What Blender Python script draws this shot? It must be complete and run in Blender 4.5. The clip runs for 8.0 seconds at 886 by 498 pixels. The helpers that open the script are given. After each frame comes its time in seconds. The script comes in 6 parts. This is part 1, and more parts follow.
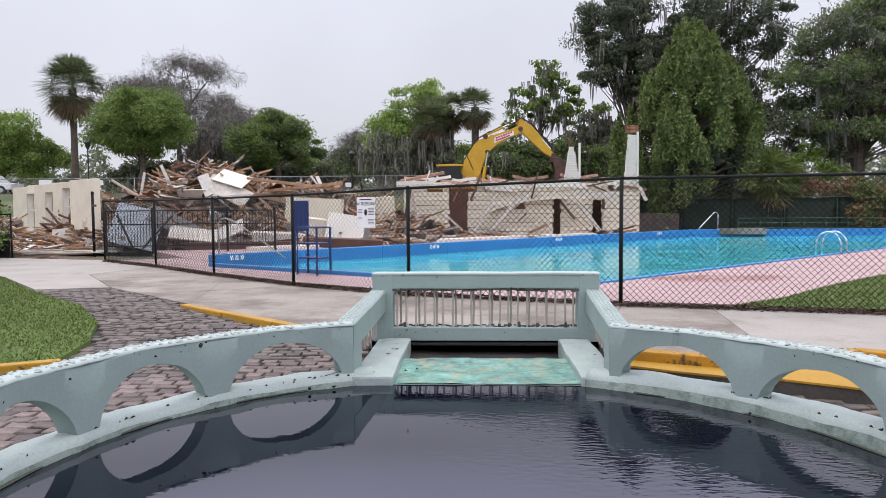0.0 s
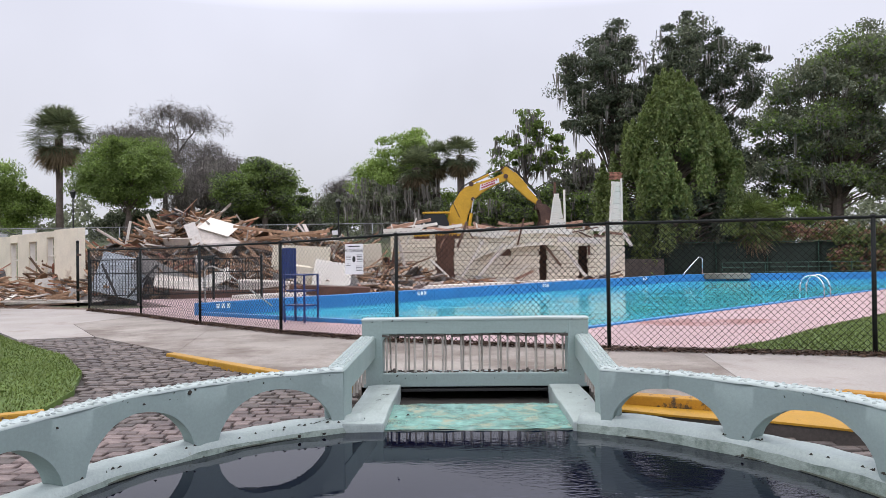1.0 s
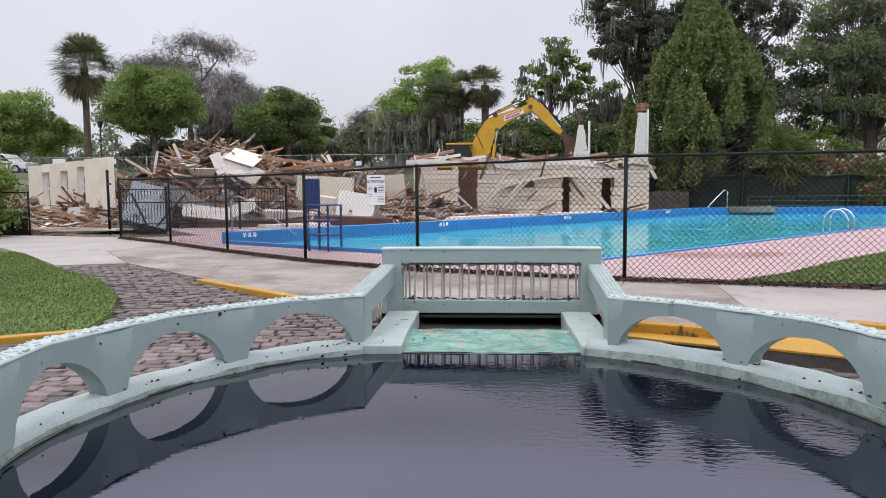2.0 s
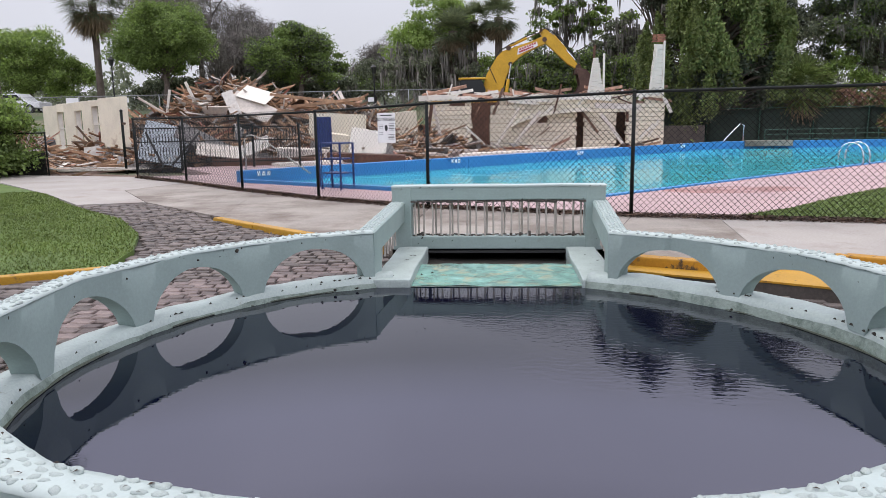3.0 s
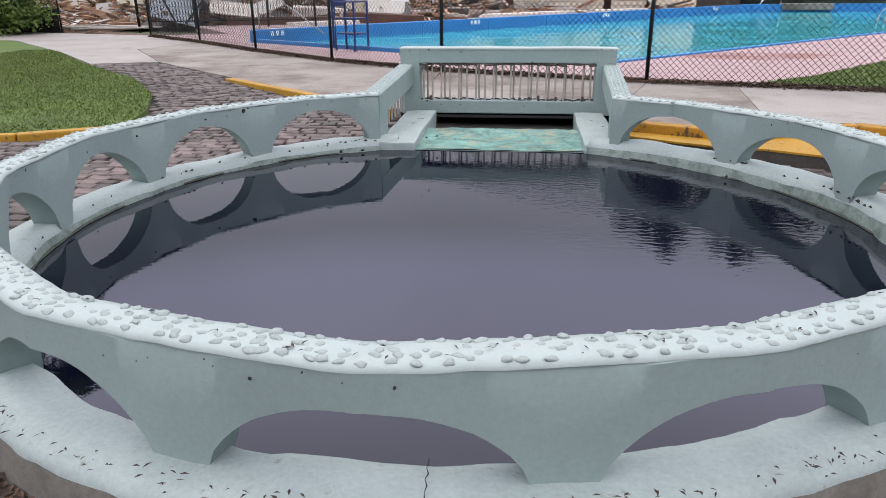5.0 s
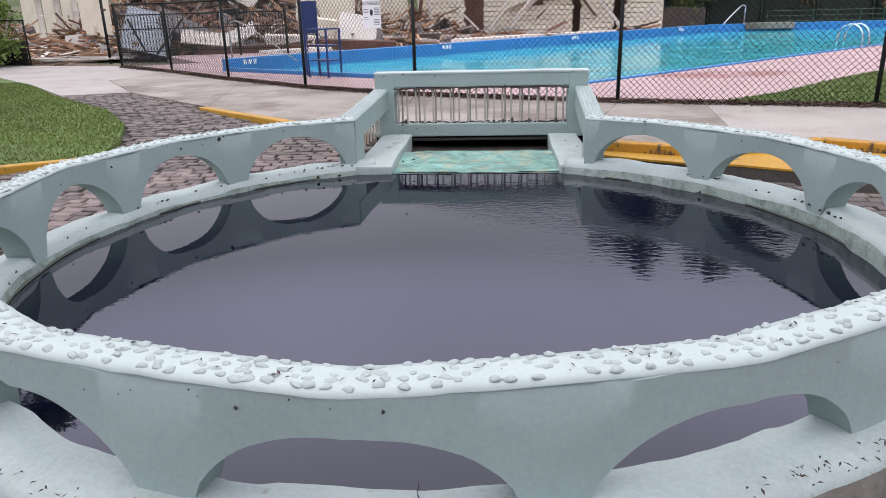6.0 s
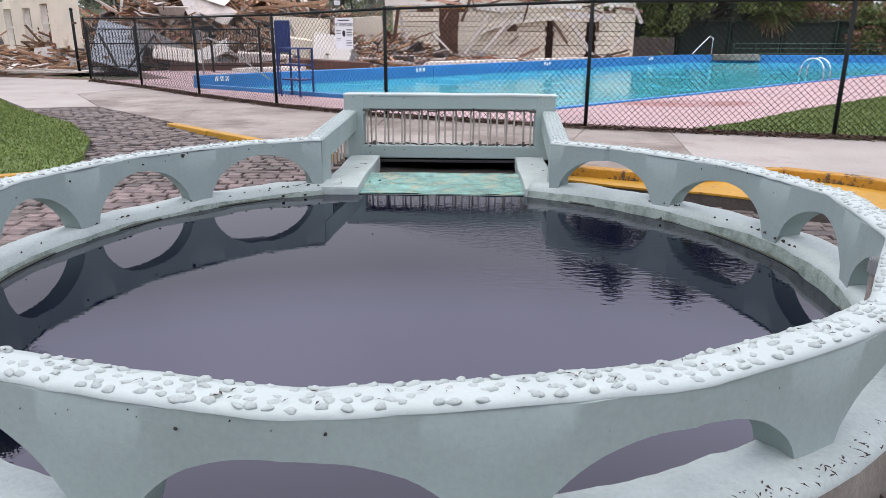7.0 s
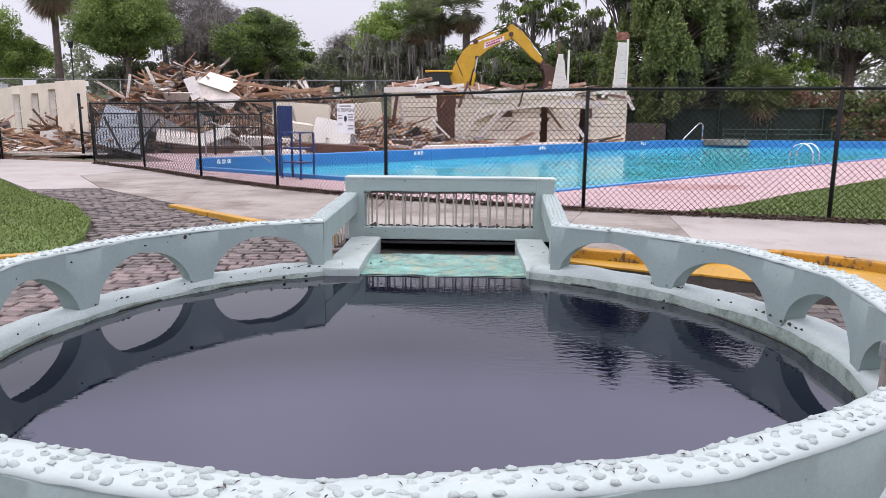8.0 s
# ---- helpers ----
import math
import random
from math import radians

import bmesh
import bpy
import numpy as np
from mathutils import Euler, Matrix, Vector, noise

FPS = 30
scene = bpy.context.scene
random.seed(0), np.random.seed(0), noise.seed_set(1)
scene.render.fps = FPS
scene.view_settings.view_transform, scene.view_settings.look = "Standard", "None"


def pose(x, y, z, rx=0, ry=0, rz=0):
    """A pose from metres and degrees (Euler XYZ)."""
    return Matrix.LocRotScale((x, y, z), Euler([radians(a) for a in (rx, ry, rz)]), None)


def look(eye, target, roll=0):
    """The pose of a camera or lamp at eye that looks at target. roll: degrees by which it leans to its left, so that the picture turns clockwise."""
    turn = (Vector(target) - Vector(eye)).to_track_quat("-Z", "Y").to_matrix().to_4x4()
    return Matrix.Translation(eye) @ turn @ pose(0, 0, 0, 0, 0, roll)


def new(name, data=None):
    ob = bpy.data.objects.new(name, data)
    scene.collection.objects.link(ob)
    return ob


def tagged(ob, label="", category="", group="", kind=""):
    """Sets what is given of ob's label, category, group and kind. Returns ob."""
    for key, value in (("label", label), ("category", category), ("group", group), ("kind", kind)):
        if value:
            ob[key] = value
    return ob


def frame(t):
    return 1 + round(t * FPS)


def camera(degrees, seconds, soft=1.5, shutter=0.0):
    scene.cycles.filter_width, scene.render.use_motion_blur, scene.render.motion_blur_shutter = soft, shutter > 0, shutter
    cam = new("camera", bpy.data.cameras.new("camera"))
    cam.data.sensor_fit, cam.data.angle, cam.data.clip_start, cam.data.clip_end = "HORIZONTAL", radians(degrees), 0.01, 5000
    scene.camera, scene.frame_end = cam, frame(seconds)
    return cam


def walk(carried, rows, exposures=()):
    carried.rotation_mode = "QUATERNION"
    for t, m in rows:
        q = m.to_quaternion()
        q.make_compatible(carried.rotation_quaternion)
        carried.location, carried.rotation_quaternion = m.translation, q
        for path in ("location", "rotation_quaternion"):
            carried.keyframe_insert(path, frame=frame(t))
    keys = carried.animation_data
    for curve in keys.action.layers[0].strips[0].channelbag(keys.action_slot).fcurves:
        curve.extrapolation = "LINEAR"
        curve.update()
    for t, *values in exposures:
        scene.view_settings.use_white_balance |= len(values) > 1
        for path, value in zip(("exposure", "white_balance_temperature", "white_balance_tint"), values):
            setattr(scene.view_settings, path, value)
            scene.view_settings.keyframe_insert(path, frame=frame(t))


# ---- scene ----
cam = camera(63.7, 8.0, soft=0.6)
PATH = [
    (0, (0.402, 0.297, 1.593), (0.307, 2.292, 1.477), -0.4),
    (0.5, (0.371, 0.28, 1.576), (0.317, 2.276, 1.471), -0.8),
    (1, (0.367, 0.248, 1.572), (0.312, 2.247, 1.588), -0.8),
    (1.5, (0.402, 0.158, 1.519), (0.379, 2.156, 1.425), -0.3),
    (1.7, (0.415, 0.090, 1.538), (0.361, 2.086, 1.415), -0.1),
    (2.8, (0.572, -0.209, 1.608), (0.335, 1.748, 1.288), -2.8),
    (3, (0.559, -0.262, 1.61), (0.393, 1.7, 1.259), -1.0),
    (3.5, (0.568, -0.368, 1.623), (0.603, 1.546, 1.046), -0.0),
    (4, (0.646, -0.398, 1.629), (0.582, 1.476, 0.934), -0.3),
    (4.5, (0.739, -0.443, 1.612), (0.553, 1.415, 0.895), -0.2),
    (4.7, (0.765, -0.446, 1.611), (0.542, 1.408, 0.900), -0.6),
    (5.8, (0.755, -0.450, 1.609), (0.573, 1.430, 0.940), -0.8),
    (6, (0.745, -0.456, 1.61), (0.587, 1.43, 0.963), -1.5),
    (6.5, (0.752, -0.45, 1.613), (0.667, 1.419, 0.907), -0.7),
    (7, (0.822, -0.455, 1.612), (0.741, 1.454, 1.021), 0.2),
    (7.5, (0.831, -0.461, 1.63), (0.752, 1.494, 1.214), 0.5),
    (8, (0.765, -0.423, 1.614), (0.692, 1.541, 1.242), 0.4),
]
walk(cam, [(t, look(eye, aim, roll)) for t, eye, aim, roll in PATH], exposures=[(0.0, -0.18, 6500, 10), (1.0, -0.2, 6500, 10), (1.5, -0.2, 6500, 10), (3.0, -0.22, 6500, 10), (3.5, -0.36, 6500, 10), (4.0, -0.36, 6500, 10), (4.5, -0.32, 6500, 10), (6.0, -0.15, 6500, 12), (6.5, -0.1, 6500, 12.5), (7.0, -0.11, 6500, 13.5), (8.0, -0.04, 6500, 16)])

# ---- world, sun, exposure ----
world = bpy.data.worlds.new("overcast_sky")
scene.world = world
world.use_nodes = True
wt = world.node_tree
wbg = wt.nodes["Background"]
sky = wt.nodes.new("ShaderNodeTexSky")
sky.sky_type = "NISHITA"
sky.sun_disc = False
sky.sun_elevation, sky.sun_rotation = radians(52), radians(-150)
sky.air_density, sky.dust_density, sky.ozone_density = 1.0, 4.0, 1.0
# overcast: a grey cloud sheet, about twice as bright overhead as at the horizon, over most of the blue
wco = wt.nodes.new("ShaderNodeTexCoord")
wsep = wt.nodes.new("ShaderNodeSeparateXYZ")
wno = wt.nodes.new("ShaderNodeTexNoise")
wno.inputs["Scale"].default_value, wno.inputs["Detail"].default_value = 2.2, 4.0
wramp = wt.nodes.new("ShaderNodeValToRGB")
for k, (at, c) in enumerate(((0.0, (8.5, 8.6, 9.3)), (0.32, (9.7, 9.85, 11.3)), (0.38, (17.2, 17.3, 22.6)), (0.46, (23.4, 23.2, 30.0)), (1.0, (25.2, 24.6, 24.4)))):
    e = wramp.color_ramp.elements[k] if k < 1 else (wramp.color_ramp.elements[-1] if at == 1.0 else wramp.color_ramp.elements.new(at))
    e.position, e.color = at, (*c, 1)
wcl = wt.nodes.new("ShaderNodeMapRange")
wcl.inputs["From Min"].default_value, wcl.inputs["From Max"].default_value = 0.3, 0.7
wcl.inputs["To Min"].default_value, wcl.inputs["To Max"].default_value = 0.92, 1.07
wmul = wt.nodes.new("ShaderNodeMix")
wmul.data_type, wmul.blend_type = "RGBA", "MULTIPLY"
wmul.inputs["Factor"].default_value = 1.0
wmix = wt.nodes.new("ShaderNodeMix")
wmix.data_type = "RGBA"
wmix.inputs["Factor"].default_value = 0.92
wt.links.new(wco.outputs["Generated"], wno.inputs["Vector"])
wt.links.new(wco.outputs["Generated"], wsep.inputs["Vector"])
wt.links.new(wsep.outputs["Z"], wramp.inputs["Fac"])
wt.links.new(wno.outputs["Fac"], wcl.inputs["Value"])
wt.links.new(wramp.outputs["Color"], wmul.inputs["A"])
wt.links.new(wcl.outputs["Result"], wmul.inputs["B"])
wt.links.new(sky.outputs["Color"], wmix.inputs["A"])
wt.links.new(wmul.outputs["Result"], wmix.inputs["B"])
wt.links.new(wmix.outputs["Result"], wbg.inputs["Color"])
wbg.inputs["Strength"].default_value = 0.1
sun = new("sun", bpy.data.lights.new("sun", "SUN"))
sun.data.energy, sun.data.angle, sun.data.color = 0.6, radians(25), (1.0, 0.94, 0.83)
sun.matrix_world = look((-10, 14, 40), (0, 4, 0))

# ---- materials ----


def hexmix(c, k):
    return (c[0] * k, c[1] * k, c[2] * k, 1)


def surface(name, base, dark=0.75, light=1.12, grain=30.0, blotch=1.5, rough=0.8, bump=0.25, metal=0.0,
            stain=None, stain_scale=0.8, stain_at=(0.55, 0.7), per=None, dist=0.01):
    """A worn surface: fine grain and broad blotches on the base colour, a stain of its own shape, relief from both."""
    m = bpy.data.materials.new(name)
    m.use_nodes = True
    nt = m.node_tree
    n, l = nt.nodes, nt.links
    bs = n["Principled BSDF"]
    co = n.new("ShaderNodeTexCoord")
    a = n.new("ShaderNodeTexNoise")
    a.inputs["Scale"].default_value, a.inputs["Detail"].default_value, a.inputs["Roughness"].default_value = grain, 6, 0.65
    b = n.new("ShaderNodeTexNoise")
    b.inputs["Scale"].default_value, b.inputs["Detail"].default_value = blotch, 5
    l.new(co.outputs["Object"], a.inputs["Vector"])
    l.new(co.outputs["Object"], b.inputs["Vector"])
    add = n.new("ShaderNodeMath")
    add.operation = "MULTIPLY_ADD"
    add.inputs[1].default_value = 0.5
    l.new(a.outputs["Fac"], add.inputs[0])
    half = n.new("ShaderNodeMath")
    half.operation = "MULTIPLY"
    half.inputs[1].default_value = 0.5
    l.new(b.outputs["Fac"], half.inputs[0])
    l.new(half.outputs[0], add.inputs[2])
    ramp = n.new("ShaderNodeValToRGB")
    ramp.color_ramp.elements[0].position, ramp.color_ramp.elements[0].color = 0.32, hexmix(base, dark)
    ramp.color_ramp.elements[1].position, ramp.color_ramp.elements[1].color = 0.68, hexmix(base, light)
    l.new(add.outputs[0], ramp.inputs["Fac"])
    out = ramp.outputs["Color"]
    if stain:
        c = n.new("ShaderNodeTexNoise")
        c.inputs["Scale"].default_value, c.inputs["Detail"].default_value = stain_scale, 7
        c.inputs["Roughness"].default_value = 0.7
        l.new(co.outputs["Object"], c.inputs["Vector"])
        r2 = n.new("ShaderNodeValToRGB")
        r2.color_ramp.elements[0].position, r2.color_ramp.elements[1].position = stain_at
        l.new(c.outputs["Fac"], r2.inputs["Fac"])
        mx = n.new("ShaderNodeMix")
        mx.data_type = "RGBA"
        l.new(r2.outputs["Color"], mx.inputs["Factor"])
        l.new(out, mx.inputs["A"])
        mx.inputs["B"].default_value = (*stain, 1)
        out = mx.outputs["Result"]
    if per:
        src = n.new("ShaderNodeObjectInfo").outputs["Random"] if per[0] == "object" else n.new("ShaderNodeNewGeometry").outputs["Random Per Island"]
        hs = n.new("ShaderNodeHueSaturation")
        mr = n.new("ShaderNodeMapRange")
        mr.inputs["To Min"].default_value, mr.inputs["To Max"].default_value = per[1], per[2]
        l.new(src, mr.inputs["Value"])
        l.new(mr.outputs["Result"], hs.inputs["Value"])
        l.new(out, hs.inputs["Color"])
        out = hs.outputs["Color"]
    l.new(out, bs.inputs["Base Color"])
    bs.inputs["Roughness"].default_value, bs.inputs["Metallic"].default_value = rough, metal
    if bump:
        bp = n.new("ShaderNodeBump")
        bp.inputs["Strength"].default_value, bp.inputs["Distance"].default_value = bump, dist
        l.new(add.outputs[0], bp.inputs["Height"])
        l.new(bp.outputs["Normal"], bs.inputs["Normal"])
    return m


def water(name, base, rough, scale, strength, centre=None, spread=1.0, calm=0.1):
    """Open water: a dark or tinted body under a mirror of ripples, which gather round the centre where one is given."""
    m = surface(name, base, 0.85, 1.1, 1.2, 0.25, rough, 0)
    nt = m.node_tree
    n, l = nt.nodes, nt.links
    bs = n["Principled BSDF"]
    bs.inputs["IOR"].default_value = 1.44
    co = n.new("ShaderNodeTexCoord")
    w = n.new("ShaderNodeTexNoise")
    w.inputs["Scale"].default_value, w.inputs["Detail"].default_value = scale, 2
    mp = n.new("ShaderNodeMapping")
    mp.inputs["Scale"].default_value = (0.75, 1.5, 1)
    l.new(co.outputs["Object"], mp.inputs["Vector"])
    l.new(mp.outputs["Vector"], w.inputs["Vector"])
    mask = n.new("ShaderNodeTexNoise")
    mask.inputs["Scale"].default_value = 0.7
    l.new(co.outputs["Object"], mask.inputs["Vector"])
    rr = n.new("ShaderNodeMapRange")
    rr.inputs["From Min"].default_value, rr.inputs["From Max"].default_value = 0.45, 0.7
    rr.inputs["To Min"].default_value, rr.inputs["To Max"].default_value = calm, 1.0
    l.new(mask.outputs["Fac"], rr.inputs["Value"])
    out = rr.outputs["Result"]
    if centre:
        far = n.new("ShaderNodeVectorMath")
        far.operation = "DISTANCE"
        far.inputs[1].default_value = (*centre, 0)
        l.new(co.outputs["Object"], far.inputs[0])
        fall = n.new("ShaderNodeMapRange")
        fall.interpolation_type = "SMOOTHSTEP"
        fall.inputs["From Min"].default_value, fall.inputs["From Max"].default_value = 0.3 * spread, spread
        fall.inputs["To Min"].default_value, fall.inputs["To Max"].default_value = 1.0, calm
        l.new(far.outputs["Value"], fall.inputs["Value"])
        out = fall.outputs["Result"]
    mul = n.new("ShaderNodeMath")
    mul.operation = "MULTIPLY"
    l.new(w.outputs["Fac"], mul.inputs[0])
    l.new(out, mul.inputs[1])
    bp = n.new("ShaderNodeBump")
    bp.inputs["Strength"].default_value, bp.inputs["Distance"].default_value = strength, 0.02
    l.new(mul.outputs[0], bp.inputs["Height"])
    l.new(bp.outputs["Normal"], bs.inputs["Normal"])
    return m


M = {}
M["mint"] = surface("mint_painted_concrete", (0.258, 0.332, 0.304), 0.86, 1.08, 40, 1.6, 0.6, 0.3, stain=(0.2, 0.23, 0.2), stain_scale=3.0, stain_at=(0.64, 0.8), dist=0.008)
M["mint_wet"] = surface("algae_stained_ledge", (0.21, 0.265, 0.225), 0.7, 1.2, 30, 3, 0.55, 0.7, stain=(0.085, 0.12, 0.095), stain_scale=7.0, stain_at=(0.48, 0.66), dist=0.02)
M["ledge_top"] = surface("speckled_white_ledge", (0.345, 0.41, 0.38), 0.75, 1.1, 45, 3, 0.6, 0.4, stain=(0.2, 0.2, 0.15), stain_scale=13, stain_at=(0.62, 0.72), dist=0.008)
M["ledge_side"] = surface("brown_grey_ledge_side", (0.17, 0.16, 0.13), 0.6, 1.2, 25, 4, 0.85, 0.7, stain=(0.10, 0.09, 0.07), stain_scale=3, stain_at=(0.5, 0.7), dist=0.02)
M["cap"] = surface("white_painted_pebble_cap", (0.36, 0.425, 0.398), 0.9, 1.05, 60, 4, 0.55, 0.4, stain=(0.40, 0.43, 0.39), stain_scale=7, stain_at=(0.6, 0.75), dist=0.006)
M["pebble"] = surface("painted_embedded_pebble", (0.33, 0.385, 0.36), 0.75, 1.1, 60, 4, 0.6, 0.3, stain=(0.24, 0.27, 0.25), stain_scale=9, stain_at=(0.55, 0.75), dist=0.006)
M["spring"] = water("dark_spring_water", (0.001, 0.0018, 0.0095), 0.0, 14.0, 0.085, (2.0, 5.8), 2.4, 0.14)
M["algae"] = surface("turquoise_algae_spillway", (0.15, 0.31, 0.255), 0.35, 1.6, 14, 3.0, 0.15, 0.6, stain=(0.33, 0.34, 0.22), stain_scale=4.5, stain_at=(0.5, 0.66), dist=0.02)
# near-black that carries the culvert's shade; the basin shaft has it too
M["dark"] = surface("shade_black_recess", (0.012, 0.013, 0.012), 0.6, 1.4, 8, 2, 0.8, 0.4)
M["pool"] = water("turquoise_pool_water", (0.075, 0.50, 0.55), 0.10, 5.0, 0.9)
M["pool"].node_tree.nodes["Principled BSDF"].inputs["Specular IOR Level"].default_value = 0.28
M["pool_blue"] = surface("blue_painted_pool_wall", (0.03, 0.21, 0.50), 0.8, 1.15, 20, 1.5, 0.5, 0.15)
M["deck"] = surface("pink_concrete_deck", (0.41, 0.29, 0.28), 0.85, 1.1, 22, 0.6, 0.75, 0.25, stain=(0.40, 0.23, 0.21), stain_scale=0.45, stain_at=(0.6, 0.74))
M["path"] = surface("worn_concrete_pavement", (0.295, 0.265, 0.225), 0.65, 1.18, 30, 0.9, 0.8, 0.4, stain=(0.14, 0.112, 0.088), stain_scale=0.55, stain_at=(0.45, 0.62))
M["path_light"] = surface("pale_concrete_path", (0.335, 0.31, 0.275), 0.76, 1.14, 28, 0.8, 0.8, 0.3, stain=(0.21, 0.17, 0.14), stain_scale=0.7, stain_at=(0.54, 0.74))
M["yellow"] = surface("chipped_yellow_kerb_paint", (0.40, 0.215, 0.009), 0.75, 1.12, 30, 3, 0.6, 0.35, stain=(0.07, 0.05, 0.03), stain_scale=6, stain_at=(0.6, 0.68))
M["yellow_worn"] = surface("worn_yellow_kerb_paint", (0.42, 0.21, 0.01), 0.7, 1.12, 30, 3, 0.65, 0.4, stain=(0.06, 0.04, 0.022), stain_scale=5, stain_at=(0.52, 0.6))
M["kerb_dark"] = surface("dark_brown_rough", (0.07, 0.06, 0.05), 0.6, 1.4, 25, 3, 0.85, 0.5)
M["brick"] = surface("purple_brown_paver", (0.138, 0.106, 0.094), 0.5, 1.35, 35, 6, 0.72, 0.6, stain=(0.07, 0.065, 0.05), stain_scale=3, stain_at=(0.6, 0.75), per=("object", 0.6, 1.45))
M["brick_far"] = surface("grey_brown_paver", (0.105, 0.086, 0.073), 0.5, 1.35, 35, 6, 0.72, 0.6, stain=(0.06, 0.055, 0.045), stain_scale=3, stain_at=(0.58, 0.72), per=("island", 0.6, 1.45))
M["soil"] = surface("dark_sandy_joint_soil", (0.04, 0.034, 0.028), 0.5, 1.5, 20, 1.2, 0.95, 0.6)
M["ground"] = surface("leaf_strewn_ground", (0.13, 0.12, 0.075), 0.5, 1.4, 6, 0.35, 0.95, 0.5, stain=(0.06, 0.09, 0.03), stain_scale=0.25, stain_at=(0.45, 0.6))
M["turf"] = surface("short_lawn_soil", (0.075, 0.125, 0.018), 0.6, 1.4, 14, 1.0, 0.9, 0.7)
M["grass"] = surface("grass_blade", (0.10, 0.142, 0.021), 0.7, 1.25, 3, 0.7, 0.75, 0, per=("island", 0.75, 1.2))
M["fence"] = surface("black_fence_paint", (0.008, 0.010, 0.009), 0.8, 1.3, 30, 3, 0.6, 0.1)
M["wire"] = surface("black_vinyl_wire", (0.012, 0.014, 0.013), 0.8, 1.3, 30, 3, 0.5, 0)
for k in ("fence", "wire"):
    M[k].node_tree.nodes["Principled BSDF"].inputs["Specular IOR Level"].default_value = 0.2
M["galv"] = surface("galvanised_wire", (0.30, 0.31, 0.31), 0.8, 1.2, 30, 3, 0.45, 0, metal=0.6)
M["steel"] = surface("stainless_handrail", (0.62, 0.64, 0.66), 0.85, 1.1, 30, 3, 0.22, 0.05, metal=1.0)
M["bluepaint"] = surface("dark_blue_painted_steel", (0.012, 0.03, 0.14), 0.8, 1.3, 30, 3, 0.45, 0.1)
M["bar"] = surface("rust_spotted_white_bar", (0.40, 0.37, 0.32), 0.8, 1.1, 50, 7, 0.55, 0.3, stain=(0.14, 0.07, 0.035), stain_scale=9, stain_at=(0.64, 0.72))
M["sign"] = surface("white_sign_sheet", (0.78, 0.78, 0.78), 0.95, 1.03, 15, 2, 0.4, 0.05)
M["ink"] = surface("black_sign_ink", (0.015, 0.015, 0.018), 0.9, 1.1, 15, 2, 0.5, 0)
M["ivory"] = surface("stained_ivory_block_wall", (0.74, 0.68, 0.53), 0.75, 1.08, 18, 1.0, 0.85, 0.35, stain=(0.36, 0.27, 0.18), stain_scale=1.0, stain_at=(0.56, 0.74), per=("object", 0.88, 1.1))
M["siding"] = surface("weathered_white_siding", (0.70, 0.67, 0.59), 0.8, 1.08, 16, 1.2, 0.7, 0.2, stain=(0.36, 0.30, 0.23), stain_scale=1.2, stain_at=(0.6, 0.75))
M["plank"] = surface("splintered_brown_lumber", (0.25, 0.155, 0.092), 0.5, 1.4, 9, 2.5, 0.85, 0.4, per=("island", 0.35, 2.0))
M["plank_ob"] = surface("splintered_lumber", (0.27, 0.16, 0.11), 0.55, 1.4, 9, 2.5, 0.85, 0.4, per=("object", 0.4, 1.9))
M["pale_wood"] = surface("pale_torn_boards", (0.55, 0.50, 0.44), 0.7, 1.2, 9, 2, 0.8, 0.3, per=("island", 0.6, 1.3))
M["plaster"] = surface("torn_plaster_board", (0.58, 0.55, 0.5), 0.7, 1.15, 9, 2, 0.85, 0.2, stain=(0.3, 0.24, 0.18), stain_scale=2.0, stain_at=(0.55, 0.7), per=("island", 0.6, 1.25))
M["roofing"] = surface("torn_grey_roofing", (0.17, 0.16, 0.15), 0.6, 1.3, 9, 2, 0.85, 0.3, per=("island", 0.35, 1.6))
M["tarp"] = surface("pale_blue_white_tarp", (0.5, 0.56, 0.6), 0.75, 1.1, 7, 1.5, 0.6, 0.3, dist=0.05)
M["brickred"] = surface("broken_red_brick", (0.30, 0.13, 0.085), 0.6, 1.3, 18, 3, 0.9, 0.5, per=("island", 0.6, 1.3))
M["rust"] = surface("rust_brown_timber", (0.10, 0.05, 0.032), 0.6, 1.4, 12, 2, 0.9, 0.4)
M["exc"] = surface("worn_yellow_machine_paint", (0.62, 0.36, 0.02), 0.75, 1.1, 12, 1.5, 0.45, 0.15, stain=(0.22, 0.13, 0.05), stain_scale=1.6, stain_at=(0.62, 0.75))
M["black"] = surface("black_rubber_and_grime", (0.018, 0.017, 0.016), 0.7, 1.4, 12, 2, 0.7, 0.2)
M["iron"] = surface("brown_bucket_iron", (0.10, 0.06, 0.045), 0.6, 1.4, 12, 2, 0.6, 0.3, metal=0.5)
M["glass"] = surface("dark_window_glass", (0.012, 0.015, 0.016), 0.9, 1.1, 5, 1, 0.3, 0)
M["red"] = surface("red_machine_lettering", (0.40, 0.02, 0.03), 0.9, 1.1, 10, 2, 0.5, 0)
M["screen"] = surface("dark_green_windscreen", (0.035, 0.058, 0.042), 0.7, 1.3, 14, 0.8, 0.8, 0.2)
M["greenrail"] = surface("green_painted_pipe", (0.02, 0.075, 0.05), 0.8, 1.2, 20, 2, 0.5, 0.05)
M["bark"] = surface("grey_brown_bark", (0.11, 0.088, 0.07), 0.5, 1.4, 7, 1.5, 0.9, 0.8, dist=0.05)
M["moss"] = surface("spanish_moss", (0.19, 0.18, 0.155), 0.6, 1.3, 5, 1, 0.9, 0, per=("island", 0.6, 1.3))
M["twig"] = surface("bare_grey_twigs", (0.15, 0.135, 0.12), 0.6, 1.3, 5, 1, 0.9, 0, per=("island", 0.6, 1.3))
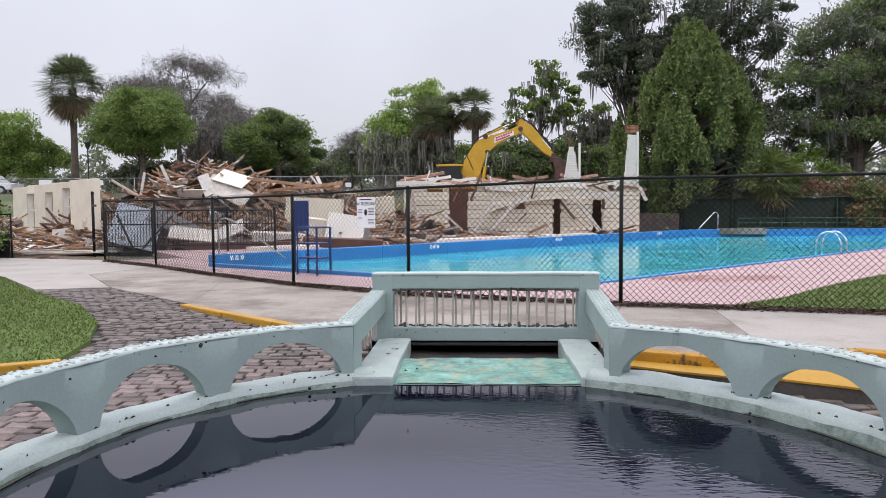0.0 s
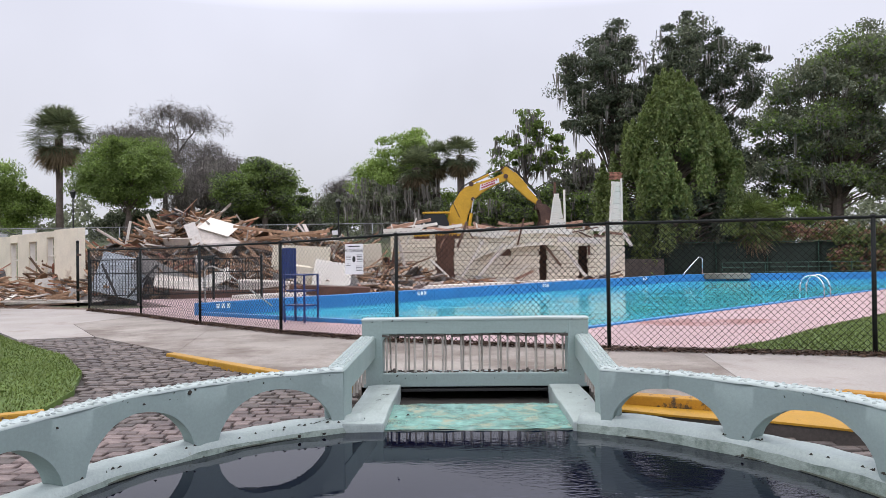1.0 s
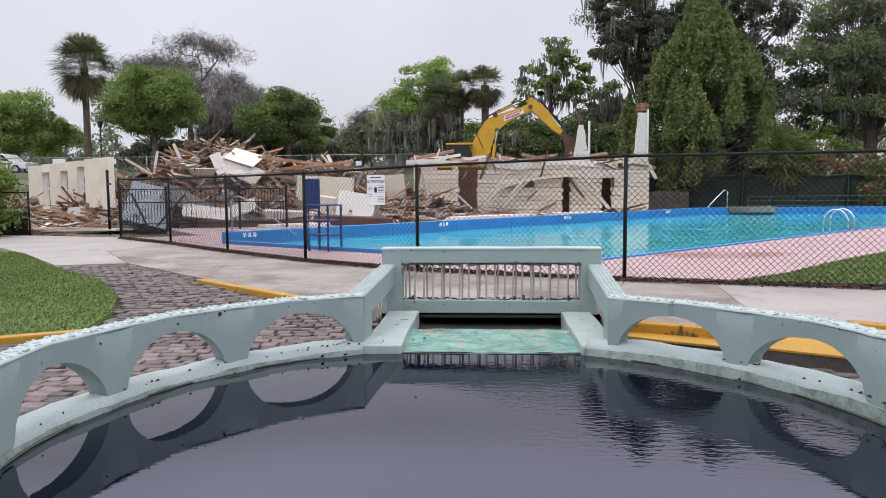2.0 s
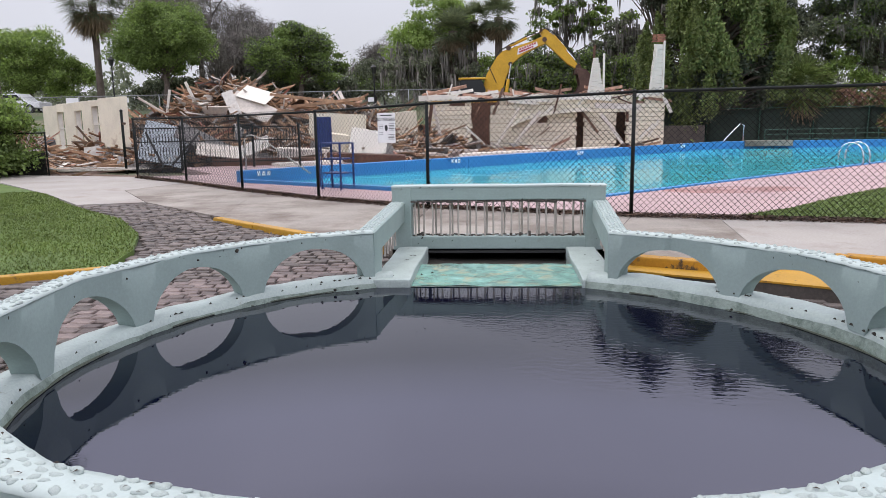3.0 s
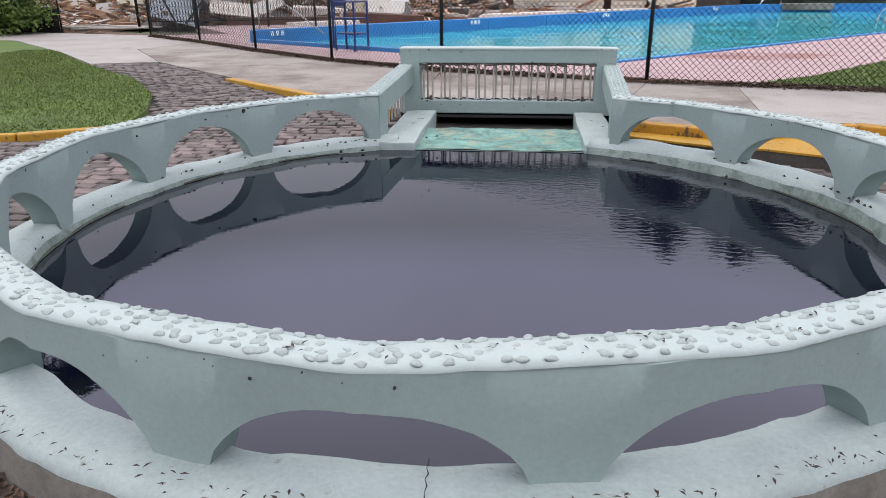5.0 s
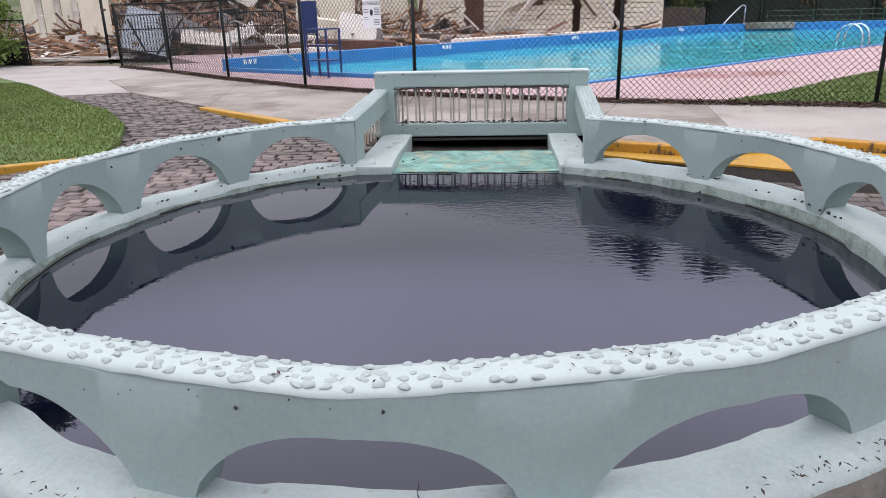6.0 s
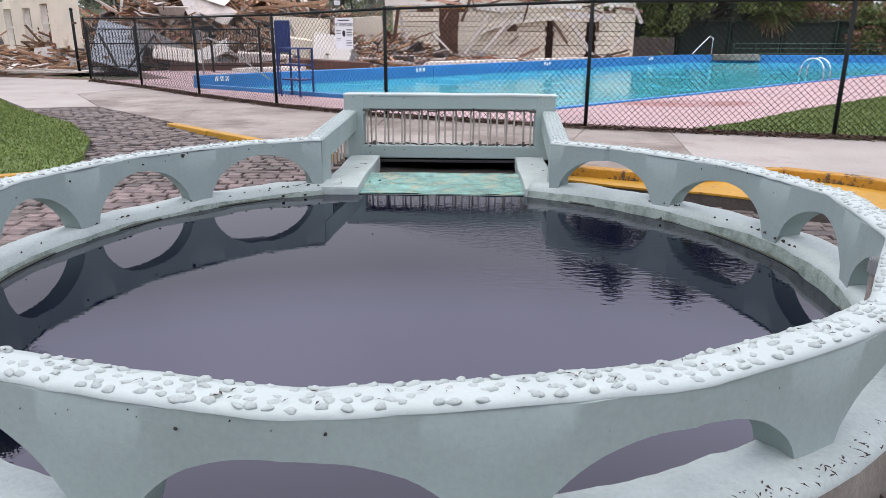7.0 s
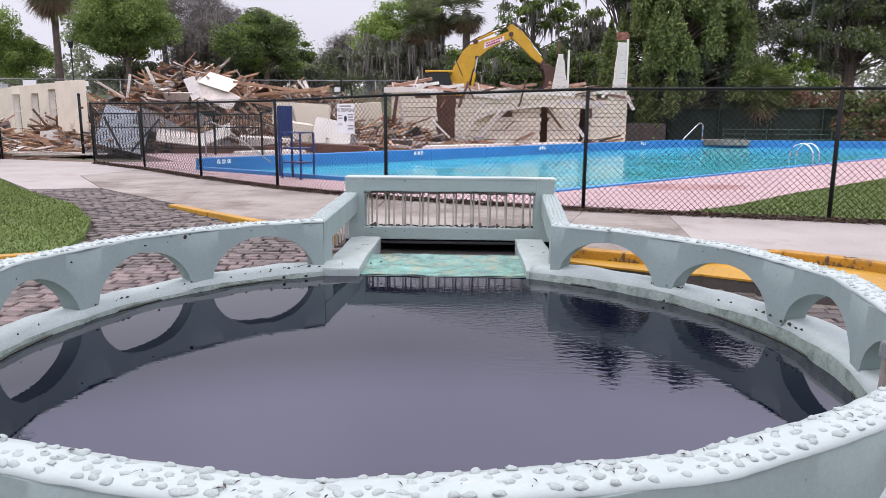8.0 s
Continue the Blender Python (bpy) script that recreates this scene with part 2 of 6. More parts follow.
M["white_car"] = surface("white_car_paint", (0.72, 0.73, 0.74), 0.95, 1.03, 5, 1, 0.25, 0)
M["lamp_black"] = surface("black_cast_iron", (0.012, 0.013, 0.013), 0.8, 1.2, 10, 2, 0.5, 0.1)


def leafmat(name, c):
    """Thin leaves: half of the light that they don't take up passes through."""
    m = surface(name, c, 0.65, 1.3, 2.5, 0.3, 0.6, 0, per=("island", 0.6, 1.4))
    n, l = m.node_tree.nodes, m.node_tree.links
    bs = n["Principled BSDF"]
    tr = n.new("ShaderNodeBsdfTranslucent")
    mx = n.new("ShaderNodeMixShader")
    mx.inputs["Fac"].default_value = 0.4
    l.new(bs.inputs["Base Color"].links[0].from_socket, tr.inputs["Color"])
    l.new(bs.outputs["BSDF"], mx.inputs[1])
    l.new(tr.outputs["BSDF"], mx.inputs[2])
    l.new(mx.outputs["Shader"], n["Material Output"].inputs["Surface"])
    return m


M["leaf_bright"] = leafmat("spring_green_leaf", (0.24, 0.34, 0.08))
M["leaf_mid"] = leafmat("mid_green_leaf", (0.155, 0.225, 0.055))
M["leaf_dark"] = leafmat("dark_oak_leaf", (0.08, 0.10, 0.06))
M["leaf_grey"] = leafmat("grey_green_leaf", (0.165, 0.19, 0.115))
M["leaf_cedar"] = leafmat("olive_cedar_spray", (0.145, 0.19, 0.055))
M["leaf_palm"] = leafmat("palm_frond", (0.12, 0.145, 0.07))
M["leaf_dead"] = leafmat("dead_palm_frond", (0.23, 0.17, 0.10))
M["leaf_rust"] = leafmat("pinkish_dry_leaf", (0.26, 0.14, 0.09))

# ---- building helpers ----


def link(name, mesh, material, parent=None, label=""):
    ob = new(name, mesh)
    if material and not mesh.materials:
        mesh.materials.append(material)
    if parent:
        ob.parent = parent
    if label:
        ob["label"] = label
    return ob


def part(name, bm, material, parent=None, label="", smooth=False):
    me = bpy.data.meshes.new(name)
    bm.to_mesh(me)
    bm.free()
    if smooth:
        for p in me.polygons:
            p.use_smooth = True
    return link(name, me, material, parent, label)


def thing(name, label, category, at=(0, 0, 0), rz=0.0, group="", kind=""):
    ob = new(name)
    ob.empty_display_size = 0.2
    ob.matrix_basis = pose(*at, 0, 0, rz)
    return tagged(ob, label, category, group, kind)


def fresh():
    return bmesh.new()


def box(bm, c, s, rot=None, bevel=0.0):
    r = bmesh.ops.create_cube(bm, size=1.0)
    vs = r["verts"]
    bmesh.ops.scale(bm, vec=s, verts=vs)
    if bevel:
        es = list({e for v in vs for e in v.link_edges})
        rb = bmesh.ops.bevel(bm, geom=es, offset=bevel, segments=2, affect="EDGES", profile=0.6)
        vs = list({v for f in rb["faces"] for v in f.verts} | {v for v in vs if v.is_valid})
    if rot is not None:
        bmesh.ops.rotate(bm, cent=(0, 0, 0), matrix=rot, verts=vs)
    bmesh.ops.translate(bm, vec=c, verts=vs)
    return vs


def tube(bm, pts, r, seg=8, caps=True):
    """A round bar along a line of points; r is one radius or one for each point."""
    pts = [Vector(p) for p in pts]
    rs = r if isinstance(r, (list, tuple)) else [r] * len(pts)
    rings = []
    for i, p in enumerate(pts):
        d = (pts[min(i + 1, len(pts) - 1)] - pts[max(i - 1, 0)]).normalized()
        a = d.orthogonal().normalized() if abs(d.z) > 0.95 else d.cross(Vector((0, 0, 1))).normalized()
        b = d.cross(a)
        rings.append([bm.verts.new(p + rs[i] * (math.cos(2 * math.pi * k / seg) * a + math.sin(2 * math.pi * k / seg) * b)) for k in range(seg)])
    for u, v in zip(rings, rings[1:]):
        for k in range(seg):
            bm.faces.new((u[k], u[(k + 1) % seg], v[(k + 1) % seg], v[k]))
    if caps:
        bm.faces.new(rings[0][::-1])
        bm.faces.new(rings[-1])


def sheet(bm, pts, z, thick):
    """A slab with the outline pts: its top at z."""
    top = [bm.verts.new((x, y, z if not callable(z) else z(x, y))) for x, y in pts]
    low = [bm.verts.new((v.co.x, v.co.y, v.co.z - thick)) for v in top]
    bm.faces.new(top)
    bm.faces.new(low[::-1])
    for i in range(len(pts)):
        j = (i + 1) % len(pts)
        bm.faces.new((top[i], low[i], low[j], top[j]))
    bmesh.ops.recalc_face_normals(bm, faces=bm.faces[:])


def raw(name, verts, faces, material, parent=None, label="", smooth=False):
    me = bpy.data.meshes.new(name)
    me.from_pydata(verts, [], faces)
    if smooth:
        for p in me.polygons:
            p.use_smooth = True
    return link(name, me, material, parent, label)


def inside(pt, poly):
    x, y = pt
    hit = False
    for (x0, y0), (x1, y1) in zip(poly, poly[1:] + poly[:1]):
        if (y0 > y) != (y1 > y) and x < (x1 - x0) * (y - y0) / (y1 - y0) + x0:
            hit = not hit
    return hit


def smooth01(v):
    v = min(1.0, max(0.0, v))
    return v * v * (3 - 2 * v)

# ---- ground, pavement, deck ----
CX, CY = 0.3, 4.33           # centre of the spring basin
WATER, TOP, LOW = -0.068, 0.535, -0.16


def ledge_z(deg):
    """Top of the basin's ledge: it dips to the far left and rises to the near right."""
    return 0.065 + 0.03 * math.cos(radians(deg)) - 0.02 * math.sin(radians(deg))


def top_z(deg):
    """Top of the basin's wall: a little lower on its far side."""
    return TOP - 0.034 * max(0.0, math.sin(radians(deg)))



def land(x, y):
    """Height of the open ground: a bank rises behind the wrecked building."""
    bank = smooth01((y - 46) / 14) * (1 - smooth01((x - 2) / 14)) * 3.0
    bank += smooth01((y - 90) / 60) * 2.0
    return bank - 0.30 * (1 - smooth01((math.hypot(x - 3, y - 22) - 30) / 10))


def grid_ground():
    xs = [-900, -400, -200, -120] + list(range(-90, 91, 6)) + [120, 200, 400, 900]
    ys = [-600, -200, -80] + list(range(-40, 111, 5)) + [140, 200, 350, 700, 1500]
    v = [(x, y, land(x, y)) for y in ys for x in xs]
    w = len(xs)
    f = [(j * w + i, j * w + i + 1, (j + 1) * w + i + 1, (j + 1) * w + i) for j in range(len(ys) - 1) for i in range(w - 1)]
    tagged(raw("ground", v, f, M["ground"], smooth=True), "brown leaf-strewn ground with patchy grass", "ground", kind="structure")


grid_ground()

FENCE = [(-11.2, 22.0), (-8.55, 19.75), (-5.95, 17.2), (-3.42, 14.95), (-0.85, 13.27), (2.72, 11.88), (6.42, 10.93), (10.3, 9.95), (14.2, 8.95)]
FENCE_H = [1.92, 1.90, 1.90, 1.92, 2.0, 2.09, 2.09, 2.09, 2.09]
POOL = [(-6.95, 19.62), (1.4, 14.5), (2.3, 14.5), (27.0, 38.2), (25.5, 39.0), (14.6, 38.9), (11.6, 38.6)]

# low ground round the basin, on which the pavers lie
lowpoly = [(-12, -10), (14, -10), (14, 8.0), (5.6, 7.5), (4.6, 8.35), (1.9, 9.0), (-0.9, 9.0), (-4.4, 12.0), (-7.1, 14.5), (-8.6, 14.2), (-12, 14.2)]


def low_z(x, y):
    return LOW + (0.14 * smooth01((y - 7.0) / 6.5) if x < 0 else -0.07 * smooth01((x - 1.5) / 0.8) * smooth01((y - 4.0) / 2.0))


def low_ground():
    v, f, ids = [], [], {}
    st = 0.5
    for i in range(-24, 29):
        for j in range(-20, 30):
            x, y = i * st, j * st
            c = (x + st / 2, y + st / 2)
            r = math.hypot(c[0] - CX, c[1] - CY)
            if r > 2.95 and inside(c, lowpoly):
                q = []
                for p in ((i, j), (i + 1, j), (i + 1, j + 1), (i, j + 1)):
                    if p not in ids:
                        ids[p] = len(v)
                        v.append((p[0] * st, p[1] * st, low_z(p[0] * st, p[1] * st) - 0.025))
                    q.append(ids[p])
                f.append(q)
    return tagged(raw("pavement_pavers", v, f, M["soil"], smooth=True), "old purple-brown brick pavers with dark sandy joints", "pavement", kind="structure")


pavers = low_ground()

# concrete walk between basin and fence, with its own slabs
walkway = tagged(new("pavement_walk"), "worn grey-pink concrete walk beside the fence", "pavement", kind="structure")
edge = [(1.87, 9.0), (4.6, 8.38), (5.2, 7.95), (6.0, 7.1), (14.2, 0.5)]
slabs = [
    ([(-4.45, 12.05), (-2.42, 10.3), (-0.9, 9.0), (-0.85, 13.2), (-3.42, 14.9), (-5.4, 16.6)], M["path"]),
    ([(-0.9, 9.0), (1.87, 9.0), (2.72, 11.83), (-0.83, 13.18)], M["path"]),
    ([(1.88, 8.38), (3.0, 7.92), (3.6, 8.1), (4.05, 11.5), (2.73, 11.82), (1.88, 9.0)], M["path"]),
    ([(3.61, 8.1), (4.6, 8.36), (5.2, 7.95), (6.0, 7.1), (14.2, 0.5), (14.2, 8.9), (10.3, 9.9), (6.42, 10.88), (4.06, 11.49)], M["path_light"]),
    ([(-7.15, 14.6), (-4.46, 12.06), (-5.41, 16.62), (-5.92, 16.9), (-8.56, 19.6), (-9.2, 17.5)], M["path"]),
]
for pts, mat in slabs:
    bm = fresh()
    sheet(bm, pts, 0.0, 0.04 if pts[1] == (1.87, 9.0) else 0.16)
    part("slab", bm, mat, walkway)
bm = fresh()
sheet(bm, [(-8.5, 14.2), (-7.17, 14.6), (-9.22, 17.5), (-8.6, 19.65), (-11.2, 22.3), (-15.2, 23.5), (-22, 26), (-22, 21.5), (-14.6, 20.3), (-10.6, 16.5)], 0.0, 0.16)
tagged(part("pavement_path", bm, M["path_light"]), "pale swept concrete path beside the lawn", "pavement", kind="structure")


def kerb(name, pts, width, z, drop, label, mat="yellow"):
    """A kerb along a line: yellow top and face, soiled foot, laid in stones of about a metre."""
    root = tagged(new(name), label, "kerb", kind="structure")
    for (x0, y0), (x1, y1) in zip(pts, pts[1:]):
        d = Vector((x1 - x0, y1 - y0, 0))
        ln = d.length
        ang = math.atan2(d.y, d.x)
        k = max(1, round(ln / 1.2))
        for i in range(k):
            a = (i + 0.5) / k
            bm = fresh()
            box(bm, (0, 0, 0), (ln / k - 0.008, width, drop), bevel=0.02)
            for v in bm.verts:
                v.co += 0.006 * noise.noise_vector(v.co * 5 + Vector((x0 + i, y0, 0)))
            o = part("kerb_stone", bm, M[mat], root, smooth=False)
            o.matrix_basis = pose(x0 + d.x * a, y0 + d.y * a, z - drop / 2, 0, 0, math.degrees(ang))
    return root


kerb("kerb_left", [(-4.5, 11.95), (-2.45, 10.2), (-1.05, 8.95)], 0.16, 0.012, 0.26, "yellow painted concrete kerb with soiled edges")
UPPER = [(1.93, 8.3), (3.0, 7.84), (4.55, 8.27), (5.15, 7.88), (5.95, 7.0), (14.1, 0.4)]
kerb("kerb_right_upper", UPPER, 0.18, 0.014, 0.36, "yellow painted kerb with dark chipped patches", "yellow_worn")
FRONT = [(1.88, 7.96), (2.4, 7.64), (2.83, 7.43), (3.3, 7.33), (3.8, 7.05), (4.6, 6.5), (5.3, 5.9), (13.5, -0.5)]
tread = FRONT + UPPER[::-1]
lower = tagged(new("kerb_right_step"), "yellow painted lower kerb step with a dark riser", "kerb", kind="structure")
bm = fresh()
sheet(bm, tread, -0.095, 0.022)
part("tread", bm, M["yellow"], lower)
# riser below the tread, dark brown all over
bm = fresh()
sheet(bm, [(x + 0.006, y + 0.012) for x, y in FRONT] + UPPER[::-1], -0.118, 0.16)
part("riser", bm, M["kerb_dark"], lower, "dark brown riser")
kerb("kerb_lawn", [(-9.0, 6.35), (-5.3, 7.4), (-4.25, 7.98)], 0.14, LOW + 0.09, 0.16, "low yellow kerb along the lawn")

# lawn patches
lawn_left = [(-4.35, 8.1), (-4.55, 9.1), (-5.15, 10.4), (-6.2, 11.8), (-7.5, 13.0), (-8.6, 14.1), (-10.6, 16.4), (-14.6, 20.1), (-22, 21.3), (-22, 3), (-9.0, 6.5), (-5.4, 7.55)]
lawn_right = [(4.4, 11.62), (5.6, 12.6), (7.5, 14.7), (11.7, 18.8), (24, 30), (30, 30), (14.2, 9.25), (10.3, 10.2), (6.5, 11.2)]


def lawn(name, poly, z, label, near, count):
    bm = fresh()
    sheet(bm, poly, z, 0.2)
    root = tagged(part(name, bm, M["turf"]), label, "lawn", kind="structure")
    rnd = random.Random(len(name) + count)
    v, f = [], []
    x0, x1, y0, y1 = near
    while len(f) < count:
        x, y = rnd.uniform(x0, x1), rnd.uniform(y0, y1)
        if not inside((x, y), poly):
            continue
        zz = z if not callable(z) else z(x, y)
        h, a, w = rnd.uniform(0.012, 0.042), rnd.uniform(0, 6.283), rnd.uniform(0.006, 0.012)
        lean, b = rnd.uniform(0, 0.05), rnd.uniform(0, 6.283)
        i = len(v)
        v += [(x - w * math.cos(a), y - w * math.sin(a), zz), (x + w * math.cos(a), y + w * math.sin(a), zz), (x + lean * math.cos(b), y + lean * math.sin(b), zz + h)]
        f.append((i, i + 1, i + 2))
    tagged(raw("lawn_grass", v, f, M["grass"]), "short green grass blades", "grass", kind="stuff")
    return root


lawn("lawn_left", lawn_left, lambda x, y: 0.02 - 0.12 * (1 - smooth01((y - 7) / 6)), "short green lawn with worn leaf-strewn edge", (-12, -4.2, 6.5, 17), 60000)
lawn("lawn_right", lawn_right, 0.03, "short green lawn inside the fence", (4.4, 13, 9.6, 19), 40000)

# pool deck: one slab inside the fence with the pool cut out of it


def deck():
    root = tagged(new("pool_deck"), "pale pink concrete pool deck with reddish stains", "deck", kind="structure")
    a = POOL
    outer = [(-11.2, 22.1), (-8.5, 19.72), (-5.85, 17.02), (-3.4, 15.03), (-0.82, 13.35), (2.75, 11.96), (6.42, 11.01), (32, 26), (42, 46), (11, 47), (-2, 33), (-9.5, 25)]
    bands = [
        [outer[0], outer[1], outer[2], a[0], (-9.0, 23)],
        [outer[2], outer[3], outer[4], a[1], a[0]],
        [outer[4], outer[5], a[2], a[1]],
        [outer[5], outer[6], (14.0, 19.5), (15.0, 26.69), a[2]],
        [(14.0, 19.5), (32, 30), (42, 46), a[3], (15.0, 26.69)],
        [a[3], (42, 46), (11, 47), a[6], a[5], a[4]],
        [a[6], (11, 47), (-2, 35), (-12, 27), (-9.0, 23), a[0]],
    ]
    for pts in bands:
        bm = fresh()
        sheet(bm, pts, 0.012, 0.2)
        part("deck_slab", bm, M["deck"], root)


deck()


def pool():
    root = tagged(new("swimming_pool"), "large turquoise swimming pool with blue painted walls", "pool", kind="structure")
    bm = fresh()
    bm.faces.new([bm.verts.new((x, y, -0.045)) for x, y in POOL])
    bmesh.ops.recalc_face_normals(bm, faces=bm.faces[:])
    if bm.faces[:][0].normal.z < 0:
        bmesh.ops.reverse_faces(bm, faces=bm.faces[:])
    part("water", bm, M["pool"], root)
    n = len(POOL)
    for i in range(n):
        (x0, y0), (x1, y1) = POOL[i], POOL[(i + 1) % n]
        near = i in (0, 1, 2)
        d = Vector((x1 - x0, y1 - y0, 0))
        h = (0.11 if i == 0 else 0.05) if near else 0.34
        w = 0.16 if near else 0.3
        k = max(1, round(d.length / 3.0))
        for j in range(k):
            a = (j + 0.5) / k
            bm = fresh()
            box(bm, (0, 0, 0), (d.length / k - 0.006, w, h + 0.2), bevel=0.02)
            o = part("coping", bm, M["pool_blue"], root)
            o.matrix_basis = pose(x0 + d.x * a, y0 + d.y * a, h / 2 - 0.1, 0, 0, math.degrees(math.atan2(d.y, d.x)))


pool()

# ---- the spring basin ----
# angles of the piers round the basin, from the right end of the spillway clockwise to its left end
PIERS = [62.8, 38.7, 13.6, -8.4, -30.4, -53.8, -77.8, -103.3, -127.6, -150.6, -173.4, -196.8, -221.0, -247.5]
BAYS, T0, T1 = 13, PIERS[0], PIERS[-1]
RC = 2.93


def bay_at(deg):
    """The bay at this angle, and how far across it: -1 to 1."""
    for k in range(BAYS):
        if deg >= PIERS[k + 1] or k == BAYS - 1:
            return k, 2 * (PIERS[k] - deg) / (PIERS[k] - PIERS[k + 1]) - 1


def ring_r(deg):
    """Centre-line radius: straight runs from one arch crown to the next, corners eased."""
    u = (1 - abs(bay_at(deg)[1])) * 12.0
    if deg > PIERS[0] - 12 or deg < PIERS[-1] + 12:
        u = 6.0
    # u is 12 at a crown and 0 at a pier
    flat = RC * math.cos(radians(12)) / math.cos(radians(u))
    return 0.7 * flat + 0.3 * RC * 0.975 - 0.012 + 0.05 * math.exp(-((deg + 49) / 12) ** 2)


def stretch(r, deg):
    """The basin is a little longer on its right side."""
    c, s_ = math.cos(radians(deg)), math.sin(radians(deg))
    return CX + r * c * (1 + 0.055 * max(0, c)), CY + r * s_


def ring_pt(deg, off=0.0):
    return stretch(ring_r(deg) + off, deg)


def arch_z(u, deg):
    """Underside of the wall over one bay, u from -1 to 1 across it."""
    e = abs(u)
    foot = ledge_z(deg) - 0.03
    if e > 0.845:
        return None
    return foot + (0.384 - foot) * max(0.0, 1 - (e / 0.845) ** 2.2) ** 0.64


basin = tagged(new("spring_basin"), "round mint-painted concrete spring basin with low arched wall", "basin", kind="structure")


def wall_bay(k):
    """One bay of the arched wall: two half piers with an arch between, rounded upper edges, uneven faces."""
    bm = fresh()
    N = 28
    us = [-1, -0.96, -0.9, -0.87] + [-0.845 + 1.69 * i / N for i in range(N + 1)] + [0.87, 0.9, 0.96, 1]
    half = 0.085
    prof = [(-half, 0.0), (-half, 0.5), (-half, 0.93), (-half + 0.018, 1.0), (half - 0.018, 1.0), (half, 0.93), (half, 0.5), (half, 0.0)]
    rows = []
    for u in us:
        deg = PIERS[k] + (PIERS[k + 1] - PIERS[k]) * (u + 1) / 2
        zb = arch_z(u, deg)
        zb = ledge_z(deg) - 0.05 if zb is None else zb
        ring = []
        for o, a in prof:
            z = zb + (top_z(deg) - zb) * a
            p = ring_pt(deg, o)
            q = Vector((p[0], p[1], z))
            w = noise.noise_vector(q * 2.2) * 0.012 + noise.noise_vector(q * 8) * 0.004
            ring.append(bm.verts.new(q + w))
        rows.append(ring)
    m = len(prof)
    for a, b in zip(rows, rows[1:]):
        for i in range(m):
            bm.faces.new((a[i], a[(i + 1) % m], b[(i + 1) % m], b[i]))
    if k == 0:
        bm.faces.new(rows[0])
    if k == BAYS - 1:
        bm.faces.new(rows[-1][::-1])
    bmesh.ops.recalc_face_normals(bm, faces=bm.faces[:])
    return part("wall_arch", bm, M["mint"], basin, smooth=True)


for k in range(BAYS):
    ob = wall_bay(k)
    ob.data.set_sharp_from_angle(angle=radians(38))


def ledge():
    """The broad ledge under the wall, slumped and uneven, open at the spillway."""
    bm = fresh()
    rows = []
    n = 260
    for i in range(n + 1):
        deg = T0 + 4 - (T0 - T1 + 8) * i / n
        ring = []
        near = 0.035 * max(0, -math.sin(radians(deg)))
        lz = ledge_z(deg)
        prof = [(2.66, -0.45), (2.72, -0.14), (2.742, WATER + 0.01), (2.752, lz - 0.06), (2.782, lz), (2.9, lz + 0.01), (3.03, lz), (3.08, lz - 0.02), (3.10, lz - 0.06), (3.12, LOW + 0.02), (3.14, LOW - 0.1)]
        for r, z in prof:
            q = Vector((*stretch(r + (near if r < 2.8 else 0), deg), z))
            w = noise.noise_vector(q * 1.6) * 0.035 + noise.noise_vector(q * 6) * 0.014 + noise.noise_vector(q * 17) * 0.005
            w.z *= 0.6
            ring.append(bm.verts.new(q + w))
        rows.append(ring)
    for a, b in zip(rows, rows[1:]):
        for i in range(len(prof) - 1):
            f = bm.faces.new((a[i], b[i], b[i + 1], a[i + 1]))
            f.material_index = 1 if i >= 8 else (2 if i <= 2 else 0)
    bm.faces.new(rows[0][::-1])
    bm.faces.new(rows[-1])
    bmesh.ops.recalc_face_normals(bm, faces=bm.faces[:])
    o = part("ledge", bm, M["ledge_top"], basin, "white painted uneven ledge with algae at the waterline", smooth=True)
    # outer side: brown-grey, darker than the ledge's top
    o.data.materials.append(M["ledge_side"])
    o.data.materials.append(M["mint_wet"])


ledge()


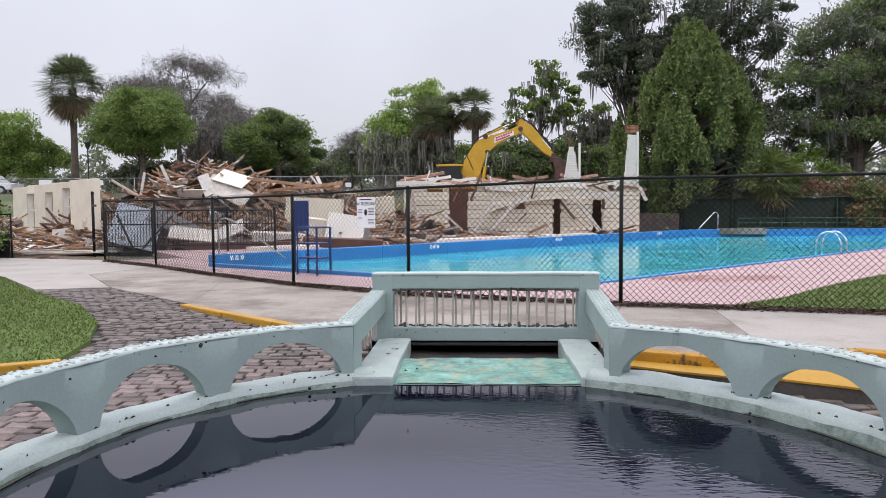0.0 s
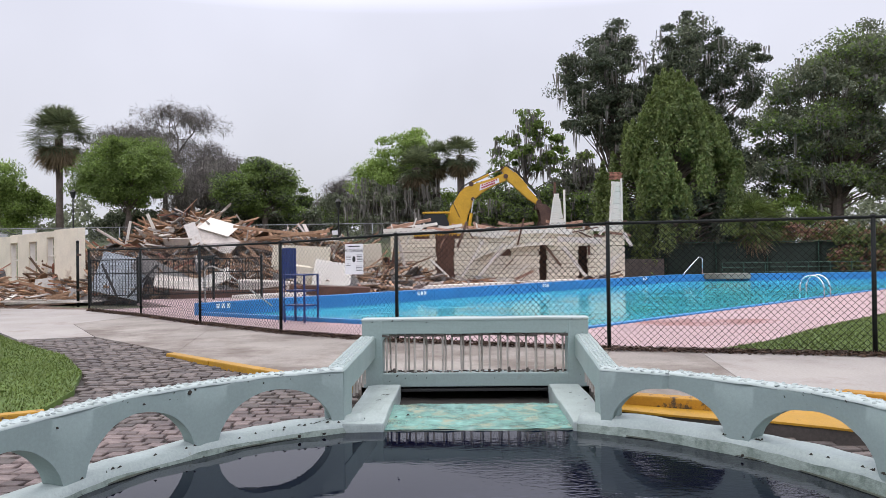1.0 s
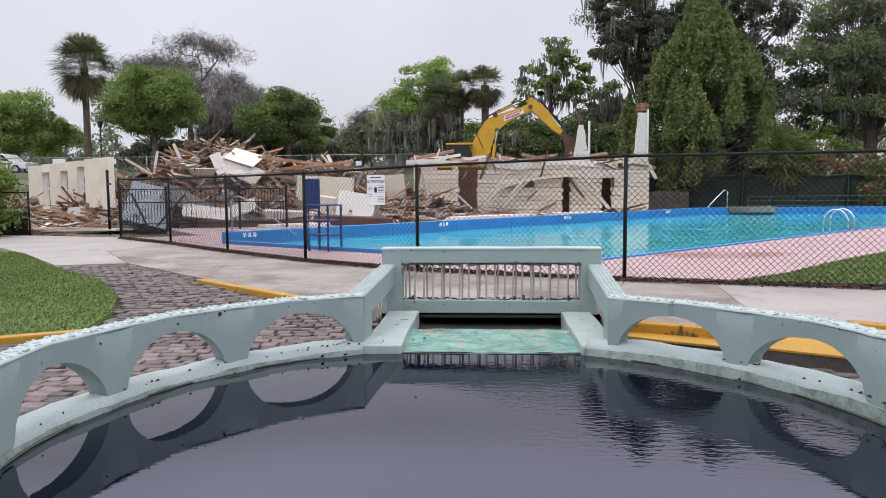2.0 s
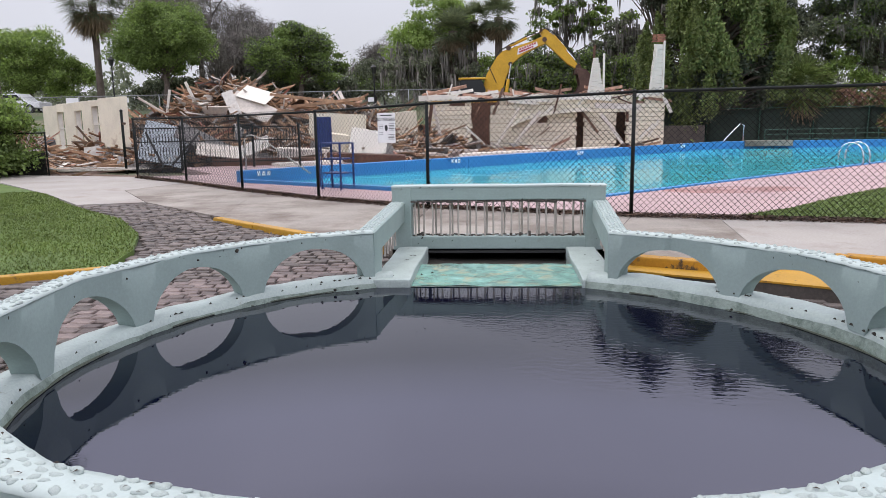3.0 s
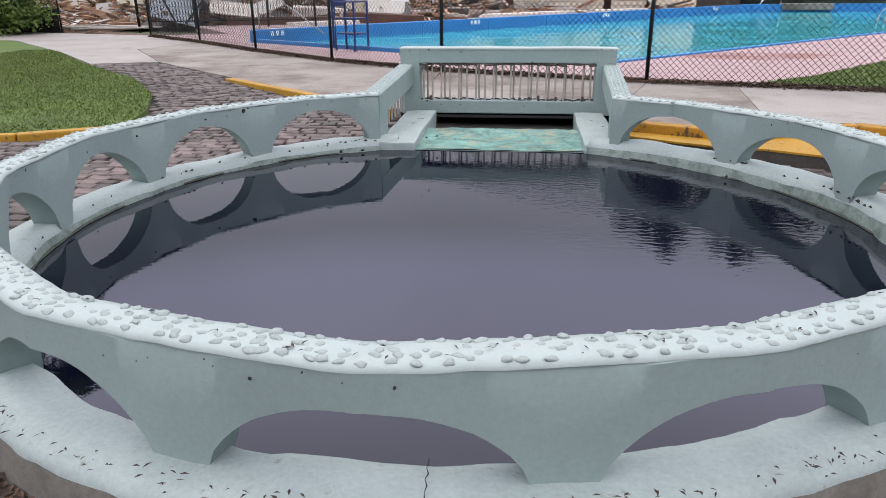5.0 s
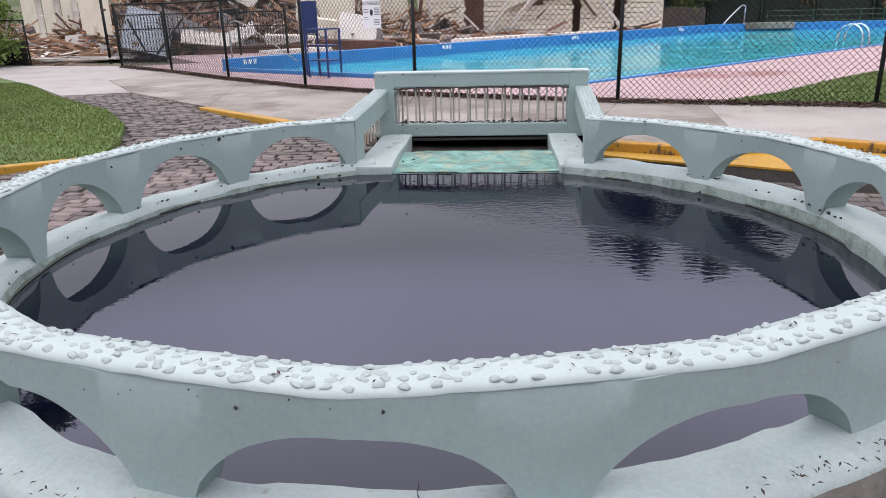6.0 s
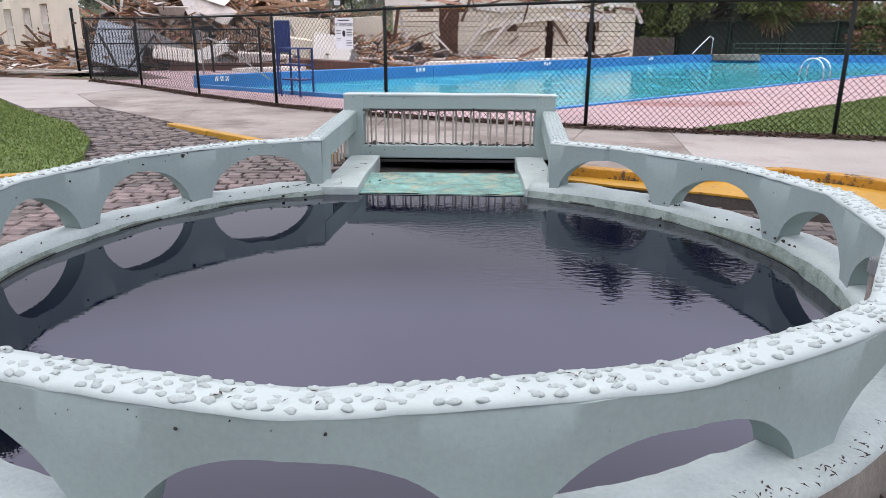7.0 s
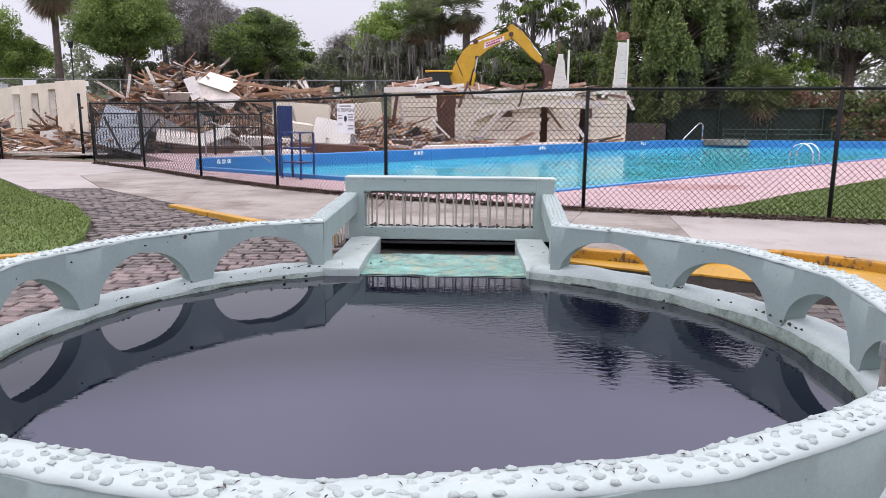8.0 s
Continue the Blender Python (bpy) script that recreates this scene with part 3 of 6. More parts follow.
def pebbles():
    """Rounded stones set in the top of the wall and painted over."""
    rnd = random.Random(7)
    shapes = []
    for s in range(5):
        b = fresh()
        bmesh.ops.create_icosphere(b, subdivisions=2, radius=1.0)
        for v in b.verts:
            v.co *= 1 + 0.42 * noise.noise(v.co * 1.3 + Vector((s * 7.3, 0, 0)))
        me = bpy.data.meshes.new("pebble")
        b.to_mesh(me)
        b.free()
        for p in me.polygons:
            p.use_smooth = True
        me.materials.append(M["pebble"])
        shapes.append(me)
    v, f = [], []
    near = 0
    deg = T0 - 0.5
    while deg > T1 + 0.5:
        for lane in range(4):
            o = -0.060 + 0.040 * lane + rnd.uniform(-0.010, 0.010)
            dd = deg + rnd.uniform(-0.6, 0.6)
            x, y = ring_pt(dd, o)
            a, b_, h = rnd.uniform(0.017, 0.029), rnd.uniform(0.013, 0.02), rnd.uniform(0.008, 0.013)
            if rnd.random() < 0.12:
                continue
            m = pose(x, y, top_z(dd) + 0.009, rnd.uniform(-14, 14), rnd.uniform(-14, 14), dd + 90 + rnd.uniform(-35, 35)) @ Matrix.Diagonal((a, b_, h, 1))
            me = rnd.choice(shapes)
            if -118 < dd < -62 and near < 290:
                o2 = link("pebble", me, None, basin)
                o2.matrix_basis = m
                near += 1
            else:
                i = len(v)
                v += [tuple(m @ p.co) for p in me.vertices]
                f += [tuple(i + j for j in p.vertices) for p in me.polygons]
        deg -= 1.32
    tagged(raw("pebble_topping", v, f, M["pebble"], basin, "white painted pebbles set in the wall top", smooth=True), kind="stuff")
    # mortar bed of the topping
    bm = fresh()
    rows = []
    n = 300
    for i in range(n + 1):
        d = T0 - (T0 - T1) * i / n
        row = []
        tz = top_z(d)
        for o, z in ((-0.089, tz - 0.012), (-0.086, tz + 0.004), (-0.05, tz + 0.012), (0, tz + 0.014), (0.05, tz + 0.012), (0.086, tz + 0.004), (0.089, tz - 0.012)):
            x, y = ring_pt(d, o + 0.004 * noise.noise(Vector((d * 0.9, o * 20, 0))))
            row.append(bm.verts.new((x, y, z + 0.006 * noise.noise(Vector((x * 9, y * 9, 3))))))
        rows.append(row)
    for a, b in zip(rows, rows[1:]):
        for i in range(6):
            bm.faces.new((a[i], a[i + 1], b[i + 1], b[i]))
    bmesh.ops.recalc_face_normals(bm, faces=bm.faces[:])
    part("coping_mortar", bm, M["cap"], basin, "white painted mortar topping", smooth=True)


pebbles()

bm = fresh()
vs = [bm.verts.new((*stretch(2.78, i * 3.75), WATER)) for i in range(96)]
bm.faces.new(vs)
tagged(part("spring_water", bm, M["spring"]), "dark still spring water mirroring the sky", "water", kind="structure")
bm = fresh()
bmesh.ops.create_cone(bm, cap_ends=True, segments=64, radius1=2.4, radius2=2.72, depth=2.4, matrix=Matrix.Translation((CX, CY, -1.35)))
bmesh.ops.delete(bm, geom=[f for f in bm.faces if f.normal.z > 0.9], context="FACES")
bmesh.ops.reverse_faces(bm, faces=bm.faces[:])
part("basin_shaft", bm, M["dark"], basin, "dark rock shaft under water")

# ---- spillway and its little bridge ----
SL, SR = -0.39, 1.36


def spillway():
    root = tagged(new("spillway"), "mint-painted spillway channel with turquoise algae", "spillway", kind="structure")
    bm = fresh()
    n, m = 40, 30
    g = []
    for j in range(m + 1):
        row = []
        for i in range(n + 1):
            x, y = SL - 0.03 + (SR - SL + 0.06) * i / n, 6.9 + 1.4 * j / m
            z = WATER + 0.012 + 0.012 * noise.noise(Vector((x * 5, y * 5, 0))) + 0.02 * max(0, 1 - abs(y - 7.9) / 0.4) - 0.34 * smooth01((y - 7.98) / 0.24)
            row.append(bm.verts.new((x, y, z)))
        g.append(row)
    for j in range(m):
        for i in range(n):
            bm.faces.new((g[j][i], g[j][i + 1], g[j + 1][i + 1], g[j + 1][i]))
    part("algae_bed", bm, M["algae"], root, "turquoise and cream algae under thin water", smooth=True)
    bm = fresh()
    box(bm, ((SL + SR) / 2, 6.92, -0.165), (SR - SL + 0.1, 0.06, 0.2), bevel=0.012)
    part("lip", bm, M["mint_wet"], root, "pale stained spillway lip")
    for s, x0, x1 in ((-1, -0.78, SL), (1, SR, 1.72)):
        bm = fresh()
        box(bm, ((x0 + x1) / 2, 7.81, -0.15), (x1 - x0, 1.9, 0.35), bevel=0.02)
        bmesh.ops.subdivide_edges(bm, edges=bm.edges[:], cuts=6, use_grid_fill=True)
        for v in bm.verts:
            v.co += 0.014 * noise.noise_vector(v.co * 2.6) + 0.006 * noise.noise_vector(v.co * 12)
        part("side_block", bm, M["ledge_top"], root, "white painted block with peeling chips", smooth=False)
    # the deep shade under the bridge is put into the black wall colour
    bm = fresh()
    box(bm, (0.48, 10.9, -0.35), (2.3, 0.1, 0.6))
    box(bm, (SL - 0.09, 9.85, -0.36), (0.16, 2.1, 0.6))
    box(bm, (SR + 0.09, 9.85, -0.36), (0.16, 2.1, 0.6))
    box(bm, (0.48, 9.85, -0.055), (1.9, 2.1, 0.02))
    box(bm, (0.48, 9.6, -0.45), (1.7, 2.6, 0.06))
    part("culvert", bm, M["dark"], root, "culvert behind the bridge, its shade painted black")


spillway()


def bridge():
    root = thing("footbridge_parapet", "mint-painted concrete parapet with rust-spotted white bars", "parapet", (0.5, 8.87, 0))
    def lump(bm):
        bmesh.ops.subdivide_edges(bm, edges=bm.edges[:], cuts=4, use_grid_fill=True)
        for v in bm.verts:
            v.co += 0.010 * noise.noise_vector(v.co * 2.3) + 0.004 * noise.noise_vector(v.co * 11)
        return bm
    for x in (-1.245, 1.24):
        bm = fresh()
        box(bm, (x, 0.11, 0.375), (0.25, 0.24, 0.81), bevel=0.014)
        part("post", lump(bm), M["mint"], root)
    bm = fresh()
    box(bm, (0, 0.11, 0.695), (2.34, 0.234, 0.172), bevel=0.014)
    part("beam", lump(bm), M["mint"], root, "mint-painted top beam")
    bm = fresh()
    box(bm, (0, 0.11, 0.788), (2.75, 0.25, 0.03), bevel=0.012)
    part("cap", lump(bm), M["cap"], root, "white painted cap")
    bm = fresh()
    box(bm, (0, 0.11, 0.06), (2.34, 0.234, 0.165), bevel=0.014)
    part("sill", lump(bm), M["mint"], root, "mint-painted sill beam")
    for sgn in (-1, 1):
        bm = fresh()
        pts = [(sgn * 1.125, 0.62), (sgn * 1.125, 0.52), (sgn * 1.10, 0.565), (sgn * 1.06, 0.595), (sgn * 1.0, 0.62)]
        a = [bm.verts.new((x, 0.004, z)) for x, z in pts]
        b = [bm.verts.new((x, 0.216, z)) for x, z in pts]
        bm.faces.new(a), bm.faces.new(b[::-1])
        for q in range(5):
            bm.faces.new((a[q], b[q], b[(q + 1) % 5], a[(q + 1) % 5]))
        bmesh.ops.recalc_face_normals(bm, faces=bm.faces[:])
        part("haunch", bm, M["mint"], root)
    rnd = random.Random(3)
    x = -1.07
    i = 0
    while x < 1.1:
        for row, y in ((0, 0.05), (1, 0.17)):
            if row == 1 and i % 2:
                continue
            bm = fresh()
            xx = x + (0.028 if row else 0) + rnd.uniform(-0.006, 0.006)
            tube(bm, [(xx, y, 0.13), (xx + rnd.uniform(-0.006, 0.006), y, 0.4), (xx + rnd.uniform(-0.004, 0.004), y, 0.63)], 0.0125, 7)
            part("bar", bm, M["bar"], root)
        x += 0.1125
        i += 1
    for x in (-0.98, 0.17, 0.29, 0.41, 0.63, 0.97):
        bm = fresh()
        box(bm, (x, 0.05, 0.165), (0.035, 0.035, rnd.uniform(0.03, 0.09)), Matrix.Rotation(rnd.uniform(-0.2, 0.2), 3, "Y"), 0.01)
        part("rust_stub", bm, M["kerb_dark"], root, "blackened rusty bar foot")
    bm = fresh()
    for i in range(24):
        t = -1.08 + 2.16 * i / 23
        box(bm, (t, 0.02, 0.605 - 0.02 * rnd.random()), (0.1, 0.05, 0.012 + 0.03 * rnd.random() ** 2), Matrix.Rotation(rnd.uniform(-0.15, 0.15), 3, "Y"))
    part("rusted_edge", bm, M["kerb_dark"], root, "blackened crumbling beam edge")
    # soil and grit caught at the feet of the bars
    bm = fresh()
    for i in range(46):
        t = -1.08 + 2.16 * i / 45 + rnd.uniform(-0.015, 0.015)
        box(bm, (t, 0.05 + 0.12 * rnd.random(), 0.147), (0.03 + 0.05 * rnd.random(), 0.03, 0.008 + 0.022 * rnd.random() ** 2), Matrix.Rotation(rnd.uniform(-0.6, 0.6), 3, "Z"))
    tagged(part("grit", bm, M["kerb_dark"], root, "dark grit at the feet of the bars"), kind="stuff")
    bm = fresh()
    box(bm, (0.02, 0.16, 0.6), (2.2, 0.05, 0.03))
    part("upper_rail", bm, M["iron"], root, "rusted inner rail")
    return root


bridge()


def wing(name, a, b):
    """The short wall that joins the ring to the bridge post, a beam over a row of bars."""
    d = Vector((b[0] - a[0], b[1] - a[1], 0))
    ang = math.atan2(d.y, d.x)
    root = thing(name, "mint-painted wing wall with pebble top and small bars", "wing wall", (a[0], a[1], 0), math.degrees(ang), group="wing walls of the spillway")
    ln = d.length
    bm = fresh()
    rows = []
    n = 14
    for i in range(n + 1):
        x = ln * i / n
        z = top_z(90) + 0.095 * i / n
        rows.append([bm.verts.new((x, y, zz) ) for y, zz in ((-0.1, z - 0.25), (-0.1, z - 0.015), (-0.085, z), (0.085, z), (0.1, z - 0.015), (0.1, z - 0.25))])
    for u, v in zip(rows, rows[1:]):
        for i in range(6):
            bm.faces.new((u[i], u[(i + 1) % 6], v[(i + 1) % 6], v[i]))
    bm.faces.new(rows[0]), bm.faces.new(rows[-1][::-1])
    for v in bm.verts:
        v.co += 0.006 * noise.noise_vector(v.co * 4)
    bmesh.ops.recalc_face_normals(bm, faces=bm.faces[:])
    part("beam", bm, M["mint"], root)
    bm = fresh()
    box(bm, (0.2, 0, 0.15), (0.4, 0.19, 0.40), bevel=0.012)
    part("pier", bm, M["mint"], root)
    bm = fresh()
    rnd = random.Random(5)
    for i in range(int(ln / 0.04)):
        for lane in (-0.06, -0.02, 0.02, 0.06):
            x = (i + rnd.random()) * 0.04
            m = pose(x, lane + rnd.uniform(-0.01, 0.01), top_z(90) + 0.095 * x / ln, 0, 0, rnd.uniform(0, 180)) @ Matrix.Diagonal((0.022, 0.015, 0.013, 1))
            bmesh.ops.create_icosphere(bm, subdivisions=1, radius=1, matrix=m)
    part("pebble_cap", bm, M["cap"], root, "white painted pebbles", smooth=True)
    k = 8
    for i in range(k):
        bm = fresh()
        x = 0.5 + (ln - 0.75) * i / (k - 1)
        tube(bm, [(x, 0, 0.05), (x, 0, 0.36)], 0.012, 6)
        part("bar", bm, M["bar"], root)


wing("wing_wall", ring_pt(T1 + 1.5), (-0.80, 8.93))
wing("wing_wall", ring_pt(T0 - 1.5), (1.80, 8.93))

# ---- chain-link fence ----


def fence_run(name, pts, heights, zbase, spacing, wire_r, mat_post, mat_wire, label, post_r=0.033, rail=True, group="", wires=True):
    root = thing(name, label, "fence")
    hs = heights if isinstance(heights, list) else [heights] * len(pts)
    for i, (x, y) in enumerate(pts):
        height = hs[i]
        bm = fresh()
        tube(bm, [(x, y, zbase - 0.1), (x, y, zbase + height - 0.02)], post_r, 10)
        bmesh.ops.create_uvsphere(bm, u_segments=10, v_segments=6, radius=post_r * 1.25, matrix=Matrix.Translation((x, y, zbase + height - 0.02)) @ Matrix.Diagonal((1, 1, 0.8, 1)))
        part("post", bm, mat_post, root, smooth=True)
    for (x0, y0), (x1, y1), h0, h1 in zip(pts, pts[1:], hs, hs[1:]):
        d = Vector((x1 - x0, y1 - y0, 0))
        u = d.normalized()
        height = h0
        if rail:
            bm = fresh()
            tube(bm, [(x0, y0, zbase + h0 - 0.03), (x1, y1, zbase + h1 - 0.03)], post_r * 0.72, 8)
            part("top_rail", bm, mat_post, root, smooth=True)
        if not wires:
            continue
        # woven mesh: zigzag wires, each bent round its neighbours
        v, f = [], []
        nz = int(round((height - 0.1) / spacing))
        nx = int(round(d.length / spacing))
        sx, sz = d.length / nx, (height - 0.1) / nz
        side = Vector((-u.y, u.x, 0))
        for i in range(nx):
            # two crossing strands a column
            for s in (0, 1):
                prev = None
                for j in range(nz + 2):
                    t = (i * sx) + (sx if (j + s) % 2 else 0.0)
                    z = zbase + 0.05 + j * sz
                    if z > zbase + height + 0.03:
                        z = zbase + height + 0.03
                    z = zbase + (z - zbase) * (1 + (h1 / h0 - 1) * t / d.length)
                    p = Vector((x0, y0, 0)) + u * t + Vector((0, 0, z))
                    off = wire_r * (1 if s else -1)
                    q = [p + side * (off + wire_r) , p + u * wire_r * 0.9 + side * (off - wire_r * 0.6), p - u * wire_r * 0.9 + side * (off - wire_r * 0.6)]
                    b = len(v)
                    v += [tuple(c) for c in q]
                    if prev is not None:
                        for a in range(3):
                            c = (a + 1) % 3
                            f.append((prev + a, prev + c, b + c, b + a))
                    prev = b
        tagged(raw("wire_mesh", v, f, mat_wire, root, "woven diamond wire mesh"), kind="stuff")
    return root


fence_run("chain_link_fence", FENCE, FENCE_H, -0.02, 0.1, 0.0056, M["fence"], M["wire"], "black chain-link fence with round posts and top rail")


gate_post = thing("gate_post", "tall black steel gate post beside the plastered wall", "gate post", (-13.3, 25.2, 0))
bm = fresh()
tube(bm, [(0, 0, -0.1), (0, 0, 2.2)], 0.05, 10)
part("pole", bm, M["fence"], gate_post, smooth=True)
bm = fresh()
bmesh.ops.create_uvsphere(bm, u_segments=10, v_segments=6, radius=0.06, matrix=Matrix.Translation((0, 0, 2.2)))
part("cap", bm, M["fence"], gate_post, smooth=True)
for z in (0.5, 1.75):
    bm = fresh()
    box(bm, (0.08, -0.04, z), (0.14, 0.05, 0.08), bevel=0.01)
    part("hinge", bm, M["iron"], gate_post, "rusty hinge strap")


def fence_sign():
    p2, p3 = Vector((*FENCE[3], 0)), Vector((*FENCE[4], 0))
    d = (p3 - p2)
    ang = math.degrees(math.atan2(d.y, d.x))
    c = p2 + d * 0.66
    root = thing("warning_sign", "white no-trespassing sign tied to the chain-link fence", "sign", (c.x + 0.02, c.y - 0.05, 1.51), ang)
    w, h = 0.46, 0.58
    bm = fresh()
    box(bm, (0, 0, 0), (w, 0.008, h), bevel=0.003)
    part("panel", bm, M["sign"], root)
    def words(txt, x, z, size, name="lettering"):
        cu = bpy.data.curves.new(name, "FONT")
        cu.body, cu.size, cu.align_x, cu.extrude = txt, size, "CENTER", 0.001
        tmp = bpy.data.objects.new(name, cu)
        me = bpy.data.meshes.new_from_object(tmp)
        bpy.data.objects.remove(tmp)
        o = link(name, me, M["ink"], root)
        o.matrix_basis = pose(x, -0.006, z, 90, 0, 0) 
        return o
    o = words("NO TRESPASSING", 0, 0.135, 0.062)
    o.scale = (0.95, 1.5, 1)
    def bars(rows):
        for x, z, bw, bh in rows:
            bm = fresh()
            box(bm, (x, -0.005, z), (bw, 0.003, bh))
            part("print_bar", bm, M["ink"], root)
    bars([(0, 0.245, 0.3, 0.02)])
    bars([(-0.14, 0.06 - 0.03 * i, 0.11, 0.009) for i in range(3)] + [(0.14, 0.08 - 0.03 * i, 0.14, 0.011) for i in range(5)])
    bars([(-0.14, -0.09, 0.1, 0.008), (-0.14, -0.12, 0.11, 0.008)] + [(0.13, -0.13 - 0.028 * i, 0.15, 0.009) for i in range(4)])
    bm = fresh()
    bmesh.ops.create_circle(bm, cap_ends=True, segments=20, radius=0.05, matrix=pose(0.0, -0.0055, 0.0, 90, 0, 0) @ Matrix.Diagonal((0.8, 1.2, 1, 1)))
    part("badge", bm, M["ink"], root)


fence_sign()

# fallen leaves and dirt along the foot of the fence
rnd = random.Random(21)
v, f = [], []
for (x0, y0), (x1, y1) in zip(FENCE, FENCE[1:]):
    for i in range(2600):
        t = rnd.random()
        o = rnd.gauss(0, 0.10)
        x, y = x0 + (x1 - x0) * t, y0 + (y1 - y0) * t - 0.02 + o
        s, a, h = rnd.uniform(0.015, 0.045), rnd.uniform(0, 6.28), rnd.uniform(0.016, 0.07) * max(0.35, 1 - abs(o) * 4)
        i0 = len(v)
        v += [(x + s * math.cos(a), y + s * math.sin(a), h), (x - 0.5 * s * math.sin(a), y + 0.5 * s * math.cos(a), h + rnd.uniform(-0.01, 0.02)), (x - s * math.cos(a), y - s * math.sin(a), h), (x + 0.5 * s * math.sin(a), y - 0.5 * s * math.cos(a), h + rnd.uniform(-0.01, 0.02))]
        f.append((i0, i0 + 1, i0 + 2, i0 + 3))
tagged(raw("leaf_litter", v, f, surface("dead_leaf_litter", (0.075, 0.045, 0.028), 0.5, 1.5, 8, 2, 0.9, 0, per=("island", 0.4, 1.6))), "dead brown leaves and dirt along the fence", "leaf litter", kind="stuff")

# ---- pool fittings ----


def rail_pair(name, at, rz, pts, gap, label, mat, r=0.022, steps=()):
    root = thing(name, label, "handrail", at, rz)
    for s in (-gap / 2, gap / 2):
        bm = fresh()
        tube(bm, [(x, s, z) for x, z in pts], r, 8)
        part("rail", bm, mat, root, smooth=True)
    for x, z in steps:
        bm = fresh()
        box(bm, (x, 0, z), (0.08, gap, 0.03), bevel=0.006)
        part("tread", bm, mat, root)
    return root


arcp = [(-0.75, -0.4), (-0.75, 0.25)] + [(-0.375 - 0.375 * math.cos(radians(a)), 0.3 + 0.42 * math.sin(radians(a))) for a in range(0, 181, 20)] + [(0.0, 0.0)]
rail_pair("pool_ladder", (12.3, 24.0, 0.0), -45, arcp, 0.55, "curved stainless pool ladder at the water's edge", M["steel"], 0.03, ((-0.75, -0.15),))
rail_pair("pool_handrail", (12.75, 38.9, 0.3), 10, [(0.5, 0.0), (0.5, 0.88), (0.3, 0.95), (-0.5, 0.15), (-0.7, -0.3)], 0.03, "single bent stainless handrail at the pool corner", M["steel"], 0.025)


rail_pair("white_handrail", (-6.9, 20.15, 0.3), 0, [(0, 0), (0, 0.9), (0.06, 1.0), (0.2, 1.04), (0.5, 0.92), (1.2, 0.42), (1.9, -0.1)], 0.03, "white curved pipe handrail at the pool corner", M["bar"], 0.02)


def lifeguard_stand():
    root = thing("pool_lift_stand", "dark blue painted steel stand with back panel at the pool edge", "pool stand", (-3.72, 17.35, 0.012), -32)
    pts = [[(-0.55, 0.15, 0), (-0.55, 0.15, 1.75)], [(-0.1, 0.15, 0), (-0.1, 0.15, 1.75)],
           [(-0.1, -0.2, 0), (-0.1, -0.2, 1.13), (0.55, -0.2, 1.13), (0.55, -0.2, 0)],
           [(0.15, 0.2, 0), (0.15, 0.2, 1.13), (0.6, 0.2, 1.13), (0.6, 0.2, 0)]]
    for p in pts:
        bm = fresh()
        tube(bm, p, 0.03, 8)
        part("tube_frame", bm, M["bluepaint"], root)
    for z in (0.4, 0.75, 1.13):
        bm = fresh()
        box(bm, (0.25, 0, z), (0.62, 0.4, 0.035), bevel=0.008)
        part("tread", bm, M["bluepaint"], root)
    bm = fresh()
    for i in range(6):
        box(bm, (-0.55 + 0.09 * i, 0.15, 1.4), (0.075, 0.03, 0.75), bevel=0.008)
    part("back_panel", bm, M["bluepaint"], root, "blue slatted back panel")


lifeguard_stand()

# ---- wrecked building beyond the pool ----


def course_wall(root, a, b, height, openings, course, mat, name, thick=0.2, ragged=0.0, seed=1, base=0.0):
    """A wall laid in courses from a to b; openings are (from, to, bottom, top) along it. Each run of a course is a piece."""
    rnd = random.Random(seed)
    d = Vector((b[0] - a[0], b[1] - a[1], 0))
    ln, ang = d.length, math.atan2(d.y, d.x)
    z = 0.0
    n = 0
    while z < height - 0.01:
        h = min(course, height - z)
        spans = [(0.0, ln)]
        for o0, o1, z0, z1 in openings:
            if z + h / 2 > z0 and z + h / 2 < z1:
                out = []
                for s0, s1 in spans:
                    if o1 <= s0 or o0 >= s1:
                        out.append((s0, s1))
                    else:
                        if o0 - s0 > 0.05:
                            out.append((s0, o0 + rnd.uniform(-ragged, ragged)))
                        if s1 - o1 > 0.05:
                            out.append((o1 + rnd.uniform(-ragged, ragged), s1))
                spans = out
        runs = []
        for s0, s1 in spans:
            cut = s0
            while s1 - cut > 2.6 and ragged:
                step = rnd.uniform(1.1, 2.2)
                runs.append((cut, cut + step - 0.015))
                cut += step
            runs.append((cut, s1))
        for s0, s1 in runs:
            if ragged and rnd.random() < (0.22 if z > height - 2.2 * course else 0.0):
                continue
            bm = fresh()
            box(bm, (0, 0, 0), (s1 - s0, thick + 0.01 * (n % 2), h - 0.026), bevel=0.006)
            o = part(name, bm, mat, root)
            m = (s0 + s1) / 2
            o.matrix_basis = pose(a[0] + d.x * m / ln, a[1] + d.y * m / ln + rnd.uniform(-0.02, 0.02), base + z + h / 2, rnd.uniform(-2.5, 2.5), rnd.uniform(-0.5, 0.5), math.degrees(ang))
        z += h
        n += 1


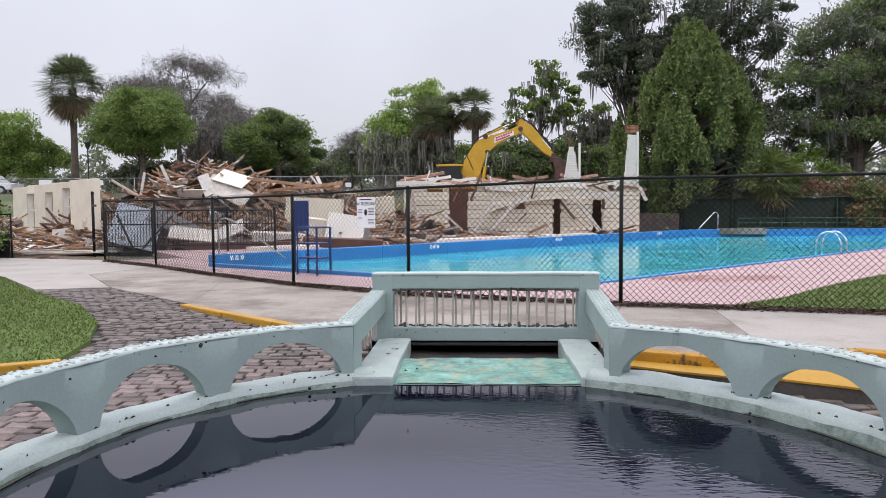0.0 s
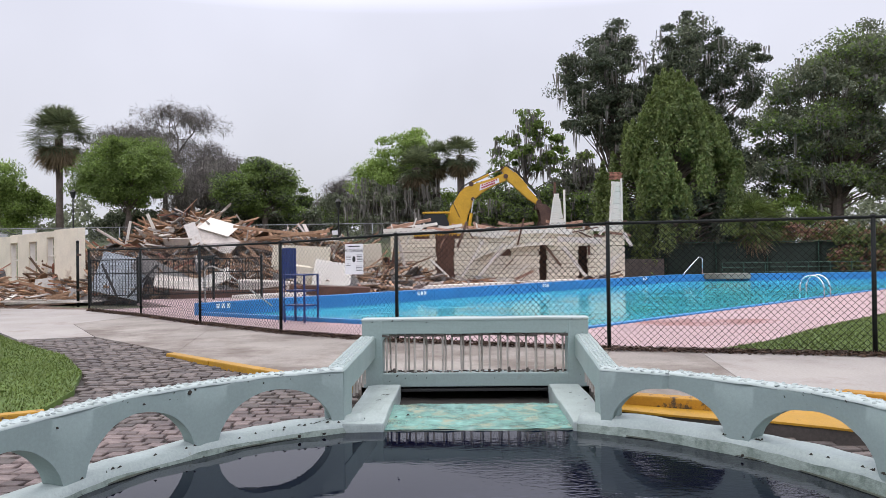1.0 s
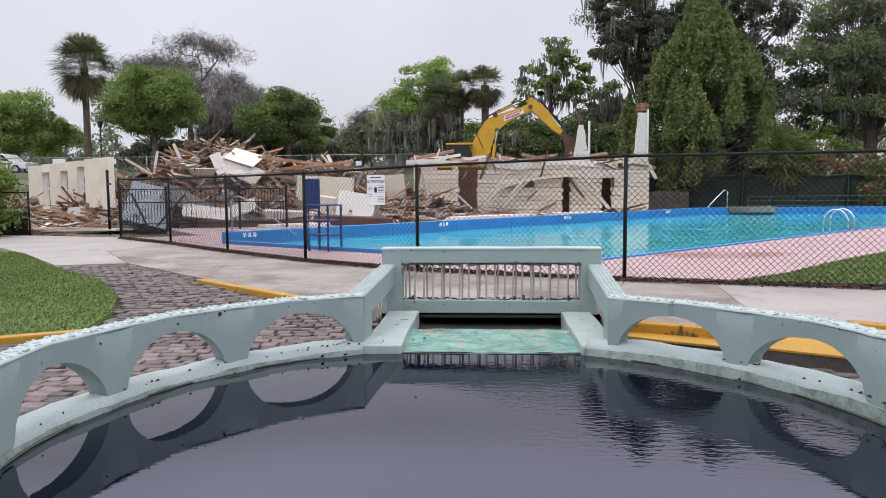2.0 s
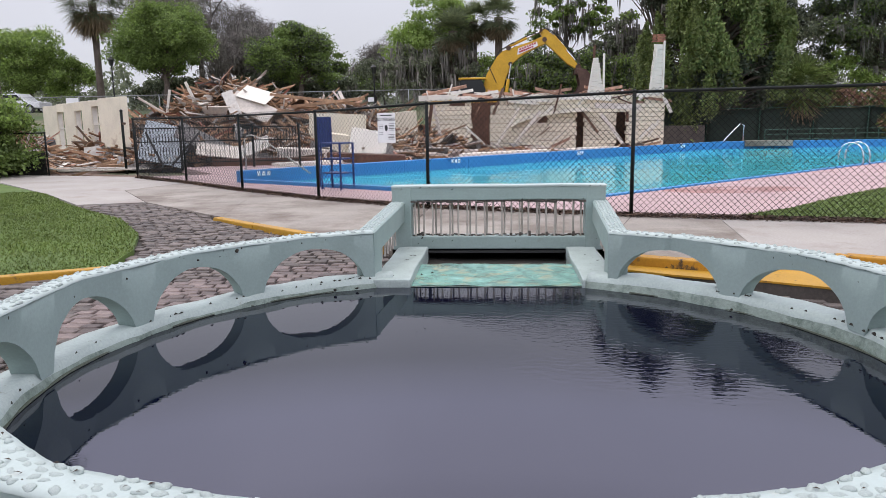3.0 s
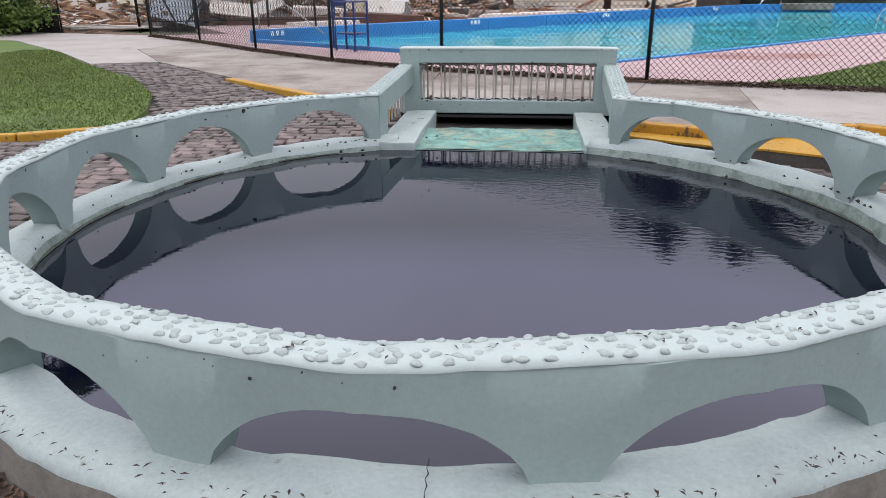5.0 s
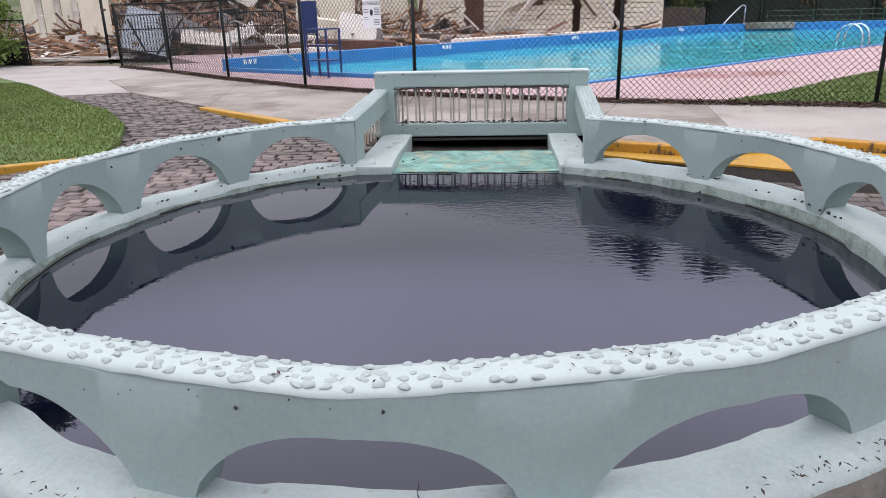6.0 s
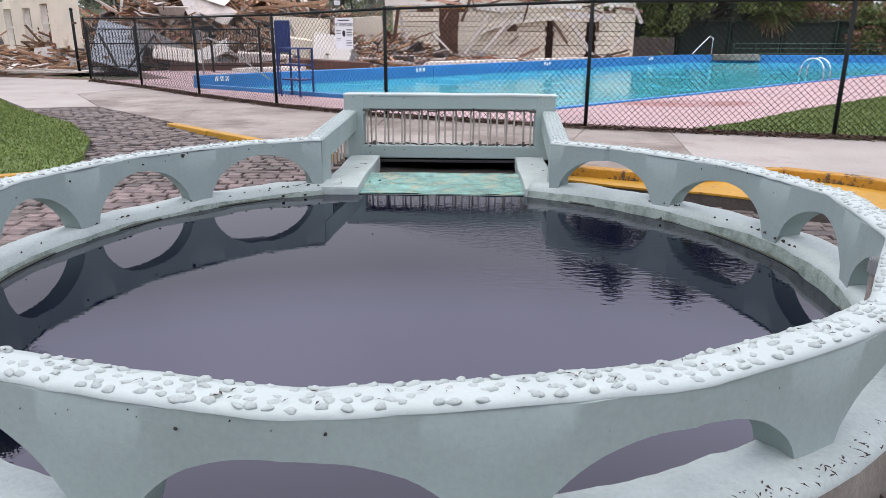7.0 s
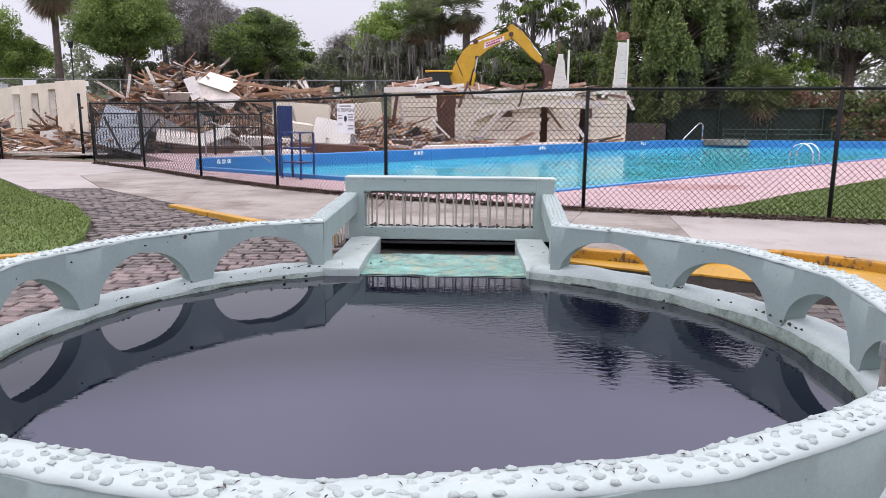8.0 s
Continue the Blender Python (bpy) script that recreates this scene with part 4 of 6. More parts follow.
def ruin():
    root = thing("wrecked_building", "half-demolished ivory block building with torn walls", "ruined building")
    A, B = (-3.5, 38.6), (9.6, 41.6)
    course_wall(root, A, B, 2.95, [(2.45, 3.5, -1, 2.75), (8.35, 8.85, -1, 2.2), (10.65, 11.3, -1, 2.05), (6.1, 6.75, 1.45, 1.85), (3.5, 4.0, 2.4, 3.1), (1.2, 2.1, 2.45, 3.1), (6.3, 7.6, 2.7, 3.1), (9.3, 10.1, 2.7, 3.1), (11.6, 12.4, 2.45, 3.1)], 0.245, M["ivory"], "siding_course", 0.22, 0.05, 4)
    # end wall and the back of the shell
    course_wall(root, (9.6, 41.6), (8.6, 47.0), 2.6, [], 0.49, M["ivory"], "end_course", 0.2, 0.1, 5)
    bm = fresh()
    box(bm, (2.8, 45.5, 1.3), (12.5, 0.25, 2.9))
    part("back_wall", bm, M["rust"], root, "brown stripped back wall")
    # added slab, unseen behind the wall: keeps sky light out of the doorway
    bm = fresh()
    box(bm, (6.6, 43.4, 2.5), (5.6, 3.2, 0.1), Matrix.Rotation(radians(3), 3, "X"))
    part("shading_slab", bm, M["rust"], root, "added brown slab that shades the doorway")
    bm = fresh()
    for i in range(9):
        box(bm, (-1.1 + 0.13 * i, 39.4, 1.35), (0.09, 0.1, 2.7), Matrix.Rotation(radians((i * 37 % 9) - 4), 3, "Y"))
    part("stud_frame", bm, M["rust"], root, "rust-brown exposed studs")
    # broken upper edge: remains of the roof deck and rafters
    rnd = random.Random(12)
    for i in range(26):
        s = rnd.uniform(0.2, 13)
        x, y = A[0] + 13.1 * s / 13.4, A[1] + 3.0 * s / 13.4
        bm = fresh()
        box(bm, (0, 0, 0), (rnd.uniform(0.8, 2.6), 0.09, 0.16), bevel=0.01)
        o = part("rafter", bm, M["plank_ob"] if rnd.random() < 0.6 else M["siding"], root)
        o.matrix_basis = pose(x, y + rnd.uniform(0.1, 1.2), 2.98 + rnd.uniform(0, 0.28), rnd.uniform(-20, 20), rnd.uniform(-14, 14), rnd.uniform(-25, 40))
    for i in range(7):
        bm = fresh()
        ln = rnd.uniform(1.0, 2.4)
        box(bm, (0, 0, 0), (ln, 0.05, rnd.uniform(0.18, 0.34)), bevel=0.01)
        o = part("fascia_board", bm, M["siding"], root)
        x = -3.2 + 1.85 * i + rnd.uniform(-0.3, 0.3)
        o.matrix_basis = pose(x, 38.3 + 0.229 * (x + 3.5), 2.82 + rnd.uniform(-0.08, 0.16), rnd.uniform(-10, 10), rnd.uniform(-5, 5), 13 + rnd.uniform(-4, 4))
    # white roof sheet that hangs over the wall
    bm = fresh()
    rows = []
    for i in range(13):
        t = i / 12
        x, z = 1.05 + 4.4 * t, 1.62 + 0.72 * math.sin(min(1, t * 1.5) * 1.571) + 0.05 * math.sin(t * 9)
        rows.append([bm.verts.new((x, 39.35 + 0.23 * x - 0.9 * k + 0.3, z - 0.35 * k + 0.04 * noise.noise(Vector((x * 3, k * 5, 0))))) for k in (0, 0.33, 0.66, 1)])
    for u, v in zip(rows, rows[1:]):
        for k in range(3):
            bm.faces.new((u[k], v[k], v[k + 1], u[k + 1]))
    bmesh.ops.solidify(bm, geom=bm.faces[:], thickness=0.06)
    part("fallen_roof_sheet", bm, M["siding"], root, "bent white roof sheet hanging down")
    # leaning boards before the doorway
    for p, q, w in (((5.9, 39.6, 1.9), (7.35, 40.1, 0.05), 0.2), ((5.6, 39.7, 2.35), (8.2, 40.6, 2.2), 0.3), ((0.2, 38.0, 0.2), (1.5, 38.9, 2.3), 0.12), ((1.0, 38.0, 0.1), (2.6, 39.0, 2.1), 0.16), ((9.5, 40.9, 2.7), (9.9, 40.8, 1.9), 0.2)):
        d = Vector(q) - Vector(p)
        bm = fresh()
        box(bm, (0, 0, 0), (d.length, 0.06, w), bevel=0.01)
        o = part("leaning_board", bm, M["pale_wood"], root)
        c = (Vector(p) + Vector(q)) / 2
        o.matrix_basis = Matrix.Translation(c) @ d.to_track_quat("X", "Z").to_matrix().to_4x4()
    # splintered boards that hang on the face and along the torn upper edge
    for i in range(34):
        x = rnd.uniform(-3.4, 9.4)
        up = rnd.random() < 0.55
        bm = fresh()
        box(bm, (0, 0, 0), (rnd.uniform(0.4, 1.7), 0.04, rnd.uniform(0.05, 0.16)), bevel=0.006)
        o = part("torn_board", bm, rnd.choice((M["plank_ob"], M["siding"], M["siding"], M["rust"])), root)
        o.matrix_basis = pose(x, 38.42 + 0.229 * (x + 3.5) - rnd.uniform(0, 0.3), rnd.uniform(2.5, 3.05) if up else rnd.uniform(0.15, 2.4), rnd.uniform(-12, 12), rnd.choice((rnd.gauss(0, 14), rnd.gauss(62, 16), rnd.gauss(-55, 14))), 13 + rnd.uniform(-12, 12))
    # two corner shards still standing, clad with siding
    def shard(x, y, z0, z1, w0, w1, brick, lean):
        n = int((z1 - z0) / 0.14)
        for i in range(n):
            t = i / n
            w = w0 + (w1 - w0) * t + rnd.uniform(-0.05, 0.05)
            bm = fresh()
            box(bm, (0, 0, 0), (max(0.1, w), 0.12, 0.13), Matrix.Rotation(radians(12), 3, "X"))
            o = part("clapboard", bm, M["siding"], root)
            o.matrix_basis = pose(x + lean * t, y, z0 + 0.14 * i, 0, rnd.uniform(-3, 3), rnd.uniform(-6, 6))
        bm = fresh()
        box(bm, (x + w0 * 0.5 + lean * 0.5, y, (z0 + z1) / 2), (0.1, 0.2, z1 - z0 + 0.1), bevel=0.01)
        box(bm, (x - w0 * 0.35 + lean * 0.6, y - 0.1, (z0 + z1) / 2 - 0.2), (0.08, 0.08, z1 - z0 - 0.3), Matrix.Rotation(radians(9), 3, "Y"))
        part("corner_post", bm, M["siding"], root, "white torn corner post")
        if brick:
            bm = fresh()
            for i in range(5):
                for j in range(3):
                    box(bm, (x - 0.28 + lean + 0.24 * j + 0.06 * (i % 2), y + 0.02, z1 + 0.04 + 0.085 * i), (0.21, 0.12, 0.07), bevel=0.006)
            part("brick_stub", bm, M["brickred"], root, "broken red brick stub")
    shard(5.75, 40.7, 2.9, 5.1, 0.85, 0.25, False, -0.05)
    bm = fresh()
    box(bm, (5.62, 40.8, 5.1), (0.12, 0.12, 1.0), Matrix.Rotation(radians(2), 3, "Y"))
    part("broken_stud", bm, M["rust"], root)
    shard(9.1, 41.4, 2.9, 5.75, 0.7, 0.5, True, 0.12)


ruin()


def left_wing():
    root = thing("building_wing_wall", "cream plastered wall of the wrecked building with empty windows", "ruined wall")
    a, b = Vector((-15.75, 30.0, 0)), Vector((-24.6, 38.0, 0))
    d = b - a
    ln, ang = d.length, math.degrees(math.atan2(d.y, d.x))
    ops = [(2.9, 3.9, 0.7, 2.65), (5.3, 6.4, 0.3, 2.5), (8.2, 9.4, 0.5, 2.5)]
    cuts = [0.0] + [c for o in ops for c in o[:2]] + [ln]
    for i in range(len(cuts) - 1):
        s0, s1 = cuts[i], cuts[i + 1]
        op = [o for o in ops if o[0] == s0 and o[1] == s1]
        for z0, z1 in (((0, op[0][2]), (op[0][3], 2.92)) if op else ((0, 2.98 - 0.012 * s0),)):
            bm = fresh()
            box(bm, (0, 0, 0), (s1 - s0 - (0.03 if i == 4 else 0), 0.3, z1 - z0), bevel=0.02)
            bmesh.ops.subdivide_edges(bm, edges=bm.edges[:], cuts=3, use_grid_fill=True)
            for v in bm.verts:
                v.co += 0.02 * noise.noise_vector(v.co * 1.7 + Vector((s0, 0, z0)))
            o = part("wall_panel", bm, M["ivory"], root)
            m = a + d * ((s0 + s1) / 2 / ln)
            o.matrix_basis = pose(m.x, m.y, (z0 + z1) / 2 - 0.05, 0, 0, ang)
    for o0, o1, z0, z1 in ops:
        m = a + d * ((o0 + o1) / 2 / ln)
        bm = fresh()
        box(bm, (0, -0.16, z0 - 0.06), (o1 - o0 + 0.24, 0.12, 0.1), bevel=0.01)
        for s in (-1, 1):
            box(bm, (s * (o1 - o0) / 2, 0, (z0 + z1) / 2), (0.07, 0.2, z1 - z0), bevel=0.01)
        box(bm, (0, 0, (z0 + z1) / 2 + 0.1), (o1 - o0, 0.05, 0.06))
        o = part("window_frame", bm, M["siding"], root)
        o.matrix_basis = pose(m.x, m.y, 0, 0, 0, ang + 180)


left_wing()

# ---- heaps of rubble ----
LUMPS = [(-14.0, 34.5, 2.4, 2.2, 3.2), (-11.8, 35.0, 2.6, 2.4, 2.8), (-8.3, 35.2, 2.6, 2.2, 2.45), (-5.4, 35.0, 2.2, 2.2, 2.0), (-17.5, 34.0, 2.0, 2.4, 1.9), (-10.5, 31.0, 4.0, 1.8, 0.95), (-5.5, 32.5, 3.0, 1.5, 0.6), (-2.6, 36.6, 1.4, 1.4, 1.0), (-14, 30.5, 2.2, 1.5, 0.7), (1.5, 37.2, 2.0, 0.8, 0.35), (7.5, 39.6, 2.0, 0.7, 0.3)]
LUMPS_NEAR = [(-21.0, 29.4, 1.6, 1.8, 1.3), (-18.9, 28.0, 1.6, 1.2, 0.5), (-15.6, 26.7, 1.8, 0.6, 0.2), (-22.8, 30, 2.5, 2, 1.6)]


def heap_z(x, y, lumps):
    return sum(h * math.exp(-((x - cx) / rx) ** 2 - ((y - cy) / ry) ** 2) for cx, cy, rx, ry, h in lumps) * 0.74


def heap(name, lumps, region, label, loose, joined, seed):
    rnd = random.Random(seed)
    root = thing(name, label, "rubble heap")
    x0, x1, y0, y1 = region
    v, f = [], []
    nx, ny = int((x1 - x0) / 0.35), int((y1 - y0) / 0.35)
    for j in range(ny + 1):
        for i in range(nx + 1):
            x, y = x0 + 0.35 * i, y0 + 0.35 * j
            z = heap_z(x, y, lumps)
            v.append((x, y, z * 0.86 - 0.32 + 0.25 * noise.noise(Vector((x * 1.7, y * 1.7, 0))) * min(1, z)))
    for j in range(ny):
        for i in range(nx):
            a = j * (nx + 1) + i
            f.append((a, a + 1, a + nx + 2, a + nx + 1))
    raw("rubble_core", v, f, surface("crushed_debris_core", (0.13, 0.085, 0.06), 0.4, 1.7, 5, 1.5, 0.95, 0.8, stain=(0.34, 0.30, 0.26), stain_scale=2.2, stain_at=(0.55, 0.66), dist=0.08), root, "crushed brown debris")
    kinds = []
    for s in range(8):
        bm = fresh()
        ln, w, t = ((2.2, 0.14, 0.05), (3.0, 0.10, 0.09), (1.3, 0.2, 0.04), (0.8, 0.35, 0.05), (1.7, 0.09, 0.09), (1.0, 0.7, 0.03), (2.6, 0.24, 0.04), (0.5, 0.3, 0.18))[s]
        box(bm, (0, 0, 0), (ln, w, t))
        bmesh.ops.subdivide_edges(bm, edges=[e for e in bm.edges if e.calc_length() > ln * 0.9], cuts=2)
        for q in bm.verts:
            q.co.z += 0.05 * ln * noise.noise(Vector((q.co.x, s * 3.0, 0)))
            if abs(q.co.x) > ln * 0.45:
                q.co.x += rnd.uniform(-0.12, 0.12)
        me = bpy.data.meshes.new("board")
        bm.to_mesh(me)
        bm.free()
        kinds.append(me)
    pale = [m.copy() for m in kinds]
    for m in kinds:
        m.materials.append(M["plank_ob"])
    for m in pale:
        m.materials.append(M["siding"])
    def place():
        for _ in range(200):
            x, y = rnd.uniform(x0, x1), rnd.uniform(y0, y1)
            z = heap_z(x, y, lumps)
            if z > 0.12 and rnd.random() < 0.25 + z:
                break
        tilt = 21 if z > 0.5 else 7
        return pose(x, y, z + rnd.uniform(-0.25, 0.1) * min(1, z) - 0.06, rnd.gauss(0, tilt), rnd.gauss(0, tilt), rnd.gauss(0, 60))
    for i in range(loose):
        src = pale if rnd.random() < 0.2 else kinds
        o = link("board", rnd.choice(src), None, root)
        o.matrix_basis = place() @ Matrix.Diagonal((rnd.uniform(0.5, 1.0), rnd.uniform(0.5, 1.0), 1, 1))
    for mat, share in ((M["plank"], 0.7), (M["pale_wood"], 0.22), (M["brickred"], 0.08)):
        v, f = [], []
        for i in range(int(joined * share)):
            me = rnd.choice(kinds)
            m = place() @ Matrix.Diagonal((rnd.uniform(0.35, 1.15), rnd.uniform(0.25, 0.7), 1, 1))
            k = len(v)
            v += [tuple(m @ p.co) for p in me.vertices]
            f += [tuple(k + j for j in p.vertices) for p in me.polygons]
        tagged(raw("splinter_rest", v, f, mat, root), kind="stuff")
    # torn sheets of board, roofing and plaster, each bent across its middle
    for mat, share in ((M["plaster"], 0.2), (M["roofing"], 0.4), (M["plank"], 0.25)):
        v, f = [], []
        for i in range(int(joined * share * 0.075)):
            m = place() @ pose(0, 0, 0.05, rnd.gauss(0, 25), rnd.gauss(0, 18))
            a, b, t = rnd.uniform(0.25, 0.95), rnd.uniform(0.15, 0.5), rnd.uniform(0.01, 0.03)
            bend = rnd.gauss(0, 0.12)
            k = len(v)
            for x, z in ((-a, 0), (-a * 0.2, bend), (a * 0.4, bend * 0.6), (a * rnd.uniform(0.8, 1.1), rnd.gauss(0, 0.06))):
                w0, w1 = b * rnd.uniform(0.75, 1.1), b * rnd.uniform(0.75, 1.1)
                v += [tuple(m @ Vector(p)) for p in ((x, -w0, z), (x, w1, z), (x, w1, z - t), (x, -w0, z - t))]
            for q in range(3):
                for c in range(4):
                    f.append((k + 4 * q + c, k + 4 * q + (c + 1) % 4, k + 4 * q + 4 + (c + 1) % 4, k + 4 * q + 4 + c))
            f += [(k + 3, k + 2, k + 1, k), (k + 12, k + 13, k + 14, k + 15)]
        tagged(raw("sheet_rest", v, f, mat, root), kind="stuff")
    return root


big = heap("rubble_heap", LUMPS, (-20, 10, 28.8, 39.5), "tall heap of splintered brown lumber and white boards", 260, 6200, 31)
heap("rubble_heap", LUMPS_NEAR, (-25, -13, 26.2, 33), "low heap of broken pale boards beside the path", 90, 900, 32)
for at, size, rot, mat in (((-10.9, 33.0, 3.0), (1.6, 1.0, 0.035), (32, 16, -12), "siding"), ((-11.0, 32.6, 2.45), (2.3, 0.9, 0.04), (50, 24, -14), "pale_wood"), ((-11.9, 32.5, 2.6), (0.5, 1.4, 0.05), (60, -20, 20), "plaster"), ((-13.4, 28.6, 0.9), (1.9, 0.05, 1.7), (-20, 14, 8), "tarp"), ((-11.8, 28.9, 0.95), (2.4, 0.9, 0.05), (48, 28, 25), "roofing"), ((-9.9, 28.6, 0.6), (1.9, 1.0, 0.06), (30, -22, 10), "plaster"), ((-6.7, 30.6, 0.75), (1.1, 0.8, 0.9), (6, 8, 24), "ivory"), ((-3.0, 34.6, 1.2), (0.16, 0.14, 2.6), (0, 9, 0), "rust"), ((-2.5, 34.9, 1.2), (0.14, 0.14, 2.5), (4, -12, 0), "pale_wood"), ((-12.6, 32.8, 2.0), (1.5, 1.2, 0.06), (-55, 0, -10), "pale_wood"), ((-8.2, 33.4, 2.75), (4.2, 0.14, 0.14), (0, 7, 8), "plank"), ((-7.6, 33.4, 2.6), (3.6, 0.14, 0.14), (0, -5, -5), "plank"), ((-9.2, 33.2, 2.1), (4.6, 0.12, 0.2), (0, 14, 4), "plank"), ((-12.2, 27.9, 0.7), (0.08, 0.06, 1.7), (-20, 38, 8), "black"), ((-13.5, 27.9, 0.7), (0.08, 0.06, 1.7), (-20, -30, 8), "black"), ((-10.7, 28.5, 0.55), (2.4, 1.4, 0.06), (18, 8, 20), "pale_wood"), ((-5.2, 30.5, 0.75), (1.6, 1.3, 0.1), (60, 10, 10), "siding"), ((-6.9, 32.0, 1.1), (2.6, 0.25, 1.9), (-6, 3, -4), "ivory"), ((-4.2, 33.6, 1.1), (1.6, 0.25, 2.0), (4, -4, 10), "ivory"), ((-7.8, 29.6, 0.3), (2.2, 0.9, 0.6), (4, 3, 20), "pale_wood"), ((-5.0, 28.9, 0.2), (3.2, 0.5, 0.35), (4, 3, 8), "rust"), ((-15.3, 33.2, 2.6), (0.12, 0.05, 1.5), (5, 12, 10), "siding"), ((-14.1, 33.4, 2.9), (0.14, 0.05, 1.7), (5, -22, 0), "siding"), ((-13.6, 33.0, 2.5), (0.8, 0.7, 0.03), (-30, 10, 30), "siding")):
    bm = fresh()
    box(bm, (0, 0, 0), size, bevel=0.012)
    o = part("slab_fragment", bm, M[mat], big)
    o.matrix_basis = pose(*at, *rot)
low_heap = bpy.data.objects["rubble_heap.001"]
for x, y, ln, w, rz in ((-14.6, 25.3, 3.4, 0.12, -14), (-16.3, 25.7, 2.6, 0.15, 8), (-15.2, 25.9, 2.9, 0.1, -4), (-17.6, 26.0, 2.4, 0.18, -20), (-13.8, 25.9, 1.8, 0.2, 22), (-16.6, 26.5, 3.0, 0.14, -9)):
    bm = fresh()
    box(bm, (0, 0, 0), (ln, w, 0.05), bevel=0.008)
    o = part("long_plank", bm, M["pale_wood"], low_heap)
    o.matrix_basis = pose(x, y, 0.05 + 0.03 * (w > 0.13), 0, rz * 0.12, rz)
bm = fresh()
for (x0, y0), (x1, y1) in (((-8.2, 26.9), (2.0, 36.2)), ((2.0, 36.2), (9.0, 41.0))):
    d = Vector((x1 - x0, y1 - y0, 0))
    box(bm, ((x0 + x1) / 2, (y0 + y1) / 2, 0.07), (d.length, 0.7, 0.16), Matrix.Rotation(math.atan2(d.y, d.x), 3, "Z"), 0.03)
part("footing", bm, M["siding"], big, "whitish broken concrete footing")


def iron_fence():
    root = thing("picket_railing", "black iron picket railing before the rubble", "railing")
    pts = [(-13.15, 25.75), (-11.6, 26.2), (-9.0, 26.8), (-7.3, 27.2)]
    for x, y in pts:
        bm = fresh()
        box(bm, (x, y, 0.8), (0.08, 0.08, 1.7), bevel=0.01)
        part("post", bm, M["fence"], root)
    for (x0, y0), (x1, y1) in zip(pts, pts[1:]):
        for z in (0.25, 1.05, 1.55):
            bm = fresh()
            tube(bm, [(x0, y0, z), (x1, y1, z)], 0.022, 6)
            part("rail", bm, M["fence"], root)
        k = 15
        for i in range(1, k):
            t = i / k
            bm = fresh()
            tube(bm, [(x0 + (x1 - x0) * t, y0 + (y1 - y0) * t, 0.25), (x0 + (x1 - x0) * t, y0 + (y1 - y0) * t, 1.55)], 0.011, 5)
            part("picket", bm, M["fence"], root)
    return root


iron_fence()
bm = fresh()
box(bm, (-9.0, 28.0, 0.05), (4.0, 0.3, 0.5), Matrix.Rotation(radians(12), 3, "Z"), 0.03)
tagged(part("low_wall", bm, M["rust"]), "low brown brick wall before the rubble", "low wall")
fence_run("side_fence", [(-15.2, 23.5), (-18.5, 24.6), (-22, 25.8)], 1.55, -0.05, 0.14, 0.004, M["fence"], M["wire"], "low dark chain-link fence beside the rubble", 0.03)

bm = fresh()
g = [[bm.verts.new((-15.4 - 0.5 * i, 23.72 + 0.18 * i + 0.05 * noise.noise(Vector((i * 0.7, j, 0))), -0.1 + 0.3 * j - 0.04 * (i % 3) * (j == 3))) for i in range(11)] for j in range(4)]
for j in range(3):
    for i in range(10):
        bm.faces.new((g[j][i], g[j][i + 1], g[j + 1][i + 1], g[j + 1][i]))
bmesh.ops.solidify(bm, geom=bm.faces[:], thickness=0.015)
tagged(part("silt_cloth", bm, M["black"], smooth=True), "black silt cloth hung behind the low fence", "tarpaulin")

# ---- excavator ----


def prism(bm, pts, y0, y1, bevel=0.03):
    """A plate outline in x and z, given thickness in y."""
    a = [bm.verts.new((x, y0, z)) for x, z in pts]
    b = [bm.verts.new((x, y1, z)) for x, z in pts]
    bm.faces.new(a), bm.faces.new(b[::-1])
    n = len(pts)
    for i in range(n):
        bm.faces.new((a[i], b[i], b[(i + 1) % n], a[(i + 1) % n]))
    bmesh.ops.recalc_face_normals(bm, faces=bm.faces[:])
    if bevel:
        bmesh.ops.bevel(bm, geom=[e for e in bm.edges if abs(e.verts[0].co.y - e.verts[1].co.y) < 1e-6], offset=bevel, segments=2, affect="EDGES")


